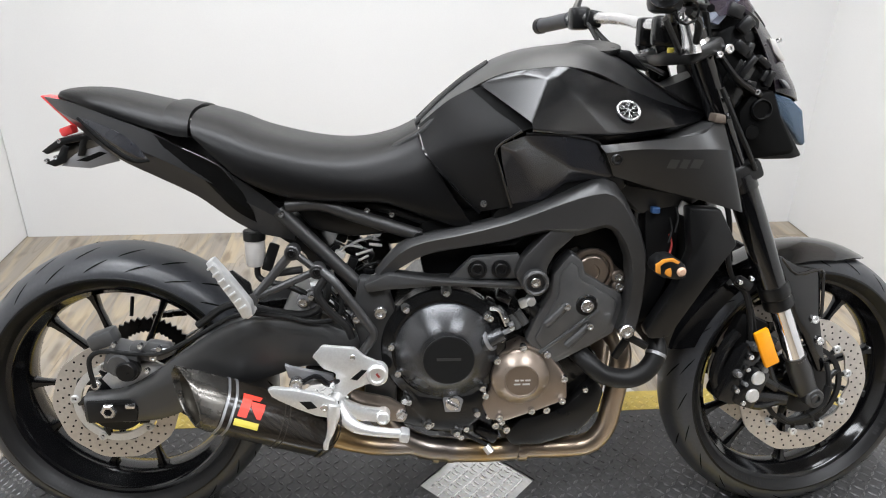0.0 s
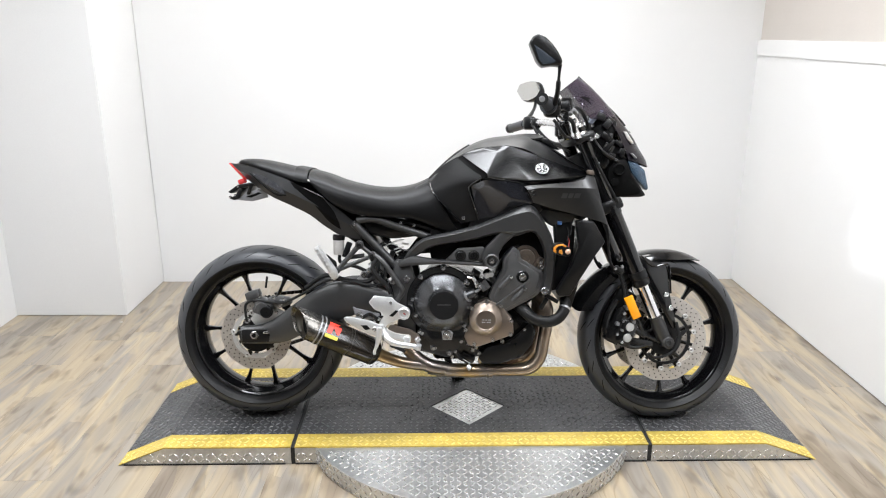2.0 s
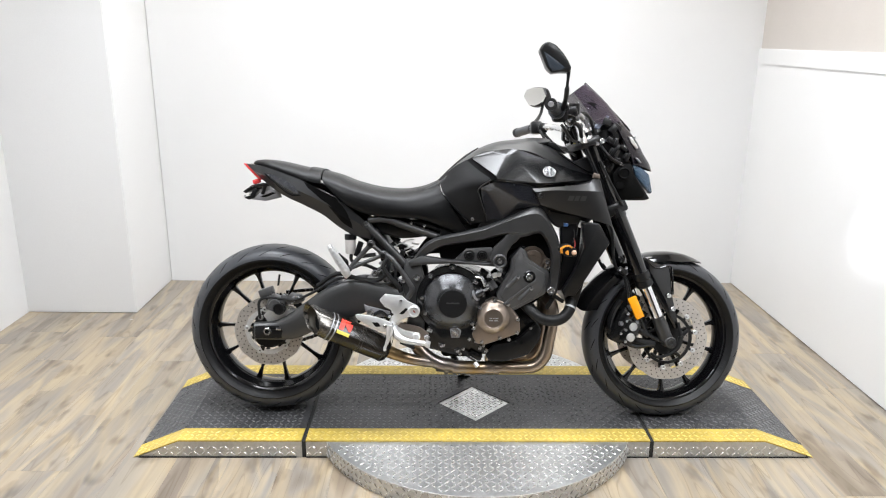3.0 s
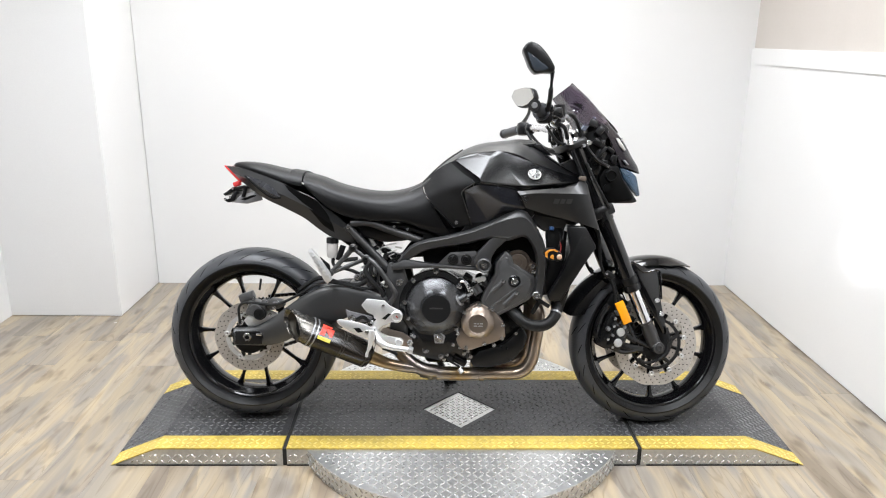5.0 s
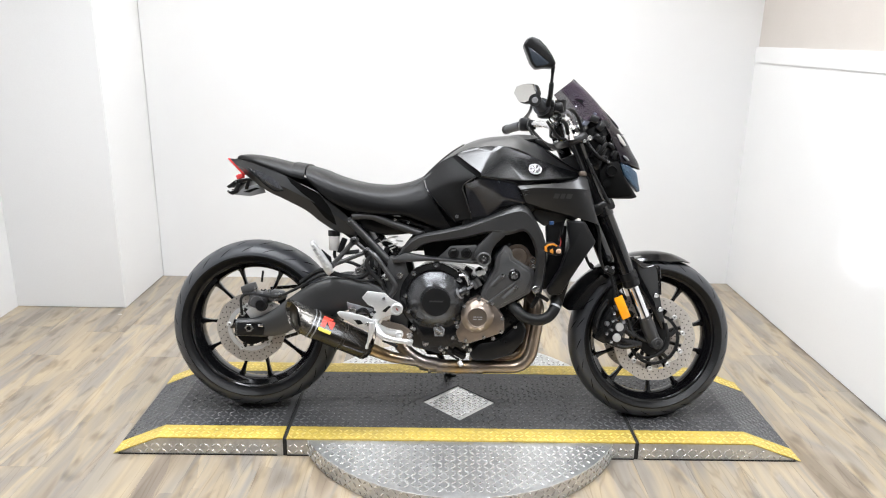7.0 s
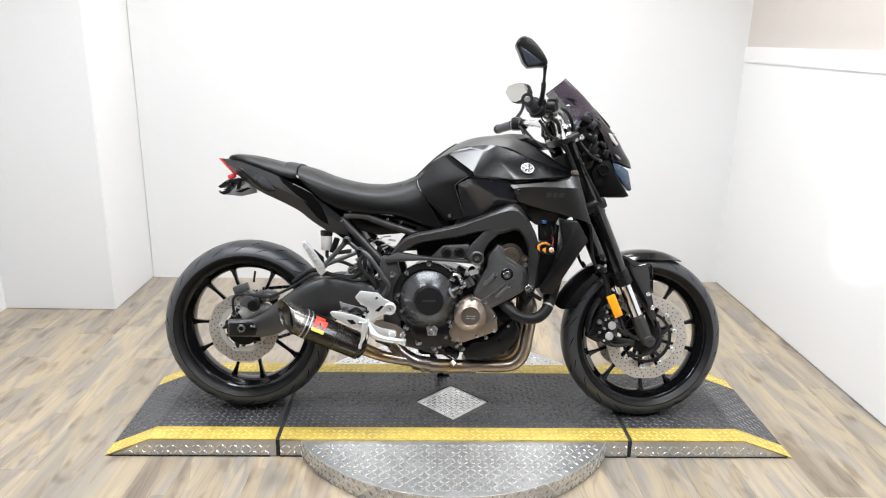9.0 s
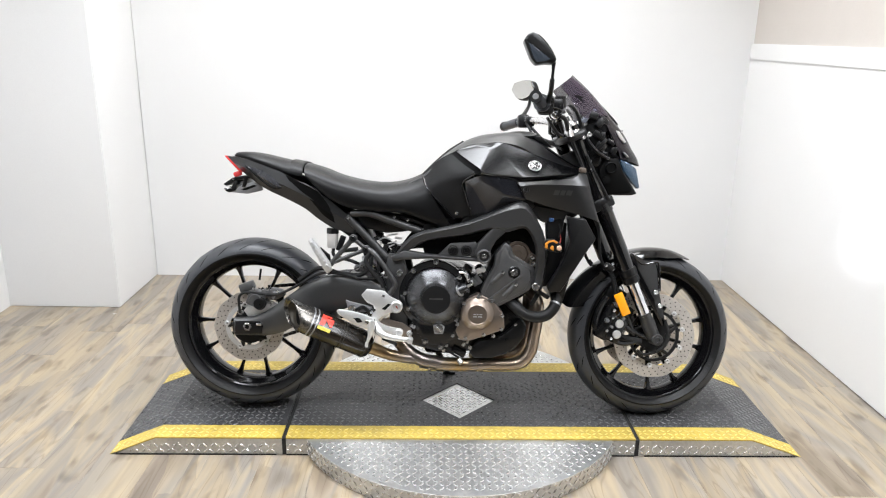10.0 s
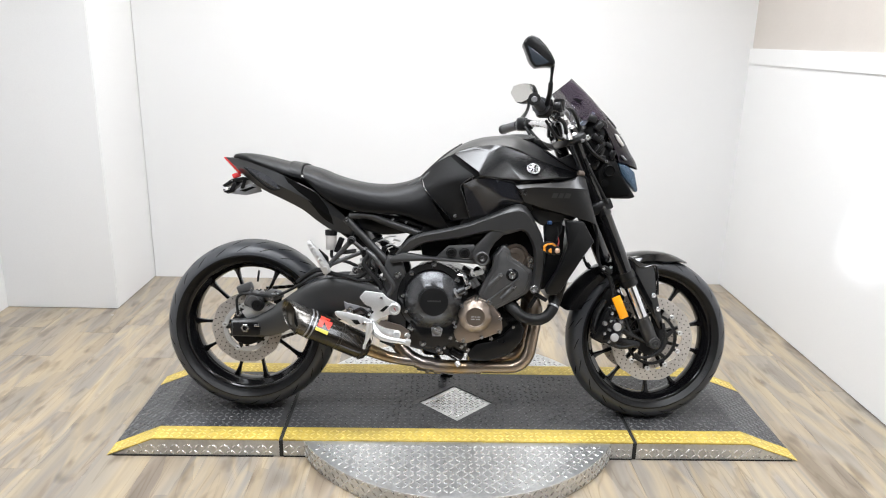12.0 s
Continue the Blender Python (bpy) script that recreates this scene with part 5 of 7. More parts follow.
cap = part("reservoir_cap", turned([(0.0001, 0.05), (0.0205, 0.05), (0.021, 0.053), (0.021, 0.067), (0.019, 0.069), (0.0001, 0.069)], 0, 0, 24), M_BLACK, res, "ribbed black cap")
part("reservoir_bracket", block(0.322, -0.105, 0.605, 0.02, 0.012, 0.055, 0.003, 20), M_BLACK, bike)
part("reservoir_hose", tube([(0.295, -0.1, 0.59), (0.30, -0.1, 0.56), (0.36, -0.11, 0.545), (0.42, -0.13, 0.52)], 0.006, 8), M_HOSE, bike)
part("brake_hose", tube([(0.43, -0.165, 0.582), (0.415, -0.17, 0.555), (0.43, -0.172, 0.525), (0.466, -0.172, 0.488), (0.475, -0.17, 0.465)], 0.0075, 10), M_HOSE, bike)
part("guard_tube", tube([(0.425, -0.16, 0.592), (0.452, -0.178, 0.572), (0.50, -0.182, 0.505), (0.515, -0.182, 0.475), (0.495, -0.18, 0.44)], 0.0088, 12), M_FRAME, bike, "bent black guard tube")
bm = bmesh.new()
for x, z, w, h in ((0.455, 0.635, 0.02, 0.016), (0.475, 0.61, 0.03, 0.02), (0.44, 0.61, 0.016, 0.03), (0.50, 0.6, 0.03, 0.014)):
    block(x, -0.07, z, w, 0.03, h, 0.003, 25, bm)
part("relay_box", bm, M_BLACK, bike)
part("shock_body", tube([(0.40, -0.02, 0.49), (0.50, -0.02, 0.56)], 0.03, 16, 1), M_ENGINE, bike)
part("shock_reservoir", tube([(0.40, -0.09, 0.535), (0.44, -0.09, 0.55)], 0.024, 16, 1), M_ALU, bike)
# black block added to fill the pale gap below the swingarm
part("linkage_arm", block(0.41, -0.11, 0.375, 0.06, 0.04, 0.035, 0.008, 30), M_ENGINE, bike)
bolt(bike, 0.385, -0.135, 0.378, 0.009, 0.008)
bolt(bike, 0.415, -0.132, 0.362, 0.006, 0.006)
linkage = part("shock_linkage", plate([(0.372, 0.53), (0.392, 0.543), (0.41, 0.552), (0.446, 0.512), (0.488, 0.492), (0.478, 0.478), (0.43, 0.488), (0.395, 0.505)], -0.12, -0.108, 0.003), M_BRACKET, bike, "scuffed dark steel shock linkage plate")
part("linkage_rod", tube([(0.405, -0.125, 0.545), (0.44, -0.128, 0.515), (0.47, -0.13, 0.485), (0.488, -0.13, 0.462)], 0.0065, 10), M_ENGINE, linkage)
part("linkage_rod", tube([(0.425, -0.122, 0.55), (0.452, -0.122, 0.52), (0.462, -0.122, 0.50)], 0.0035, 8), M_BOLT, linkage, "thin bright rod")
for x, z, r in ((0.382, 0.522, 0.009), (0.398, 0.532, 0.006), (0.437, 0.503, 0.008), (0.461, 0.494, 0.006), (0.476, 0.486, 0.0075), (0.488, 0.462, 0.006)):
    part("linkage_boss", turned([(r + 0.004, -0.11), (r + 0.004, -0.127), (r + 0.002, -0.129), (0.0001, -0.129)], x, z, 16), M_BRACKET, linkage)
    bolt(linkage, x, -0.129, z, r, 0.006)
part("cable_tag", block(0.53, -0.105, 0.585, 0.011, 0.006, 0.006, 0.001, -15), M_AMBER, bike, "small orange cable tag")
for (x0, z0), (x1, z1), r in (((0.482, 0.606), (0.514, 0.616), 0.0026), ((0.508, 0.627), (0.532, 0.624), 0.0032), ((0.487, 0.595), (0.506, 0.604), 0.0024)):
    part("wire_clip", tube([(x0, -0.1, z0), (x1, -0.1, z1)], r, 8, 1), M_RESERVOIR, bike, "pale plastic wire clip")
part("connector", block(0.452, -0.1, 0.608, 0.02, 0.014, 0.014, 0.003, 15), M_RESERVOIR, bike, "pale plastic connector")
part("connector", block(0.474, -0.1, 0.588, 0.018, 0.016, 0.03, 0.003, 20), M_BLACK, bike)
part("connector", block(0.507, -0.1, 0.575, 0.022, 0.014, 0.012, 0.003, 10), M_ENGINE, bike)
for k in range(3):
    part("wire", tube([(0.485 + 0.012 * k, -0.098, 0.575), (0.505 + 0.01 * k, -0.102, 0.586 + 0.004 * k), (0.535, -0.1, 0.592 - 0.006 * k), (0.555, -0.1, 0.6 - 0.008 * k)], 0.0022, 6), M_HOSE, bike)
for k, (x, z) in enumerate(((0.43, 0.62), (0.45, 0.615), (0.47, 0.625))):
    part("wire", tube([(x, -0.1, z), (x + 0.02, -0.11, z + 0.012), (x + 0.045, -0.1, z - 0.005 + 0.01 * k)], 0.0025, 6), M_ALU if k else M_HOSE, bike)

# rear set: heel plate, footpeg, brake pedal
bm = plate([(0.404, 0.442), (0.423, 0.464), (0.482, 0.458), (0.499, 0.441), (0.535, 0.424), (0.542, 0.408), (0.528, 0.388), (0.503, 0.385), (0.477, 0.374), (0.456, 0.357), (0.433, 0.359), (0.447, 0.39), (0.445, 0.409), (0.424, 0.417)], -0.205, -0.194, 0.003)
rearset = part("heel_plate", bm, M_ALU, bike, "cast silver aluminium rearset plate")
# dark plate on the face, painting the shade of an opening
part("plate_hole", plate([(0.472, 0.397), (0.494, 0.416), (0.504, 0.414), (0.485, 0.394)], -0.2058, -0.2, 0.0005), M_SHADE_MARK, rearset)
part("pivot_boss", turned([(0.02, -0.185), (0.02, -0.21), (0.017, -0.213), (0.0135, -0.213), (0.0125, -0.209), (0.0001, -0.209)], 0.522, 0.405, 28), M_ALU, rearset)
part("boss_mark", plate([(0.519, 0.407), (0.522, 0.411), (0.528, 0.402), (0.525, 0.4)], -0.2096, -0.2085, 0.0), M_DECAL_RED, rearset, "small red paint mark")
part("pivot_boss", turned([(0.0135, -0.185), (0.0135, -0.21), (0.011, -0.212), (0.009, -0.212), (0.008, -0.209), (0.0001, -0.209)], 0.531, 0.317, 24), M_ALU, rearset)
part("rearset_arm", plate([(0.452, 0.365), (0.47, 0.348), (0.492, 0.338), (0.531, 0.331), (0.543, 0.323), (0.543, 0.311), (0.531, 0.304), (0.491, 0.309), (0.449, 0.324), (0.443, 0.345)], -0.203, -0.19, 0.003), M_ALU, rearset)
bolt(rearset, 0.478, -0.205, 0.441, 0.0055, 0.004)
bolt(rearset, 0.566, -0.186, 0.313, 0.0115, 0.01)
bolt(rearset, 0.572, -0.178, 0.338, 0.007, 0.008)
part("link_plate", plate([(0.475, 0.363), (0.544, 0.346), (0.571, 0.327), (0.578, 0.31), (0.57, 0.294), (0.538, 0.3), (0.49, 0.325), (0.464, 0.346)], -0.186, -0.175, 0.003), M_BRONZE, rearset, "dull bronze link plate")
peg = part("footpeg", plate([(0.327, 0.397), (0.337, 0.401), (0.374, 0.396), (0.414, 0.387), (0.446, 0.374), (0.453, 0.355), (0.443, 0.337), (0.412, 0.344), (0.38, 0.358), (0.348, 0.375), (0.334, 0.384)], -0.245, -0.231, 0.003), M_ALU, bike, "silver folding footpeg")
# dark plate on the peg stands for its shaded slot
part("peg_groove", plate([(0.383, 0.374), (0.404, 0.374), (0.415, 0.361), (0.398, 0.358)], -0.2458, -0.24, 0.0005), M_SHADE_MARK, peg)
bolt(peg, 0.428, -0.245, 0.361, 0.0075, 0.004)
part("peg_pivot", tube([(0.44, -0.24, 0.355), (0.449, -0.19, 0.36)], 0.013, 14, 1), M_ALU, peg)
part("peg_feeler", tube([(0.446, -0.243, 0.366), (0.443, -0.243, 0.345), (0.438, -0.2435, 0.316), (0.431, -0.244, 0.296), (0.428, -0.244, 0.288), (0.427, -0.244, 0.277)], [0.011, 0.012, 0.0075, 0.0045, 0.0055, 0.005], 12, 3), M_ALU, peg, "silver peg feeler bolt")
part("peg_spring", tube([(0.452, -0.238, 0.37), (0.456, -0.24, 0.335), (0.452, -0.241, 0.305), (0.44, -0.242, 0.285), (0.41, -0.243, 0.27)], 0.0012, 6), M_ENGINE, peg, "thin dark spring wire")
bolt(peg, 0.377, -0.225, 0.402, 0.012, 0.012)
part("peg_bracket", plate([(0.352, 0.425), (0.363, 0.42), (0.44, 0.402), (0.442, 0.388), (0.40, 0.382), (0.358, 0.398)], -0.198, -0.188, 0.002), M_BRACKET, rearset, "dark steel peg bracket")
part("peg_linkage", tube([(0.385, -0.2, 0.39), (0.41, -0.203, 0.402), (0.432, -0.204, 0.388), (0.452, -0.2, 0.395)], 0.006, 8), M_ENGINE, rearset)
bolt(rearset, 0.44, -0.207, 0.387, 0.006, 0.006)
pedal = part("brake_pedal", tube([(0.447, -0.214, 0.352), (0.46, -0.226, 0.335), (0.478, -0.238, 0.32), (0.503, -0.24, 0.311), (0.54, -0.24, 0.305), (0.562, -0.24, 0.303)], [0.015, 0.0145, 0.012, 0.0095, 0.009, 0.009], 12), M_ALU, bike, "silver rear brake pedal")
part("pedal_tip", block(0.571, -0.244, 0.302, 0.018, 0.03, 0.019, 0.004, 12), M_ALU, pedal)
part("pedal_switch", tube([(0.475, -0.2, 0.296), (0.505, -0.2, 0.286), (0.525, -0.2, 0.275)], [0.005, 0.007, 0.005], 10, 2), M_BLACK, bike)

# tank
def columns(xs, ys, zs):
    return [(x, y, z) for x, y, z in zip(xs, ys, zs)]


def faceted(points, faces, soft=0.006):
    """A creased panel: flat facets whose shared edges are rounded."""
    bm = bmesh.new()
    verts = [bm.verts.new(p) for p in points]
    for loop in faces:
        bm.faces.new([verts[k] for k in loop])
    inner = [e for e in bm.edges if len(e.link_faces) == 2]
    bmesh.ops.bevel(bm, geom=inner, offset=soft, segments=4, profile=0.5, affect="EDGES", clamp_overlap=True)
    return bm


TX = (0.607, 0.65, 0.70, 0.75, 0.80, 0.86, 0.92, 0.98, 1.04, 1.10, 1.165)
tank_rows = [
    columns(TX, [0] * 11, (0.852, 0.896, 0.936, 0.967, 0.985, 0.994, 0.997, 0.978, 0.94, 0.90, 0.868)),
    columns(TX, [-0.05, -0.06, -0.07, -0.08, -0.085, -0.085, -0.08, -0.075, -0.065, -0.05, -0.035], (0.852, 0.894, 0.932, 0.962, 0.978, 0.984, 0.981, 0.957, 0.924, 0.892, 0.867)),
    columns(TX, [-0.085, -0.105, -0.124, -0.136, -0.14, -0.135, -0.129, -0.115, -0.098, -0.08, -0.055], (0.85, 0.888, 0.921, 0.945, 0.953, 0.957, 0.946, 0.919, 0.897, 0.88, 0.864)),
]
tank = part("fuel_tank", skin(tank_rows, 4, 3, True), M_MATTE, bike, "matte black steel fuel tank with sharp creases", 30)
SIDE = [(0.71, -0.13, 0.926), (0.75, -0.137, 0.945), (0.80, -0.141, 0.953), (0.846, -0.137, 0.957), (0.872, -0.137, 0.955), (0.981, -0.116, 0.918), (1.066, -0.091, 0.888), (1.155, -0.06, 0.867),
        (0.78, -0.147, 0.944), (0.825, -0.159, 0.938), (0.793, -0.212, 0.866), (0.846, -0.153, 0.937), (0.936, -0.178, 0.842), (0.855, -0.203, 0.846), (0.793, -0.216, 0.853), (0.977, -0.172, 0.845), (1.068, -0.146, 0.853), (1.13, -0.095, 0.858),
        (0.797, -0.19, 0.842), (0.855, -0.185, 0.834), (0.935, -0.168, 0.83), (0.977, -0.162, 0.833), (1.068, -0.13, 0.842), (1.13, -0.075, 0.85)]
SIDE_FACES = [(0, 1, 2, 8), (2, 3, 9, 8), (0, 8, 9, 10), (9, 11, 12, 13, 14, 10), (3, 4, 11, 9), (4, 5, 15, 12, 11), (5, 6, 16, 15), (6, 7, 17, 16), (14, 13, 19, 18), (13, 12, 20, 19), (12, 15, 21, 20), (15, 16, 22, 21), (16, 17, 23, 22)]
pair("tank_side", faceted(SIDE, SIDE_FACES, 0.005), M_FLANK, tank, "satin black creased tank flank", 50)
pad_rows = [
    columns((0.602, 0.653, 0.694), (-0.09, -0.117, -0.131), (0.85, 0.895, 0.919)),
    columns((0.604, 0.67, 0.737), (-0.115, -0.15, -0.176), (0.835, 0.868, 0.882)),
    columns((0.608, 0.685, 0.774), (-0.14, -0.176, -0.211), (0.815, 0.837, 0.852)),
    columns((0.62, 0.68, 0.733), (-0.155, -0.175, -0.191), (0.797, 0.81, 0.822)),
    columns((0.661, 0.705, 0.745), (-0.163, -0.177, -0.187), (0.754, 0.765, 0.78)),
    columns((0.711, 0.74, 0.766), (-0.161, -0.167, -0.17), (0.703, 0.708, 0.714)),
]
pair("tank_grip_pad", (skin(pad_rows, 5, 3, thick=0.004)), M_PAD, tank, "textured black rubber knee grip pad")
part("tank_pad", skin([[(0.597, 0.0, 0.85), (0.645, 0.0, 0.898), (0.69, 0.0, 0.936), (0.737, 0.0, 0.966)], [(0.598, -0.022, 0.849), (0.645, -0.024, 0.897), (0.69, -0.024, 0.934), (0.735, -0.02, 0.964)], [(0.60, -0.03, 0.845), (0.645, -0.033, 0.892), (0.69, -0.033, 0.929), (0.732, -0.028, 0.958)]], 4, 2, True, thick=0.006), M_PAD, tank, "black rubber pad along the tank's back")
# dark strip painting the shade between grip pad and flank
pair("pad_gap", skin([[(0.69, -0.124, 0.915), (0.735, -0.165, 0.88), (0.772, -0.196, 0.848)], [(0.716, -0.124, 0.924), (0.757, -0.163, 0.895), (0.80, -0.198, 0.858)]], 3, 1, thick=0.003), M_SHADE_MARK, tank)
KNEE = [(0.741, -0.194, 0.826), (0.782, -0.213, 0.845), (0.853, -0.2, 0.841), (0.908, -0.195, 0.831), (0.944, -0.187, 0.768), (0.901, -0.178, 0.763), (0.862, -0.172, 0.756), (0.823, -0.166, 0.724), (0.768, -0.166, 0.717), (0.748, -0.184, 0.79), (0.868, -0.196, 0.785), (0.765, -0.182, 0.815), (0.79, -0.207, 0.83)]
KNEE_FACES = [(1, 2, 10, 12), (2, 3, 4, 10), (10, 4, 5, 6), (0, 1, 12, 11), (0, 11, 9), (11, 12, 10, 6, 7), (9, 11, 7, 8)]
pair("tank_lower", faceted(KNEE, KNEE_FACES, 0.005), M_SATIN, tank, "satin dark grey lower tank panel", 40)
pair("pad_edge", tube([(0.602, -0.1, 0.846), (0.606, -0.13, 0.825), (0.617, -0.154, 0.802), (0.661, -0.167, 0.753), (0.711, -0.165, 0.701)], 0.003, 8, 4), M_GLOSS, tank, "glossy black trim bead")
pair("pad_edge", tube([(0.776, -0.214, 0.853), (0.735, -0.198, 0.823), (0.743, -0.191, 0.784), (0.767, -0.173, 0.713)], 0.0028, 8, 3), M_GLOSS, tank)
pair("tank_seam", tube([(0.783, -0.212, 0.848), (0.853, -0.199, 0.843), (0.912, -0.196, 0.831), (0.93, -0.192, 0.80), (0.946, -0.189, 0.768)], 0.0022, 8, 3), M_SHADE_MARK, tank)
part("pad_badge", turned([(0.0001, -0.1745), (0.006, -0.174), (0.006, -0.168)], 0.717, 0.719, 16), M_SILVER, tank, "small silver badge")
cap = part("fuel_cap", turned([(0.0001, 0.0), (0.05, 0.0), (0.052, 0.004), (0.05, 0.01), (0.0001, 0.012)], 0, 0, 40), M_BLACK, tank, "black fuel filler cap")
cap.matrix_local = Matrix.Translation((0.945, 0, 0.984)) @ Matrix.Rotation(radians(102), 4, "X")
part("cap_flap", plate([(0.975, 0.974), (0.984, 0.987), (1.01, 0.984), (1.026, 0.968), (1.05, 0.945), (1.03, 0.95), (1.0, 0.965)], -0.03, 0.03, 0.004), M_BLACK, tank, "black hinged cap cover")
part("tank_front_cover", skin([columns((1.02, 1.07, 1.12, 1.18), (0, 0, 0, 0), (0.958, 0.926, 0.894, 0.87)), columns((1.02, 1.07, 1.12, 1.175), (-0.05, -0.055, -0.05, -0.04), (0.946, 0.915, 0.889, 0.867))], 4, 2, True), M_BLACK, tank)
# round emblem: silver ring and crossed bars
emblem = part("emblem_ring", band([(0.0195, -0.002), (0.02, -0.0045), (0.0225, -0.0055), (0.0245, -0.0045), (0.0245, 0.0), (0.0195, 0.0)], 0, 0, 40), M_SILVER, tank, "round silver emblem with radial bars")
part("emblem_disc", turned([(0.0001, 0.0002), (0.02, 0.0002), (0.02, 0.003)], 0, 0, 32), M_BLACK, emblem)
for k in range(6):
    part("emblem_bar", plate([(-0.001, 0.0), (0.001, 0.0), (0.0012, 0.010), (0.004, 0.013), (0.0036, 0.019), (0.002, 0.019), (0.0018, 0.0145), (-0.0018, 0.0145), (-0.002, 0.019), (-0.0036, 0.019), (-0.004, 0.013), (-0.0012, 0.010)], -0.0045, 0.0, 0.0), M_SILVER, emblem).matrix_local = Matrix.Rotation(radians(60 * k), 4, "Y")
emblem.matrix_local = Matrix.Translation((0.975, -0.1505, 0.88)) @ Matrix.Rotation(radians(-41), 4, "X") @ Matrix.Rotation(radians(5), 4, "Z") @ Matrix.Scale(0.9, 4)

# air scoop beside the radiator
wing = [
    columns((0.914, 0.953, 1.034, 1.102, 1.121, 1.141), (-0.199, -0.195, -0.189, -0.182, -0.177, -0.174), (0.826, 0.829, 0.836, 0.844, 0.862, 0.861)),
    columns((0.924, 0.975, 1.045, 1.11, 1.138, 1.15), (-0.207, -0.214, -0.216, -0.208, -0.199, -0.193), (0.814, 0.821, 0.821, 0.82, 0.818, 0.818)),
    columns((0.934, 0.99, 1.065, 1.128, 1.16, 1.17), (-0.203, -0.209, -0.21, -0.204, -0.196, -0.189), (0.792, 0.786, 0.777, 0.769, 0.762, 0.76)),
    columns((0.943, 1.008, 1.092, 1.15, 1.182, 1.19), (-0.194, -0.196, -0.197, -0.193, -0.187, -0.181), (0.772, 0.752, 0.731, 0.714, 0.704, 0.702)),
]
scoop = part("air_scoop", skin(wing, 4, 1), M_GREY, bike, "dark metallic grey side air scoop", 20)
part("air_scoop", skin([[(x, -y, z) for x, y, z in row] for row in wing], 4, 1), M_GREY, bike, angle=20)
pair("scoop_inner", (plate([(0.97, 0.82), (1.12, 0.84), (1.15, 0.76), (1.17, 0.715), (0.97, 0.75)], -0.175, -0.10, 0.01)), M_CLUTTER, bike)
pair("scoop_rubber", plate([(1.12, 0.863), (1.122, 0.879), (1.141, 0.877), (1.143, 0.861)], -0.182, -0.15, 0.004), M_PEACH_RUBBER, bike, "dull brown rubber block")


def on_scoop(x, z):
    """A place on the scoop's broad face."""
    k = (0.821 - z) / 0.044
    return (x, -(0.2155 - 0.0065 * k) - 0.0012, z)


bm = bmesh.new()
for x0, x1 in ((1.03, 1.047), (1.052, 1.066), (1.071, 1.089)):
    bm.faces.new([bm.verts.new(on_scoop(x, z)) for x, z in ((x0, 0.788), (x1, 0.787), (x1 + 0.006, 0.803), (x0 + 0.006, 0.804))])
part("scoop_marking", bm, M_FRAME, scoop, "faint grey marking bars")
part("scoop_grommet", turned([(0.0001, -0.203), (0.004, -0.204), (0.0045, -0.2095), (0.008, -0.2105), (0.0105, -0.208), (0.011, -0.2)], 0.944, 0.803, 20), M_BLACK, scoop)

# seat
SX = (0.197, 0.25, 0.30, 0.35, 0.40, 0.45, 0.50, 0.55, 0.58, 0.598)
seat_rows = [
    columns(SX, [0] * 10, (0.877, 0.862, 0.843, 0.829, 0.82, 0.816, 0.818, 0.829, 0.841, 0.85)),
    columns(SX, [-0.06, -0.075, -0.08, -0.085, -0.086, -0.084, -0.08, -0.076, -0.072, -0.07], (0.876, 0.86, 0.84, 0.826, 0.816, 0.811, 0.813, 0.825, 0.838, 0.848)),
    columns((0.198, 0.25, 0.30, 0.35, 0.40, 0.45, 0.502, 0.555, 0.588, 0.606), [-0.105, -0.12, -0.132, -0.138, -0.138, -0.134, -0.128, -0.123, -0.12, -0.119], (0.866, 0.846, 0.824, 0.808, 0.797, 0.792, 0.795, 0.809, 0.824, 0.834)),
    columns((0.2, 0.252, 0.305, 0.355, 0.405, 0.46, 0.52, 0.578, 0.61, 0.63), [-0.128, -0.142, -0.152, -0.156, -0.157, -0.155, -0.153, -0.153, -0.154, -0.155], (0.85, 0.822, 0.795, 0.775, 0.763, 0.757, 0.757, 0.764, 0.773, 0.783)),
    columns((0.205, 0.25, 0.29, 0.35, 0.41, 0.47, 0.54, 0.60, 0.65, 0.705), [-0.134, -0.145, -0.15, -0.152, -0.153, -0.153, -0.153, -0.154, -0.156, -0.158], (0.833, 0.792, 0.76, 0.735, 0.725, 0.722, 0.719, 0.699, 0.682, 0.664)),
    columns((0.21, 0.255, 0.30, 0.355, 0.41, 0.47, 0.54, 0.60, 0.65, 0.70), [-0.11, -0.12, -0.125, -0.128, -0.128, -0.128, -0.127, -0.125, -0.125, -0.125], (0.828, 0.788, 0.756, 0.731, 0.72, 0.717, 0.714, 0.695, 0.678, 0.66)),
]
seat = part("rider_seat", skin(seat_rows, 4, 3, True, thick=0.006), M_SEAT, bike, "black vinyl rider seat", 50)
PX_ = (-0.06, -0.045, 0.0, 0.05, 0.10, 0.15, 0.192)
pillion = [
    columns(PX_, [0] * 7, (0.903, 0.912, 0.913, 0.906, 0.895, 0.884, 0.878)),
    columns(PX_, [-0.035, -0.05, -0.065, -0.072, -0.078, -0.082, -0.085], (0.902, 0.909, 0.909, 0.901, 0.889, 0.878, 0.872)),
    columns((-0.055, -0.035, 0.005, 0.05, 0.10, 0.15, 0.192), [-0.05, -0.07, -0.092, -0.1, -0.106, -0.112, -0.116], (0.897, 0.9, 0.895, 0.884, 0.87, 0.857, 0.85)),
    columns((-0.05, -0.03, 0.01, 0.055, 0.105, 0.15, 0.19), [-0.048, -0.068, -0.092, -0.102, -0.11, -0.117, -0.121], (0.892, 0.89, 0.881, 0.868, 0.853, 0.841, 0.833)),
]
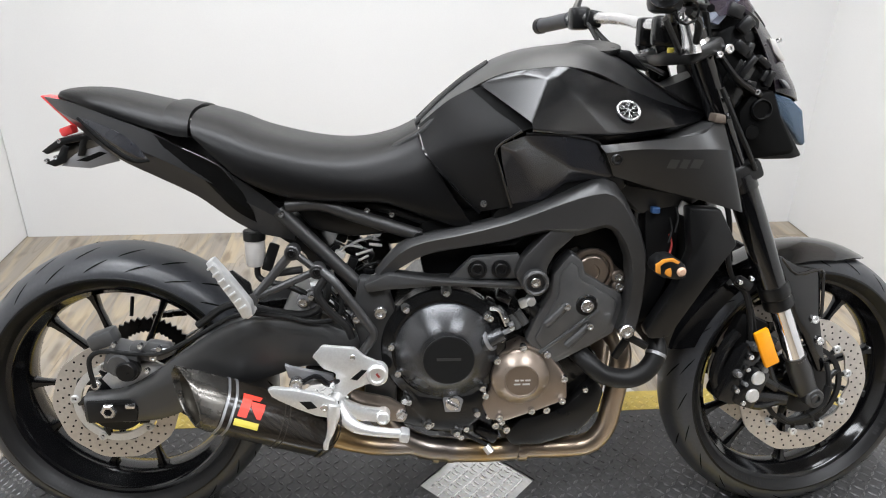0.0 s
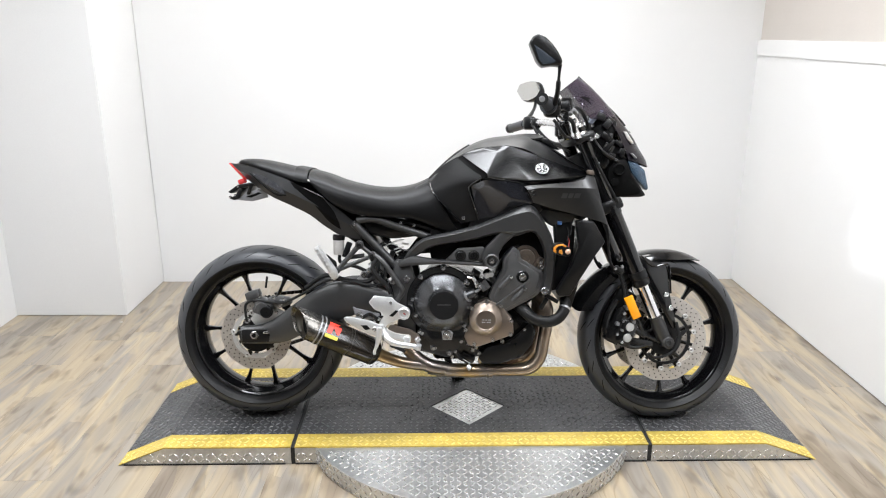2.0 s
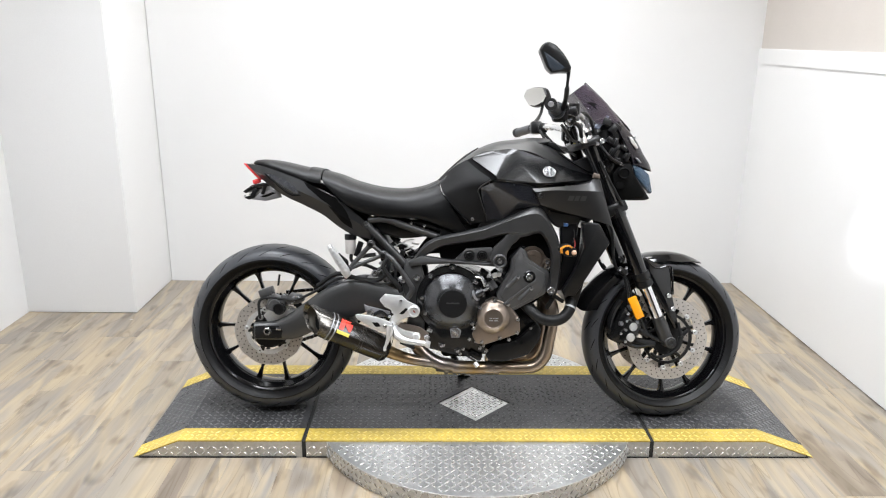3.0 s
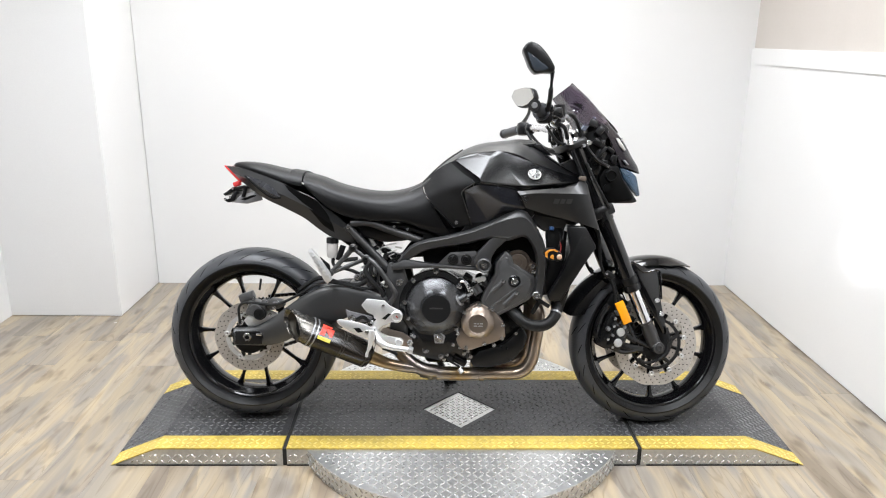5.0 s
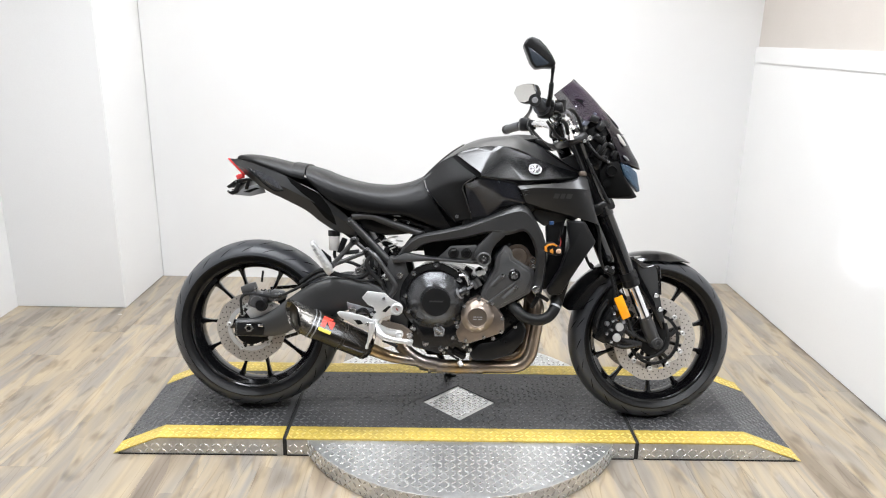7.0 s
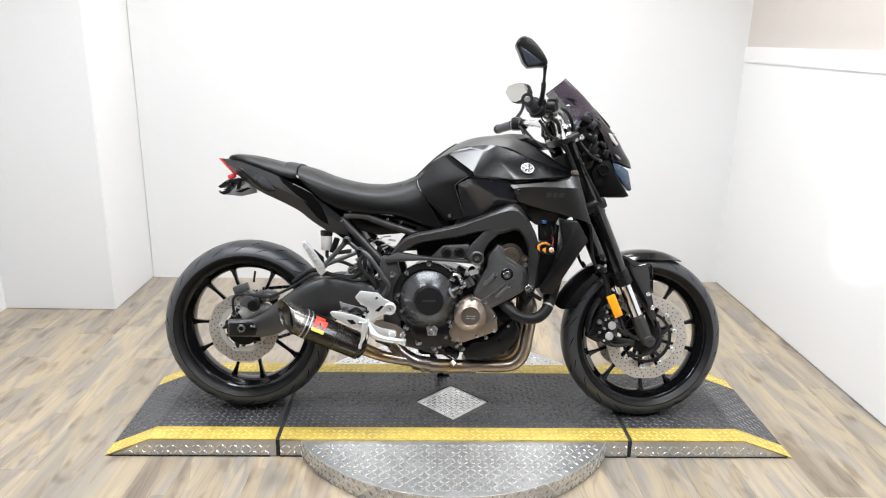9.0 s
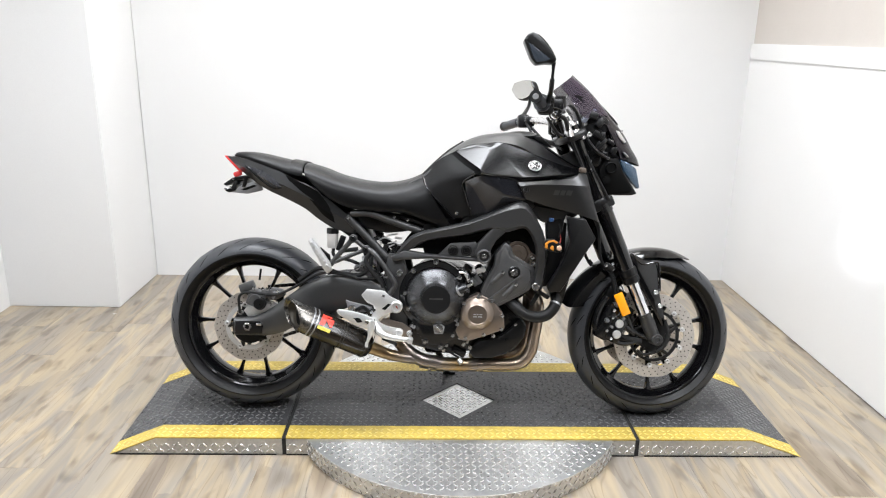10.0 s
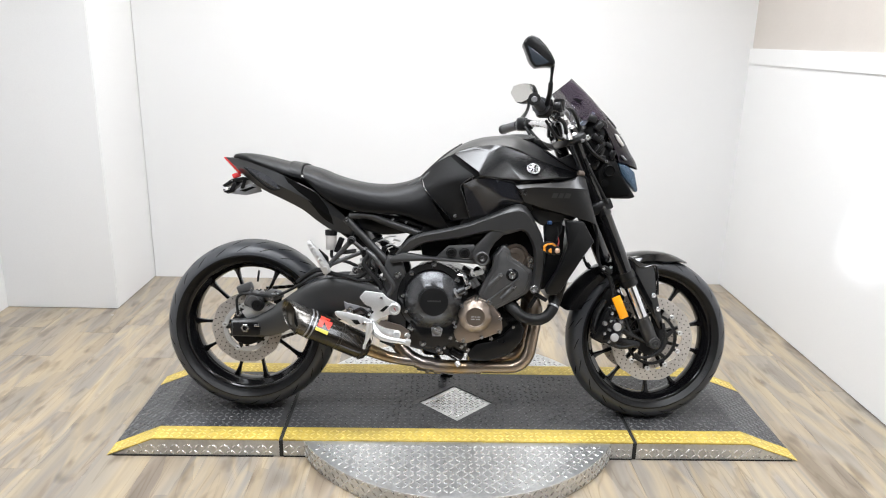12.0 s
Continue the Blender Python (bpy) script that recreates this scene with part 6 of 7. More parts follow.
part("pillion_seat", skin(pillion, 4, 3, True, thick=0.006), M_SEAT, bike, "black vinyl passenger seat", 50)
part("seat_strap", skin([columns((0.15, 0.17, 0.193), [0] * 3, (0.89, 0.8865, 0.883)), columns((0.15, 0.17, 0.193), [-0.085] * 3, (0.884, 0.879, 0.875)), columns((0.15, 0.17, 0.193), [-0.116, -0.118, -0.12], (0.86, 0.855, 0.853)), columns((0.152, 0.17, 0.193), [-0.121, -0.123, -0.125], (0.84, 0.835, 0.833))], 2, 3, True, thick=0.004), M_SEAT, bike, "black seat strap")

# tail
tail_rows = [
    columns((-0.086, -0.02, 0.057, 0.127, 0.188, 0.236, 0.27, 0.31, 0.36), (-0.03, -0.075, -0.104, -0.118, -0.127, -0.131, -0.13, -0.127, -0.12), (0.898, 0.89, 0.866, 0.842, 0.811, 0.789, 0.765, 0.735, 0.69)),
    columns((-0.058, 0.0, 0.06, 0.13, 0.19, 0.235, 0.275, 0.32, 0.37), (-0.045, -0.09, -0.113, -0.126, -0.132, -0.134, -0.132, -0.127, -0.12), (0.876, 0.856, 0.83, 0.803, 0.775, 0.752, 0.727, 0.70, 0.668)),
    columns((-0.032, 0.02, 0.07, 0.13, 0.20, 0.25, 0.30, 0.34, 0.372), (-0.035, -0.068, -0.085, -0.1, -0.107, -0.11, -0.11, -0.11, -0.11), (0.847, 0.814, 0.786, 0.761, 0.727, 0.69, 0.66, 0.65, 0.643)),
    columns((-0.032, 0.02, 0.07, 0.13, 0.20, 0.25, 0.30, 0.34, 0.372), (0,) * 9, (0.85, 0.817, 0.788, 0.763, 0.729, 0.692, 0.662, 0.652, 0.645)),
]
left_rows = [[(x, -y, z) for x, y, z in row] for row in tail_rows]
bm = skin(tail_rows, 4, 1)
skin(left_rows, 4, 1, bm=bm)
tail = part("tail_cowl", bm, M_TAIL, bike, "satin dark grey tail cowl", 25)
leaf = [columns((-0.004, 0.045, 0.095, 0.121), (-0.092, -0.113, -0.125, -0.129), (0.865, 0.853, 0.827, 0.796)), columns((-0.004, 0.05, 0.097, 0.121), (-0.097, -0.12, -0.13, -0.13), (0.862, 0.83, 0.803, 0.794))]
pair("tail_insert", skin(leaf, 4, 3, thick=0.003), M_SATIN, tail, "leaf-shaped grey tail side insert")
# near-black tube stands in for the shaded line under the insert
pair("insert_gap", tube([(-0.006, -0.095, 0.864), (0.03, -0.117, 0.838), (0.065, -0.127, 0.811), (0.097, -0.132, 0.793), (0.124, -0.13, 0.792)], [0.0022, 0.004, 0.0045, 0.0045, 0.002], 8, 4), M_SHADE_MARK, tail)
ridge = [columns((0.135, 0.18, 0.225, 0.252, 0.27, 0.285), (-0.126, -0.134, -0.139, -0.14, -0.139, -0.136), (0.838, 0.817, 0.797, 0.78, 0.757, 0.735)), columns((0.165, 0.20, 0.235, 0.26, 0.285, 0.30), (-0.131, -0.136, -0.138, -0.138, -0.136, -0.132), (0.795, 0.772, 0.747, 0.727, 0.71, 0.70)), columns((0.20, 0.22, 0.245, 0.265, 0.285, 0.305), (-0.112, -0.114, -0.115, -0.116, -0.117, -0.117), (0.735, 0.721, 0.704, 0.689, 0.678, 0.668))]
pair("tail_side_panel", skin(ridge, 4, 1), M_CLUTTER, tail, "black raised tail side panel", 25)
# paler tube painting the highlight along the panel's edge
pair("panel_lip", tube([(0.185, -0.136, 0.815), (0.225, -0.1405, 0.797), (0.252, -0.1415, 0.781), (0.268, -0.14, 0.76)], 0.0014, 6, 4), M_TAIL, tail)
part("tail_light", plate([(-0.103, 0.899), (-0.05, 0.892), (-0.03, 0.86), (-0.032, 0.84), (-0.048, 0.841), (-0.078, 0.872)], -0.022, 0.022, 0.004), M_TAILLIGHT, bike, "glowing red tail light")
holder = part("plate_bracket", plate([(-0.066, 0.771), (-0.013, 0.766), (0.042, 0.78), (0.033, 0.806), (0.008, 0.808), (-0.03, 0.798), (-0.045, 0.788)], -0.05, -0.046, 0.001), M_BRACKET, bike, "dark metal number plate bracket")
# dark plate on the bracket, a slot's shade given as colour
part("bracket_slot", plate([(-0.037, 0.781), (0.008, 0.798), (0.022, 0.795), (-0.016, 0.779)], -0.0508, -0.049, 0.0003), M_SHADE_MARK, holder)
for outline in ([(-0.096, 0.799), (-0.062, 0.823), (-0.02, 0.831), (0.02, 0.82), (-0.02, 0.819), (-0.055, 0.811), (-0.086, 0.793)], [(-0.092, 0.777), (-0.07, 0.787), (-0.056, 0.812), (-0.044, 0.808), (-0.054, 0.778), (-0.075, 0.77)], [(-0.032, 0.79), (-0.02, 0.83), (-0.006, 0.828), (-0.02, 0.79)]):
    part("bracket_blade", plate(outline, -0.056, 0.05, 0.002), M_BLACK, holder, "black bracket blade")
part("plate_light", block(-0.052, -0.03, 0.835, 0.024, 0.03, 0.016, 0.004, -20), M_TAILLIGHT, holder, "small red rear lamp")
for x, z in ((-0.088, 0.782), (-0.07, 0.788), (-0.06, 0.818)):
    bolt(holder, x, -0.056, z, 0.004, 0.004)

# radiator, its shroud and hoses
bm = block(1.10, 0, 0.555, 0.032, 0.33, 0.28, 0.006, 15)
part("radiator", bm, M_BLACK, bike, "black radiator")
pair("radiator_shroud", (plate([(1.082, 0.715), (1.142, 0.712), (1.18, 0.645), (1.15, 0.60), (1.068, 0.465), (1.03, 0.463), (1.022, 0.48), (1.075, 0.57), (1.095, 0.63)], -0.2, -0.165, 0.006)), M_BLACK, bike, "black plastic radiator side cover")
part("radiator_hose", tube([(0.90, -0.13, 0.425), (0.925, -0.165, 0.405), (0.955, -0.178, 0.383), (1.0, -0.18, 0.375), (1.035, -0.178, 0.388), (1.058, -0.17, 0.42), (1.06, -0.15, 0.445)], 0.019, 16), M_HOSE, bike, "thick black coolant hose")
part("hose_clip", tube([(1.055, -0.172, 0.417), (1.0575, -0.169, 0.422)], 0.0202, 16, 1), M_PLATE, bike)
part("radiator_bracket", block(1.01, -0.185, 0.455, 0.05, 0.012, 0.014, 0.003, 30), M_BLACK, bike)
part("radiator_bracket", block(0.99, -0.17, 0.44, 0.014, 0.012, 0.06, 0.003, 30), M_BLACK, bike)
turn = part("turn_signal", tube([(1.035, -0.19, 0.622), (1.03, -0.25, 0.624)], 0.007, 10, 1), M_BLACK, bike, "small front turn signal")
part("turn_housing", plate([(0.996, 0.624), (0.998, 0.638), (1.01, 0.648), (1.03, 0.649), (1.052, 0.634), (1.056, 0.61), (1.04, 0.607), (1.014, 0.611)], -0.285, -0.245, 0.005), M_BLACK, turn)
part("turn_lens", plate([(1, 0.622), (0.999, 0.636), (1.011, 0.645), (1.028, 0.647), (1.041, 0.64), (1.037, 0.636), (1.026, 0.641), (1.014, 0.639), (1.007, 0.633), (1.009, 0.618)], -0.2868, -0.275, 0.001), M_TURN, turn, "amber crescent turn signal lens")
part("turn_lens_core", plate([(1.0149, 0.6204), (1.0178, 0.6269), (1.0257, 0.6305), (1.0279, 0.6225), (1.0279, 0.6125), (1.0207, 0.6153)], -0.2868, -0.275, 0.002), M_TURN, turn)
part("turn_lens_front", turned([(0.0001, -0.29), (0.005, -0.2895), (0.0085, -0.285), (0.0085, -0.26)], 1.045, 0.622, 20), M_PEACH, turn, "pale amber round lens")
for k, (x, z) in enumerate(((1.062, 0.66), (1.06, 0.69), (1.07, 0.71))):
    part("wire", tube([(x, -0.17, z), (x + 0.004, -0.175, z - 0.02), (x - 0.002, -0.18, z - 0.045)], 0.0022, 6), M_HOSE if k else M_DECAL_RED, bike)
part("blue_connector", block(1.035, -0.16, 0.703, 0.015, 0.015, 0.012, 0.002, 0), M_BLUE, bike)
# black filler added where the wall showed between downtube and shroud
part("radiator_duct", plate([(1.02, 0.70), (1.09, 0.715), (1.085, 0.6), (1.045, 0.48), (1.0, 0.47), (1.03, 0.58)], -0.15, -0.1, 0.004), M_BLACK, bike)
part("white_tag", block(1.088, -0.16, 0.705, 0.018, 0.01, 0.025, 0.002, 20), M_WHITE, bike)

# front fork
fork_top, fork_low = Vector((1.09, 0, 1.012)), Vector((1.404, 0, 0.29))
STEERED = set(bike.children)


def on_fork(t, y, ahead=0.0):
    way = (fork_low - fork_top).normalized()
    across = Vector((-way.z, 0, way.x))
    p = fork_top + (fork_low - fork_top) * t + across * ahead
    return (p.x, y, p.z)


for side in (-1, 1):
    y = 0.096 * side
    leg = part("fork_leg", tube([on_fork(0.0, y), on_fork(0.37, y), on_fork(0.39, y), on_fork(0.675, y)], [0.0255, 0.0208, 0.0285, 0.0275], 24, 1), M_GLOSS, bike, "upside-down front fork leg with black tube")
    part("fork_collar", tube([on_fork(0.668, y), on_fork(0.675, y), on_fork(0.7, y), on_fork(0.705, y), on_fork(0.715, y), on_fork(0.732, y), on_fork(0.738, y)], [0.029, 0.0305, 0.0305, 0.028, 0.03, 0.03, 0.024], 24, 1), M_BLACK, leg, "ribbed black fork seal collar")
    part("fork_slider", tube([on_fork(0.72, y), on_fork(0.895, y)], 0.0208, 24, 1), M_CHROME, leg, "polished chrome fork slider")
    part("fork_cap", tube([on_fork(-0.045, y), on_fork(-0.02, y), on_fork(-0.012, y), on_fork(0.015, y), on_fork(0.03, y)], [0.013, 0.014, 0.022, 0.024, 0.028], 20, 1), M_BOLT, leg, "silver fork cap")
    part("fork_foot", tube([on_fork(0.885, y), on_fork(0.895, y), on_fork(0.93, y), on_fork(0.985, y), on_fork(1.02, y, 0.006), on_fork(1.035, y, 0.006)], [0.0235, 0.0208, 0.0245, 0.023, 0.02, 0.012], 20, 1), M_FRAME, leg, "black cast fork foot")
    part("axle_boss", turned([(0.0001, y - 0.024), (0.007, y - 0.024), (0.0075, y - 0.028), (0.0105, y - 0.028), (0.0115, y - 0.025), (0.018, y - 0.0245), (0.021, y - 0.021), (0.021, y + 0.02)], FW[0] - 0.01, FW[1] - 0.005, 24), M_FRAME, leg, "axle end with a hollow bolt")
    part("fork_sensor_ring", tube([on_fork(0.36, y), on_fork(0.4, y)], 0.031, 24, 1), M_ENGINE, leg)
bm = bmesh.new()
way_turn = -math.degrees(math.atan2(fork_low.z - fork_top.z, fork_low.x - fork_top.x)) - 90
c = on_fork(0.045, 0)
block(c[0], 0, c[2], 0.075, 0.26, 0.028, 0.01, way_turn, bm)
part("top_clamp", bm, M_GREY, bike, "dark grey top fork clamp")
c = on_fork(0.36, 0)
part("lower_clamp", block(c[0], 0, c[2], 0.08, 0.25, 0.04, 0.01, way_turn), M_BLACK, bike)
for t, a, r in ((0.062, 0.036, 0.009), (0.064, 0.016, 0.0065)):
    p = on_fork(t, -0.132, a)
    bolt(bike, p[0], p[1], p[2], r, 0.006)
# front fender, wider of the tyre towards its back
fender = []
for y, dr, a0, a1, grow in ((0.0, 0.02, 62, 161, 0.036), (-0.035, 0.016, 64, 161.5, 0.034), (-0.058, 0.003, 72, 162, 0.03), (-0.07, -0.012, 82, 158, 0.004)):
    row = []
    for a in np.linspace(a0, a1, 15):
        r = 0.291 + dr + grow * max(0.0, (a - 100) / 62) ** 1.5 - 0.006 * max(0.0, (78 - a) / 16)
        row.append((FW[0] + r * math.cos(radians(a)), y, FW[1] + r * math.sin(radians(a))))
    fender.append(row)
fend = part("front_fender", skin(fender, 2, 2, True, thick=0.004), M_GLOSS, bike, "gloss black front fender", 50)
pair("fender_bracket", (plate([(1.291, 0.58), (1.322, 0.584), (1.365, 0.56), (1.41, 0.553), (1.42, 0.523), (1.426, 0.449), (1.45, 0.348), (1.455, 0.325), (1.436, 0.326), (1.396, 0.402), (1.35, 0.472), (1.307, 0.552)], -0.086, -0.072, 0.006)), M_GLOSS, fend, "gloss black fender stay")
pair("stay_ridge", tube([(1.325, -0.084, 0.578), (1.36, -0.088, 0.545), (1.412, -0.088, 0.552), (1.421, -0.088, 0.523), (1.427, -0.086, 0.45)], 0.0035, 8, 3), M_GLOSS, fend)
for x, z in ((1.411, 0.446), (1.428, 0.398)):
    bolt(fend, x, -0.087, z, 0.009, 0.006)
# front brake calipers, hoses, reflectors
for side in (-1, 1):
    y = 0.088 * side
    bm = block(1.238, y, 0.345, 0.05, 0.06, 0.13, 0.012, 25)
    block(1.261, y + 0.012 * side, 0.32, 0.055, 0.05, 0.09, 0.012, 25, bm)
    cal = part("front_caliper", bm, M_ENGINE, bike, "black radial front brake caliper")
    part("caliper_foot", block(1.306, y, 0.283, 0.12, 0.02, 0.026, 0.006, 10), M_ENGINE, cal)
    part("caliper_foot", block(1.31, y, 0.32, 0.07, 0.022, 0.02, 0.006, 35), M_ENGINE, cal)
    part("caliper_shoulder", block(1.262, y * 0.92, 0.425, 0.075, 0.03, 0.075, 0.012, 25), M_CLUTTER, cal)
    part("caliper_shoulder", block(1.3, y * 0.9, 0.37, 0.06, 0.03, 0.06, 0.012, 25), M_CLUTTER, cal)
    part("bridge_pipe", tube([(1.208, y, 0.30), (1.198, y, 0.34), (1.211, y, 0.39), (1.238, y, 0.43)], 0.012, 10, 4), M_ENGINE, cal)
    part("bridge_pipe", tube([(1.276, y, 0.42), (1.311, y, 0.36), (1.336, y, 0.31), (1.39, y, 0.283)], 0.009, 10, 4), M_ENGINE, cal)
    part("bridge_pipe", tube([(1.246, y + 0.02 * side, 0.285), (1.296, y + 0.01 * side, 0.266), (1.36, y, 0.274)], 0.008, 8, 4), M_ENGINE, cal)
    for x, z in ((1.2705, 0.341), (1.2615, 0.304)):
        part("caliper_piston_cap", turned([(0.0001, y + side * 0.041), (0.0125, y + side * 0.041), (0.015, y + side * 0.037), (0.0155, y + side * 0.02), (0.0155, y)], x, z, 24), M_ALU, cal, "round silver caliper cap")
    for k, (x, z, r) in enumerate(((1.25, 0.388, 0.006), (1.228, 0.352, 0.006), (1.226, 0.318, 0.0055), (1.262, 0.405, 0.006), (1.246, 0.362, 0.005), (1.244, 0.33, 0.0045), (1.242, 0.29, 0.0055), (1.284, 0.358, 0.006))):
        part("caliper_lug", turned([(r + 0.003, y), (r + 0.003, y + side * (0.032 - 0.002 * (k % 3))), (r + 0.002, y + side * 0.034), (0.0001, y + side * 0.034)], x, z, 14), M_COVER if k % 2 else M_ENGINE, cal)
        bolt(cal, x, y + 0.036 * side, z, r, 0.005, M_PLATE if k % 2 else M_BOLT)
    part("brake_hose", tube([(1.155, y * 0.6, 0.78), (1.195, y, 0.68), (1.205, y, 0.58), (1.222, y, 0.537), (1.243, y * 1.08, 0.512), (1.257, y * 1.1, 0.465), (1.262, y * 1.15, 0.415), (1.272, y * 1.2, 0.36)], 0.0055, 8), M_HOSE, bike, "black rubber brake hose")
    part("brake_hose", tube([(1.225, y, 0.545), (1.252, y * 1.02, 0.51), (1.268, y * 1.05, 0.46), (1.285, y * 1.05, 0.40), (1.31, y * 1.05, 0.34)], 0.004, 8), M_HOSE, bike)
    part("fork_reflector", plate([(1.243, 0.441), (1.271, 0.453), (1.304, 0.38), (1.276, 0.368)], y * 1.55 - 0.005, y * 1.55 + 0.005, 0.002), M_AMBER, bike, "rectangular amber reflector")
    part("reflector_bracket", block(1.287, y * 1.3, 0.415, 0.035, 0.02, 0.03, 0.004, 25), M_BLACK, bike)
part("abs_wire", tube([(1.448, -0.09, 0.35), (1.452, -0.098, 0.318), (1.453, -0.098, 0.279), (1.425, -0.098, 0.243), (1.374, -0.098, 0.228), (1.346, -0.098, 0.243)], 0.0055, 8), M_HOSE, bike, "black sensor wire")
part("wire_sheath", tube([(1.455, -0.098, 0.30), (1.444, -0.099, 0.262), (1.415, -0.099, 0.238)], 0.0085, 10), M_HOSE, bike)
part("hose_guide", block(1.236, -0.1, 0.535, 0.034, 0.016, 0.02, 0.004, 30), M_BLACK, bike)
for x, z in ((1.222, 0.54), (1.246, 0.546)):
    bolt(bike, x, -0.108, z, 0.005, 0.004)
# the bar stands a little to the left, and the fork and wheel with it
HEAD = Vector((1.155, 0, 0.83))
STEER = Matrix.Translation(HEAD) @ Matrix.Rotation(radians(7), 4, Vector((-0.41, 0, 0.912))) @ Matrix.Translation(-HEAD)
for ob in [front] + [ob for ob in bike.children if ob not in STEERED]:
    ob.matrix_basis = STEER @ ob.matrix_basis

# headlight, its bracket and the screen
lamp = pair("headlight", (plate([(1.198, 0.875), (1.208, 0.81), (1.232, 0.785), (1.306, 0.794), (1.318, 0.804), (1.282, 0.866), (1.262, 0.916), (1.22, 0.91)], -0.105, -0.02, 0.012)), M_CLUTTER, bike, "black twin headlight unit")
pair("headlight_lens", (plate([(1.271, 0.908), (1.305, 0.898), (1.33, 0.877), (1.344, 0.814), (1.336, 0.808), (1.308, 0.843), (1.286, 0.867)], -0.088, -0.03, 0.006)), M_LENS, lamp, "clear bluish headlight lens")
part("headlight_bowl", turned([(0.02, -0.1), (0.02, -0.112), (0.0175, -0.114), (0.015, -0.11), (0.0001, -0.11)], 1.238, 0.88, 24), M_CLUTTER, lamp)
part("headlight_bowl", turned([(0.013, -0.1), (0.013, -0.111), (0.0001, -0.112)], 1.225, 0.838, 24), M_CLUTTER, lamp)
pair("headlight_chin", (plate([(1.272, 0.868), (1.286, 0.864), (1.332, 0.793), (1.314, 0.787), (1.257, 0.786), (1.236, 0.79), (1.24, 0.805), (1.262, 0.83)], -0.102, -0.05, 0.004)), M_BLACK, lamp)
bolt(lamp, 1.226, -0.108, 0.912, 0.006, 0.005)
for x, z, w, h, a in ((1.205, 0.955, 0.012, 0.05, 35), (1.235, 0.965, 0.03, 0.012, 40), (1.215, 0.925, 0.02, 0.014, 10), (1.25, 0.935, 0.012, 0.03, 20), (1.19, 0.99, 0.03, 0.02, 35)):
    part("bracket_piece", block(x, -0.098, z, w, 0.02, h, 0.003, a), M_BLACK, lamp)
pair("light_bracket", (plate([(1.16, 0.985), (1.20, 1.0), (1.24, 0.95), (1.26, 0.925), (1.25, 0.89), (1.21, 0.90), (1.18, 0.93)], -0.094, -0.05, 0.006)), M_CLUTTER, bike)
pair("light_bracket", (tube([(1.15, -0.1, 0.98), (1.185, -0.112, 0.935), (1.235, -0.105, 0.905)], 0.006, 8)), M_BLACK, bike)
part("bracket_mass", plate([(1.15, 1.02), (1.185, 1.035), (1.22, 0.99), (1.255, 0.94), (1.265, 0.90), (1.235, 0.87), (1.205, 0.80), (1.215, 0.77), (1.195, 0.775), (1.165, 0.86), (1.14, 0.95)], -0.086, 0.086, 0.012), M_CLUTTER, bike)
pair("instrument_panel", (plate([(1.15, 1.06), (1.18, 1.08), (1.235, 1.04), (1.23, 1.0), (1.17, 0.985)], -0.08, -0.0, 0.01)), M_BLACK, bike, "black instrument panel")
pair("wiring_box", (block(1.195, -0.06, 0.93, 0.06, 0.07, 0.10, 0.015, 25)), M_ENGINE, bike)
for x, y, z in ((1.165, -0.115, 0.90), (1.175, -0.118, 0.87)):
    bolt(bike, x, y, z, 0.006, 0.006)
part("cable", tube([(1.15, -0.13, 0.92), (1.18, -0.135, 0.86), (1.215, -0.13, 0.80), (1.235, -0.12, 0.77)], 0.005, 8), M_HOSE, bike)
screen_rows = [
    [(1.112, 0.0, 1.194), (1.15, 0.0, 1.163), (1.188, 0.0, 1.128), (1.222, 0.0, 1.09), (1.245, 0.0, 1.063)],
    [(1.105, -0.045, 1.188), (1.142, -0.05, 1.157), (1.178, -0.055, 1.121), (1.208, -0.06, 1.083), (1.228, -0.06, 1.056)],
    [(1.085, -0.08, 1.172), (1.118, -0.085, 1.14), (1.15, -0.09, 1.104), (1.174, -0.092, 1.073), (1.188, -0.09, 1.052)],
    [(1.06, -0.095, 1.152), (1.083, -0.1, 1.122), (1.108, -0.105, 1.09), (1.128, -0.106, 1.062), (1.144, -0.105, 1.045)],
]
screen = part("windscreen", skin(screen_rows, 5, 3, True, thick=0.003), M_SMOKE, bike, "smoked violet-tinted fly screen", 60)
part("screen_mark", plate([(1.10, 1.118), (1.118, 1.108), (1.14, 1.092), (1.128, 1.108), (1.138, 1.112), (1.116, 1.12)], -0.112, -0.1105, 0.0), M_SHADE_MARK, screen)
nose_rows = [
    [(1.245, 0.0, 1.064), (1.278, 0.0, 1.027), (1.307, 0.0, 0.989), (1.331, 0.0, 0.947), (1.352, 0.0, 0.914), (1.361, 0.0, 0.887)],
    [(1.225, -0.055, 1.052), (1.247, -0.055, 1.025), (1.27, -0.057, 0.992), (1.291, -0.057, 0.956), (1.311, -0.055, 0.925), (1.325, -0.052, 0.9)],
    [(1.195, -0.082, 1.055), (1.212, -0.085, 1.037), (1.234, -0.087, 1.002), (1.253, -0.087, 0.965), (1.266, -0.085, 0.937), (1.275, -0.082, 0.911)],
]
nose = part("nose_cover", skin(nose_rows, 4, 3, True, thick=0.003), M_SMOKE_LOW, bike, "dark smoked cover over the headlight")
pair("position_lens", plate([(1.26, 1.008), (1.272, 1.005), (1.297, 0.968), (1.29, 0.964), (1.272, 0.982)], -0.064, -0.05, 0.003), M_RESERVOIR, nose, "pale clear position light strip")
# pale sliver in place of a reflected glint on the nose cover
pair("nose_glint", plate([(1.281, 0.934), (1.291, 0.932), (1.304, 0.917), (1.297, 0.916)], -0.084, -0.06, 0.002), M_BRACKET, nose)
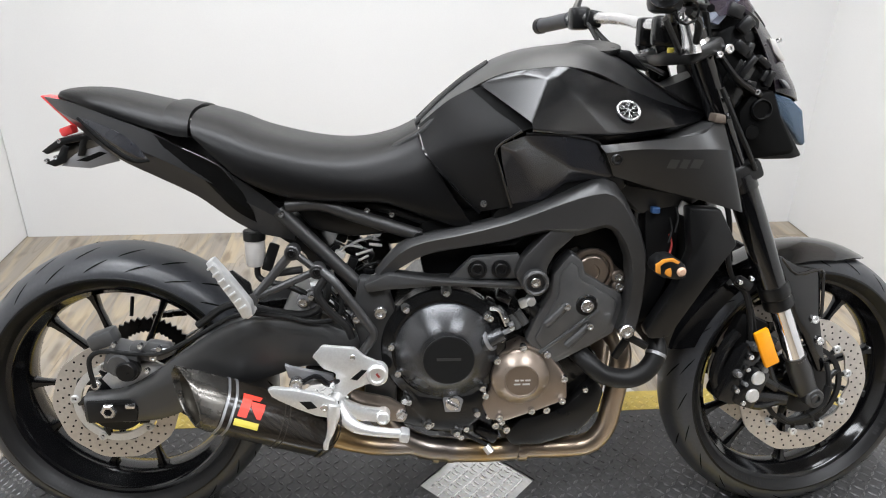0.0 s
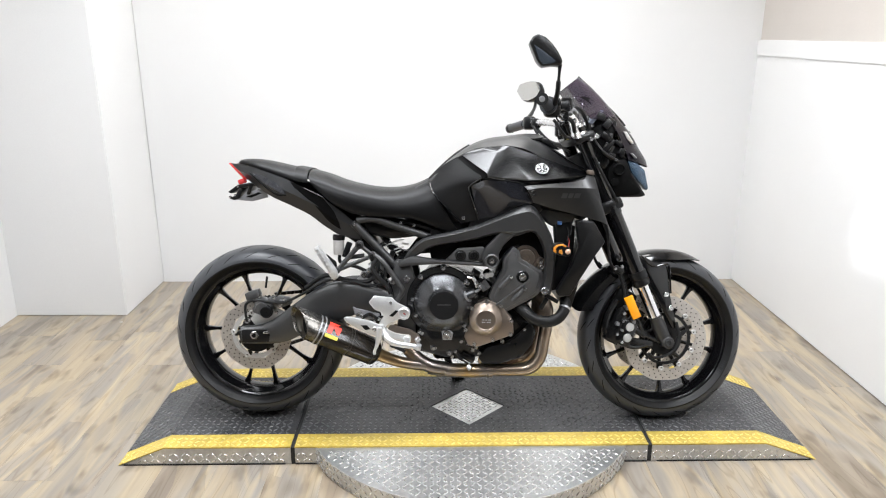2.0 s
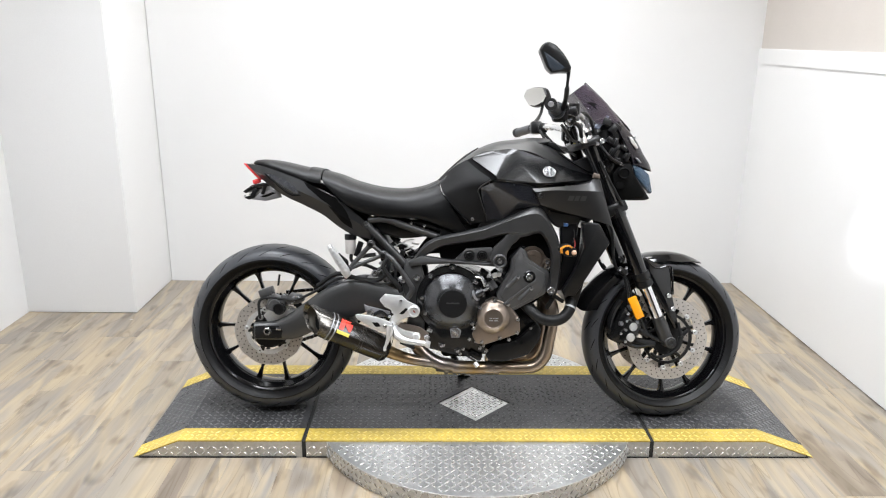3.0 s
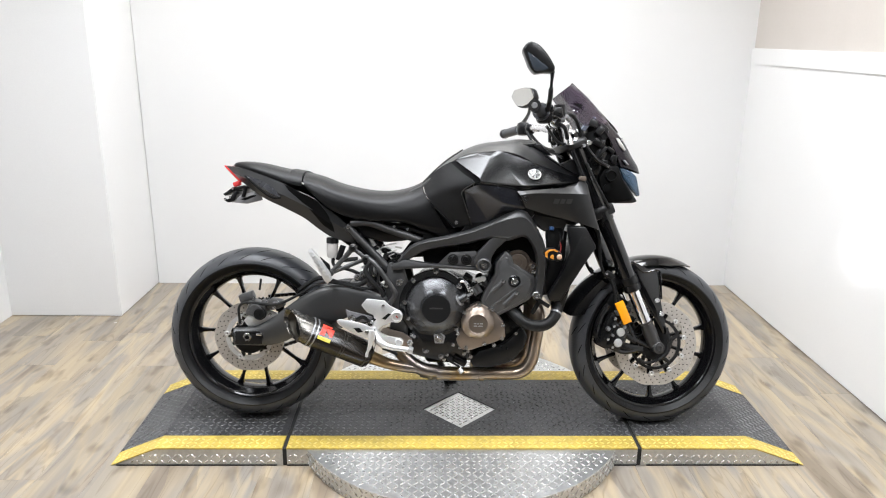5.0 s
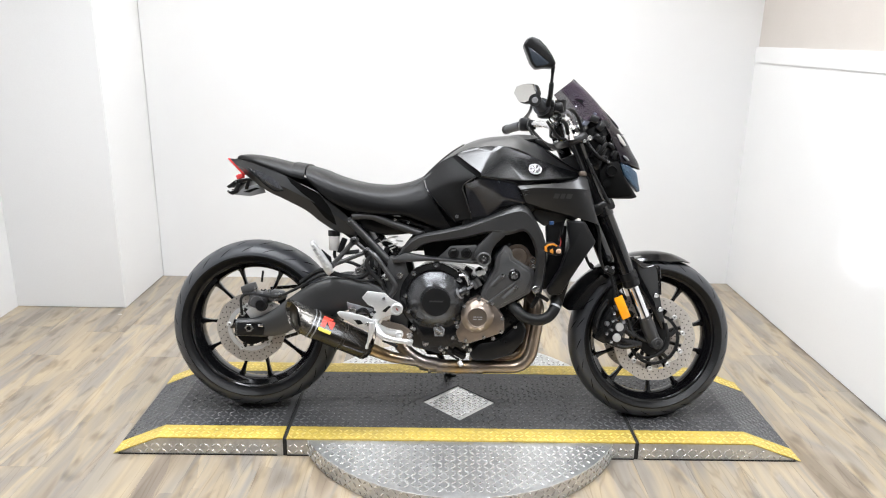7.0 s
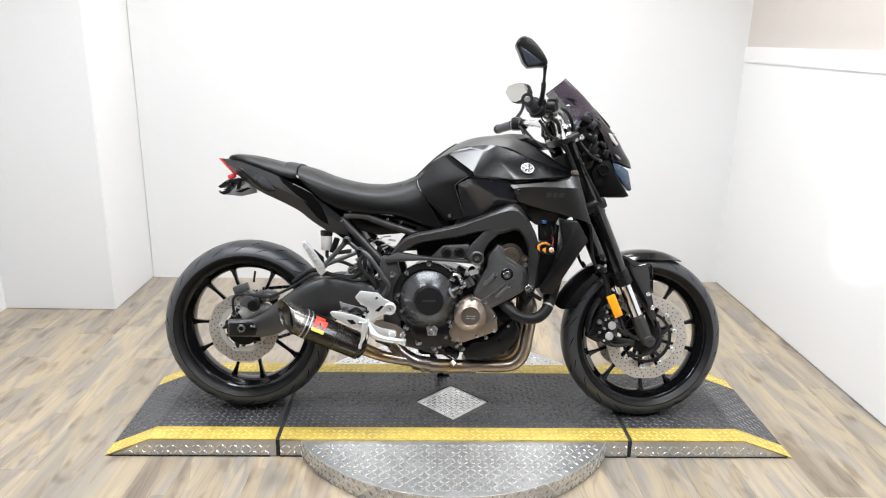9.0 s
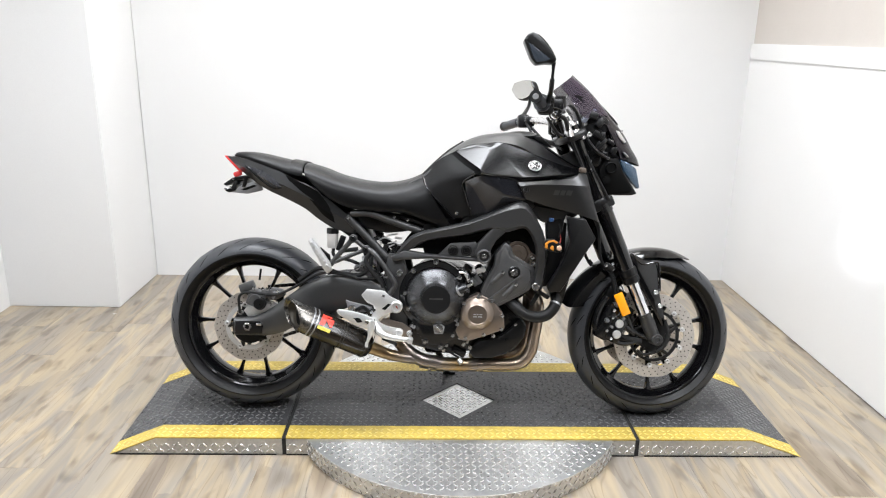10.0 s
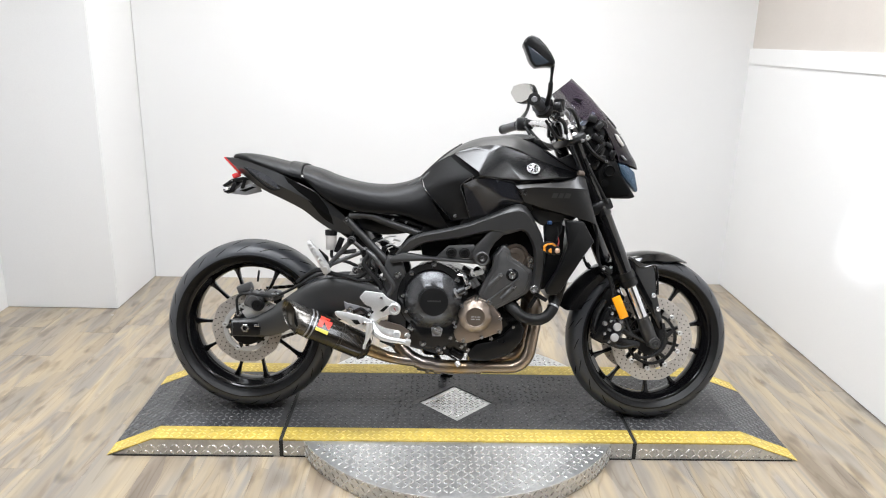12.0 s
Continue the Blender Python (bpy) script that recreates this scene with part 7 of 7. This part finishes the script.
part("screen_rim", tube([(1.112, 0.0, 1.196), (1.165, 0.0, 1.149), (1.21, 0.0, 1.102), (1.261, 0.0, 1.05), (1.278, 0.0, 1.029)], 0.0036, 8), M_BLACK, screen)
bolt(nose, 1.24, -0.092, 0.968, 0.0055, 0.004)
bolt(nose, 1.281, -0.06, 1.004, 0.0045, 0.006)
for x, z, w, h, a in ((1.175, 1.055, 0.03, 0.024, 20), (1.198, 1.03, 0.022, 0.03, 40), (1.208, 0.985, 0.014, 0.03, 15), (1.243, 0.94, 0.013, 0.022, 30)):
    part("bracket_piece", block(x, -0.094, z, w, 0.016, h, 0.004, a), M_GREY, nose)
part("instrument_display", plate([(1.135, 1.035), (1.175, 1.078), (1.186, 1.074), (1.15, 1.03)], -0.088, -0.02, 0.002), M_DISPLAY, screen, "pale bluish instrument display")

# handlebar, turned a little to the left, with controls and mirrors
bar = part("handlebar", tube([(0.945, -0.395, 1.082), (0.982, -0.27, 1.074), (1.04, -0.15, 1.05), (1.062, -0.06, 1.033), (1.058, 0.04, 1.033), (1.03, 0.14, 1.048), (0.965, 0.27, 1.052), (0.918, 0.385, 1.04)], 0.0125, 14), M_BOLT, bike, "silver tapered handlebar")
pair("bar_clamp", (block(1.062, -0.045, 1.02, 0.04, 0.03, 0.055, 0.008, 0)), M_ENGINE, bar)
for a, b, e in (((0.944, -0.398, 1.082), (0.98, -0.275, 1.074), (0.939, -0.416, 1.084)), ((0.916, 0.39, 1.04), (0.96, 0.285, 1.051), (0.91, 0.405, 1.039))):
    part("grip", tube([a, b], 0.0175, 16, 1), M_RUBBER, bar, "black rubber grip")
    part("bar_end", tube([a, e], 0.019, 16, 1), M_BLACK, bar)
bolt(bar, 0.939, -0.416, 1.084, 0.009, 0.004, M_PLATE)
part("throttle_flange", tube([(0.972, -0.3, 1.076), (0.976, -0.288, 1.075)], 0.027, 20, 1), M_RUBBER, bar)
part("switch_housing", block(0.99, -0.25, 1.07, 0.052, 0.05, 0.056, 0.014), M_BLACK, bar)
part("switch_housing", block(0.972, 0.25, 1.052, 0.045, 0.05, 0.05, 0.01), M_BLACK, bar)
part("master_cylinder", block(1.025, -0.215, 1.075, 0.05, 0.05, 0.035, 0.006, -10), M_BLACK, bar)
part("brake_fluid_cup", tube([(1.045, -0.2, 1.07), (1.045, -0.2, 1.105)], 0.019, 20, 1), M_BLACK, bar)
part("brake_lever", tube([(1.04, -0.22, 1.055), (1.045, -0.28, 1.05), (1.02, -0.36, 1.045)], 0.006, 8), M_BLACK, bar)
part("clutch_lever", tube([(0.995, 0.22, 1.05), (0.97, 0.29, 1.045), (0.93, 0.37, 1.035)], 0.006, 8), M_BLACK, bar)
part("throttle_cable", tube([(1.0, -0.23, 1.035), (1.04, -0.19, 0.99), (1.08, -0.1, 0.98), (1.13, -0.06, 0.95)], 0.005, 8), M_HOSE, bar)
part("throttle_cable", tube([(0.98, 0.2, 1.04), (1.02, 0.15, 0.97), (1.06, 0.06, 0.96), (1.09, 0.0, 0.94)], 0.005, 8), M_HOSE, bar)
part("brake_hose", tube([(1.045, -0.19, 1.06), (1.09, -0.14, 1.08), (1.13, -0.08, 1.04), (1.15, -0.07, 0.96)], 0.006, 8), M_HOSE, bar)
part("switch_box", block(1.0, -0.27, 1.085, 0.03, 0.035, 0.025, 0.006, -15), M_BLACK, bar)
part("kill_switch", turned([(0.008, -0.29), (0.008, -0.302), (0.0001, -0.303)], 1.0, 1.087, 14), M_ENGINE, bar)
part("cable_adjuster", tube([(1.03, -0.25, 1.045), (1.06, -0.22, 1.03), (1.075, -0.18, 1.0)], 0.007, 8), M_HOSE, bar)
part("brake_hose_banjo", tube([(1.05, -0.2, 1.06), (1.065, -0.19, 1.07), (1.08, -0.17, 1.06)], 0.008, 8), M_PLATE, bar)
part("hose_ring", band([(0.016, -0.27), (0.019, -0.272), (0.021, -0.268), (0.019, -0.262)], 1.02, 1.045, 24), M_ENGINE, bar)
part("clutch_cable", tube([(0.985, 0.22, 1.045), (1.02, 0.18, 1.0), (1.04, 0.1, 0.975), (1.08, 0.02, 0.96)], 0.006, 8), M_HOSE, bar)
part("clutch_perch", block(0.995, 0.21, 1.05, 0.035, 0.03, 0.035, 0.006, 10), M_BLACK, bar)
part("wire_loom", tube([(1.06, -0.11, 1.03), (1.08, -0.1, 0.99), (1.11, -0.09, 0.95), (1.14, -0.085, 0.92)], 0.009, 8), M_HOSE, bar)
part("key_switch_tag", block(1.075, -0.06, 0.985, 0.012, 0.01, 0.01, 0.002), M_YELLOW, bar)
# fork top nut, set outward to fit the camera's view past the hoses
riser = part("bar_riser", tube([(1.09, -0.125, 0.98), (1.087, -0.125, 0.998), (1.081, -0.125, 1.014), (1.072, -0.125, 1.039)], [0.019, 0.016, 0.013, 0.012], 16, 1), M_BOLT, bike, "bright silver nut of the fork top")
part("riser_bolt", tube([(1.07, -0.125, 1.041), (1.068, -0.125, 1.05)], 0.007, 10, 1), M_BOLT, riser)
part("ignition_barrel", tube([(1.09, 0.0, 0.985), (1.075, 0.0, 1.02)], 0.022, 16, 1), M_ENGINE, bike)
# mirrors
near = part("mirror", plate([(0.899, 1.244), (0.909, 1.26), (0.925, 1.267), (0.947, 1.258), (0.967, 1.238), (0.984, 1.215), (0.997, 1.19), (0.99, 1.178), (0.965, 1.179), (0.937, 1.175), (0.922, 1.19)], -0.43, -0.375, 0.014, segments=3), M_BLACK, bike, "black rear-view mirror")
part("mirror_glass", plate([(0.912, 1.236), (0.94, 1.217), (0.976, 1.19), (0.965, 1.183), (0.938, 1.18), (0.928, 1.192)], -0.4325, -0.428, 0.001), M_DARK_GLASS, near, "mirror glass with its dark blue reflection painted in")
part("mirror_stem", tube([(0.991, -0.402, 1.185), (0.99, -0.40, 1.16), (0.989, -0.395, 1.138), (0.989, -0.394, 1.134), (0.988, -0.385, 1.105), (0.99, -0.32, 1.08)], [0.007, 0.0045, 0.0045, 0.0075, 0.0075, 0.009], 10), M_BLACK, near)
outline = [(-0.066, 0.004), (-0.052, 0.033), (-0.008, 0.042), (0.04, 0.036), (0.06, 0.0), (0.046, -0.028), (0.0, -0.042), (-0.03, -0.038)]
far = part("mirror", plate(outline, 0.0, 0.04, 0.012, segments=3), M_BLACK, bike, "black rear-view mirror")
far.matrix_local = Matrix.Translation((0.984, 0.41, 1.188)) @ Matrix.Rotation(radians(-46), 4, "Z") @ Matrix.Rotation(radians(-6), 4, "X")
part("mirror_glass", plate([(x * 0.91, z * 0.9) for x, z in outline], -0.003, 0.002, 0.0), M_MIRROR, far, "bright mirror glass", 10)
part("mirror_stem", tube([(1.015, 0.42, 1.165), (1.012, 0.40, 1.14), (1.0, 0.36, 1.11), (0.97, 0.28, 1.07)], [0.008, 0.0065, 0.0065, 0.009], 10), M_BLACK, bike)
# side stand, out to the left
part("side_stand", tube([(0.60, 0.13, 0.27), (0.66, 0.2, 0.15), (0.70, 0.262, 0.052)], 0.012, 10, 2), M_BLACK, bike, "black side stand, folded out")
part("stand_foot", block(0.705, 0.27, 0.05, 0.05, 0.04, 0.008, 0.003), M_BLACK, bike)


# ---- floor planks, laid lengthwise towards the back wall ----
rng = random.Random(4)
PLANK_W, PLANK_L = 0.18, 1.22
bm = bmesh.new()
w, h = PLANK_W / 2 - 0.0002, PLANK_L / 2 - 0.0002
rings_to(bm, [[(-w, -h, -0.006), (w, -h, -0.006), (w, h, -0.006), (-w, h, -0.006)], [(-w, -h, -0.0004), (w, -h, -0.0004), (w, h, -0.0004), (-w, h, -0.0004)], [(-w + 0.0006, -h + 0.0006, 0), (w - 0.0006, -h + 0.0006, 0), (w - 0.0006, h - 0.0006, 0), (-w + 0.0006, h - 0.0006, 0)]])
plank_mesh = finish(bm, "plank", M_WOOD, 20)
x = LEFT + PLANK_W * 0.3
while x < R_FRONT + 0.05:
    y = BACK - PLANK_L * rng.uniform(0.05, 0.95)
    y += PLANK_L
    while y > SHOP:
        ob = new("plank", plank_mesh)
        ob.parent = floor
        ob.location = (x, y, 0)
        y -= PLANK_L
    x += PLANK_W
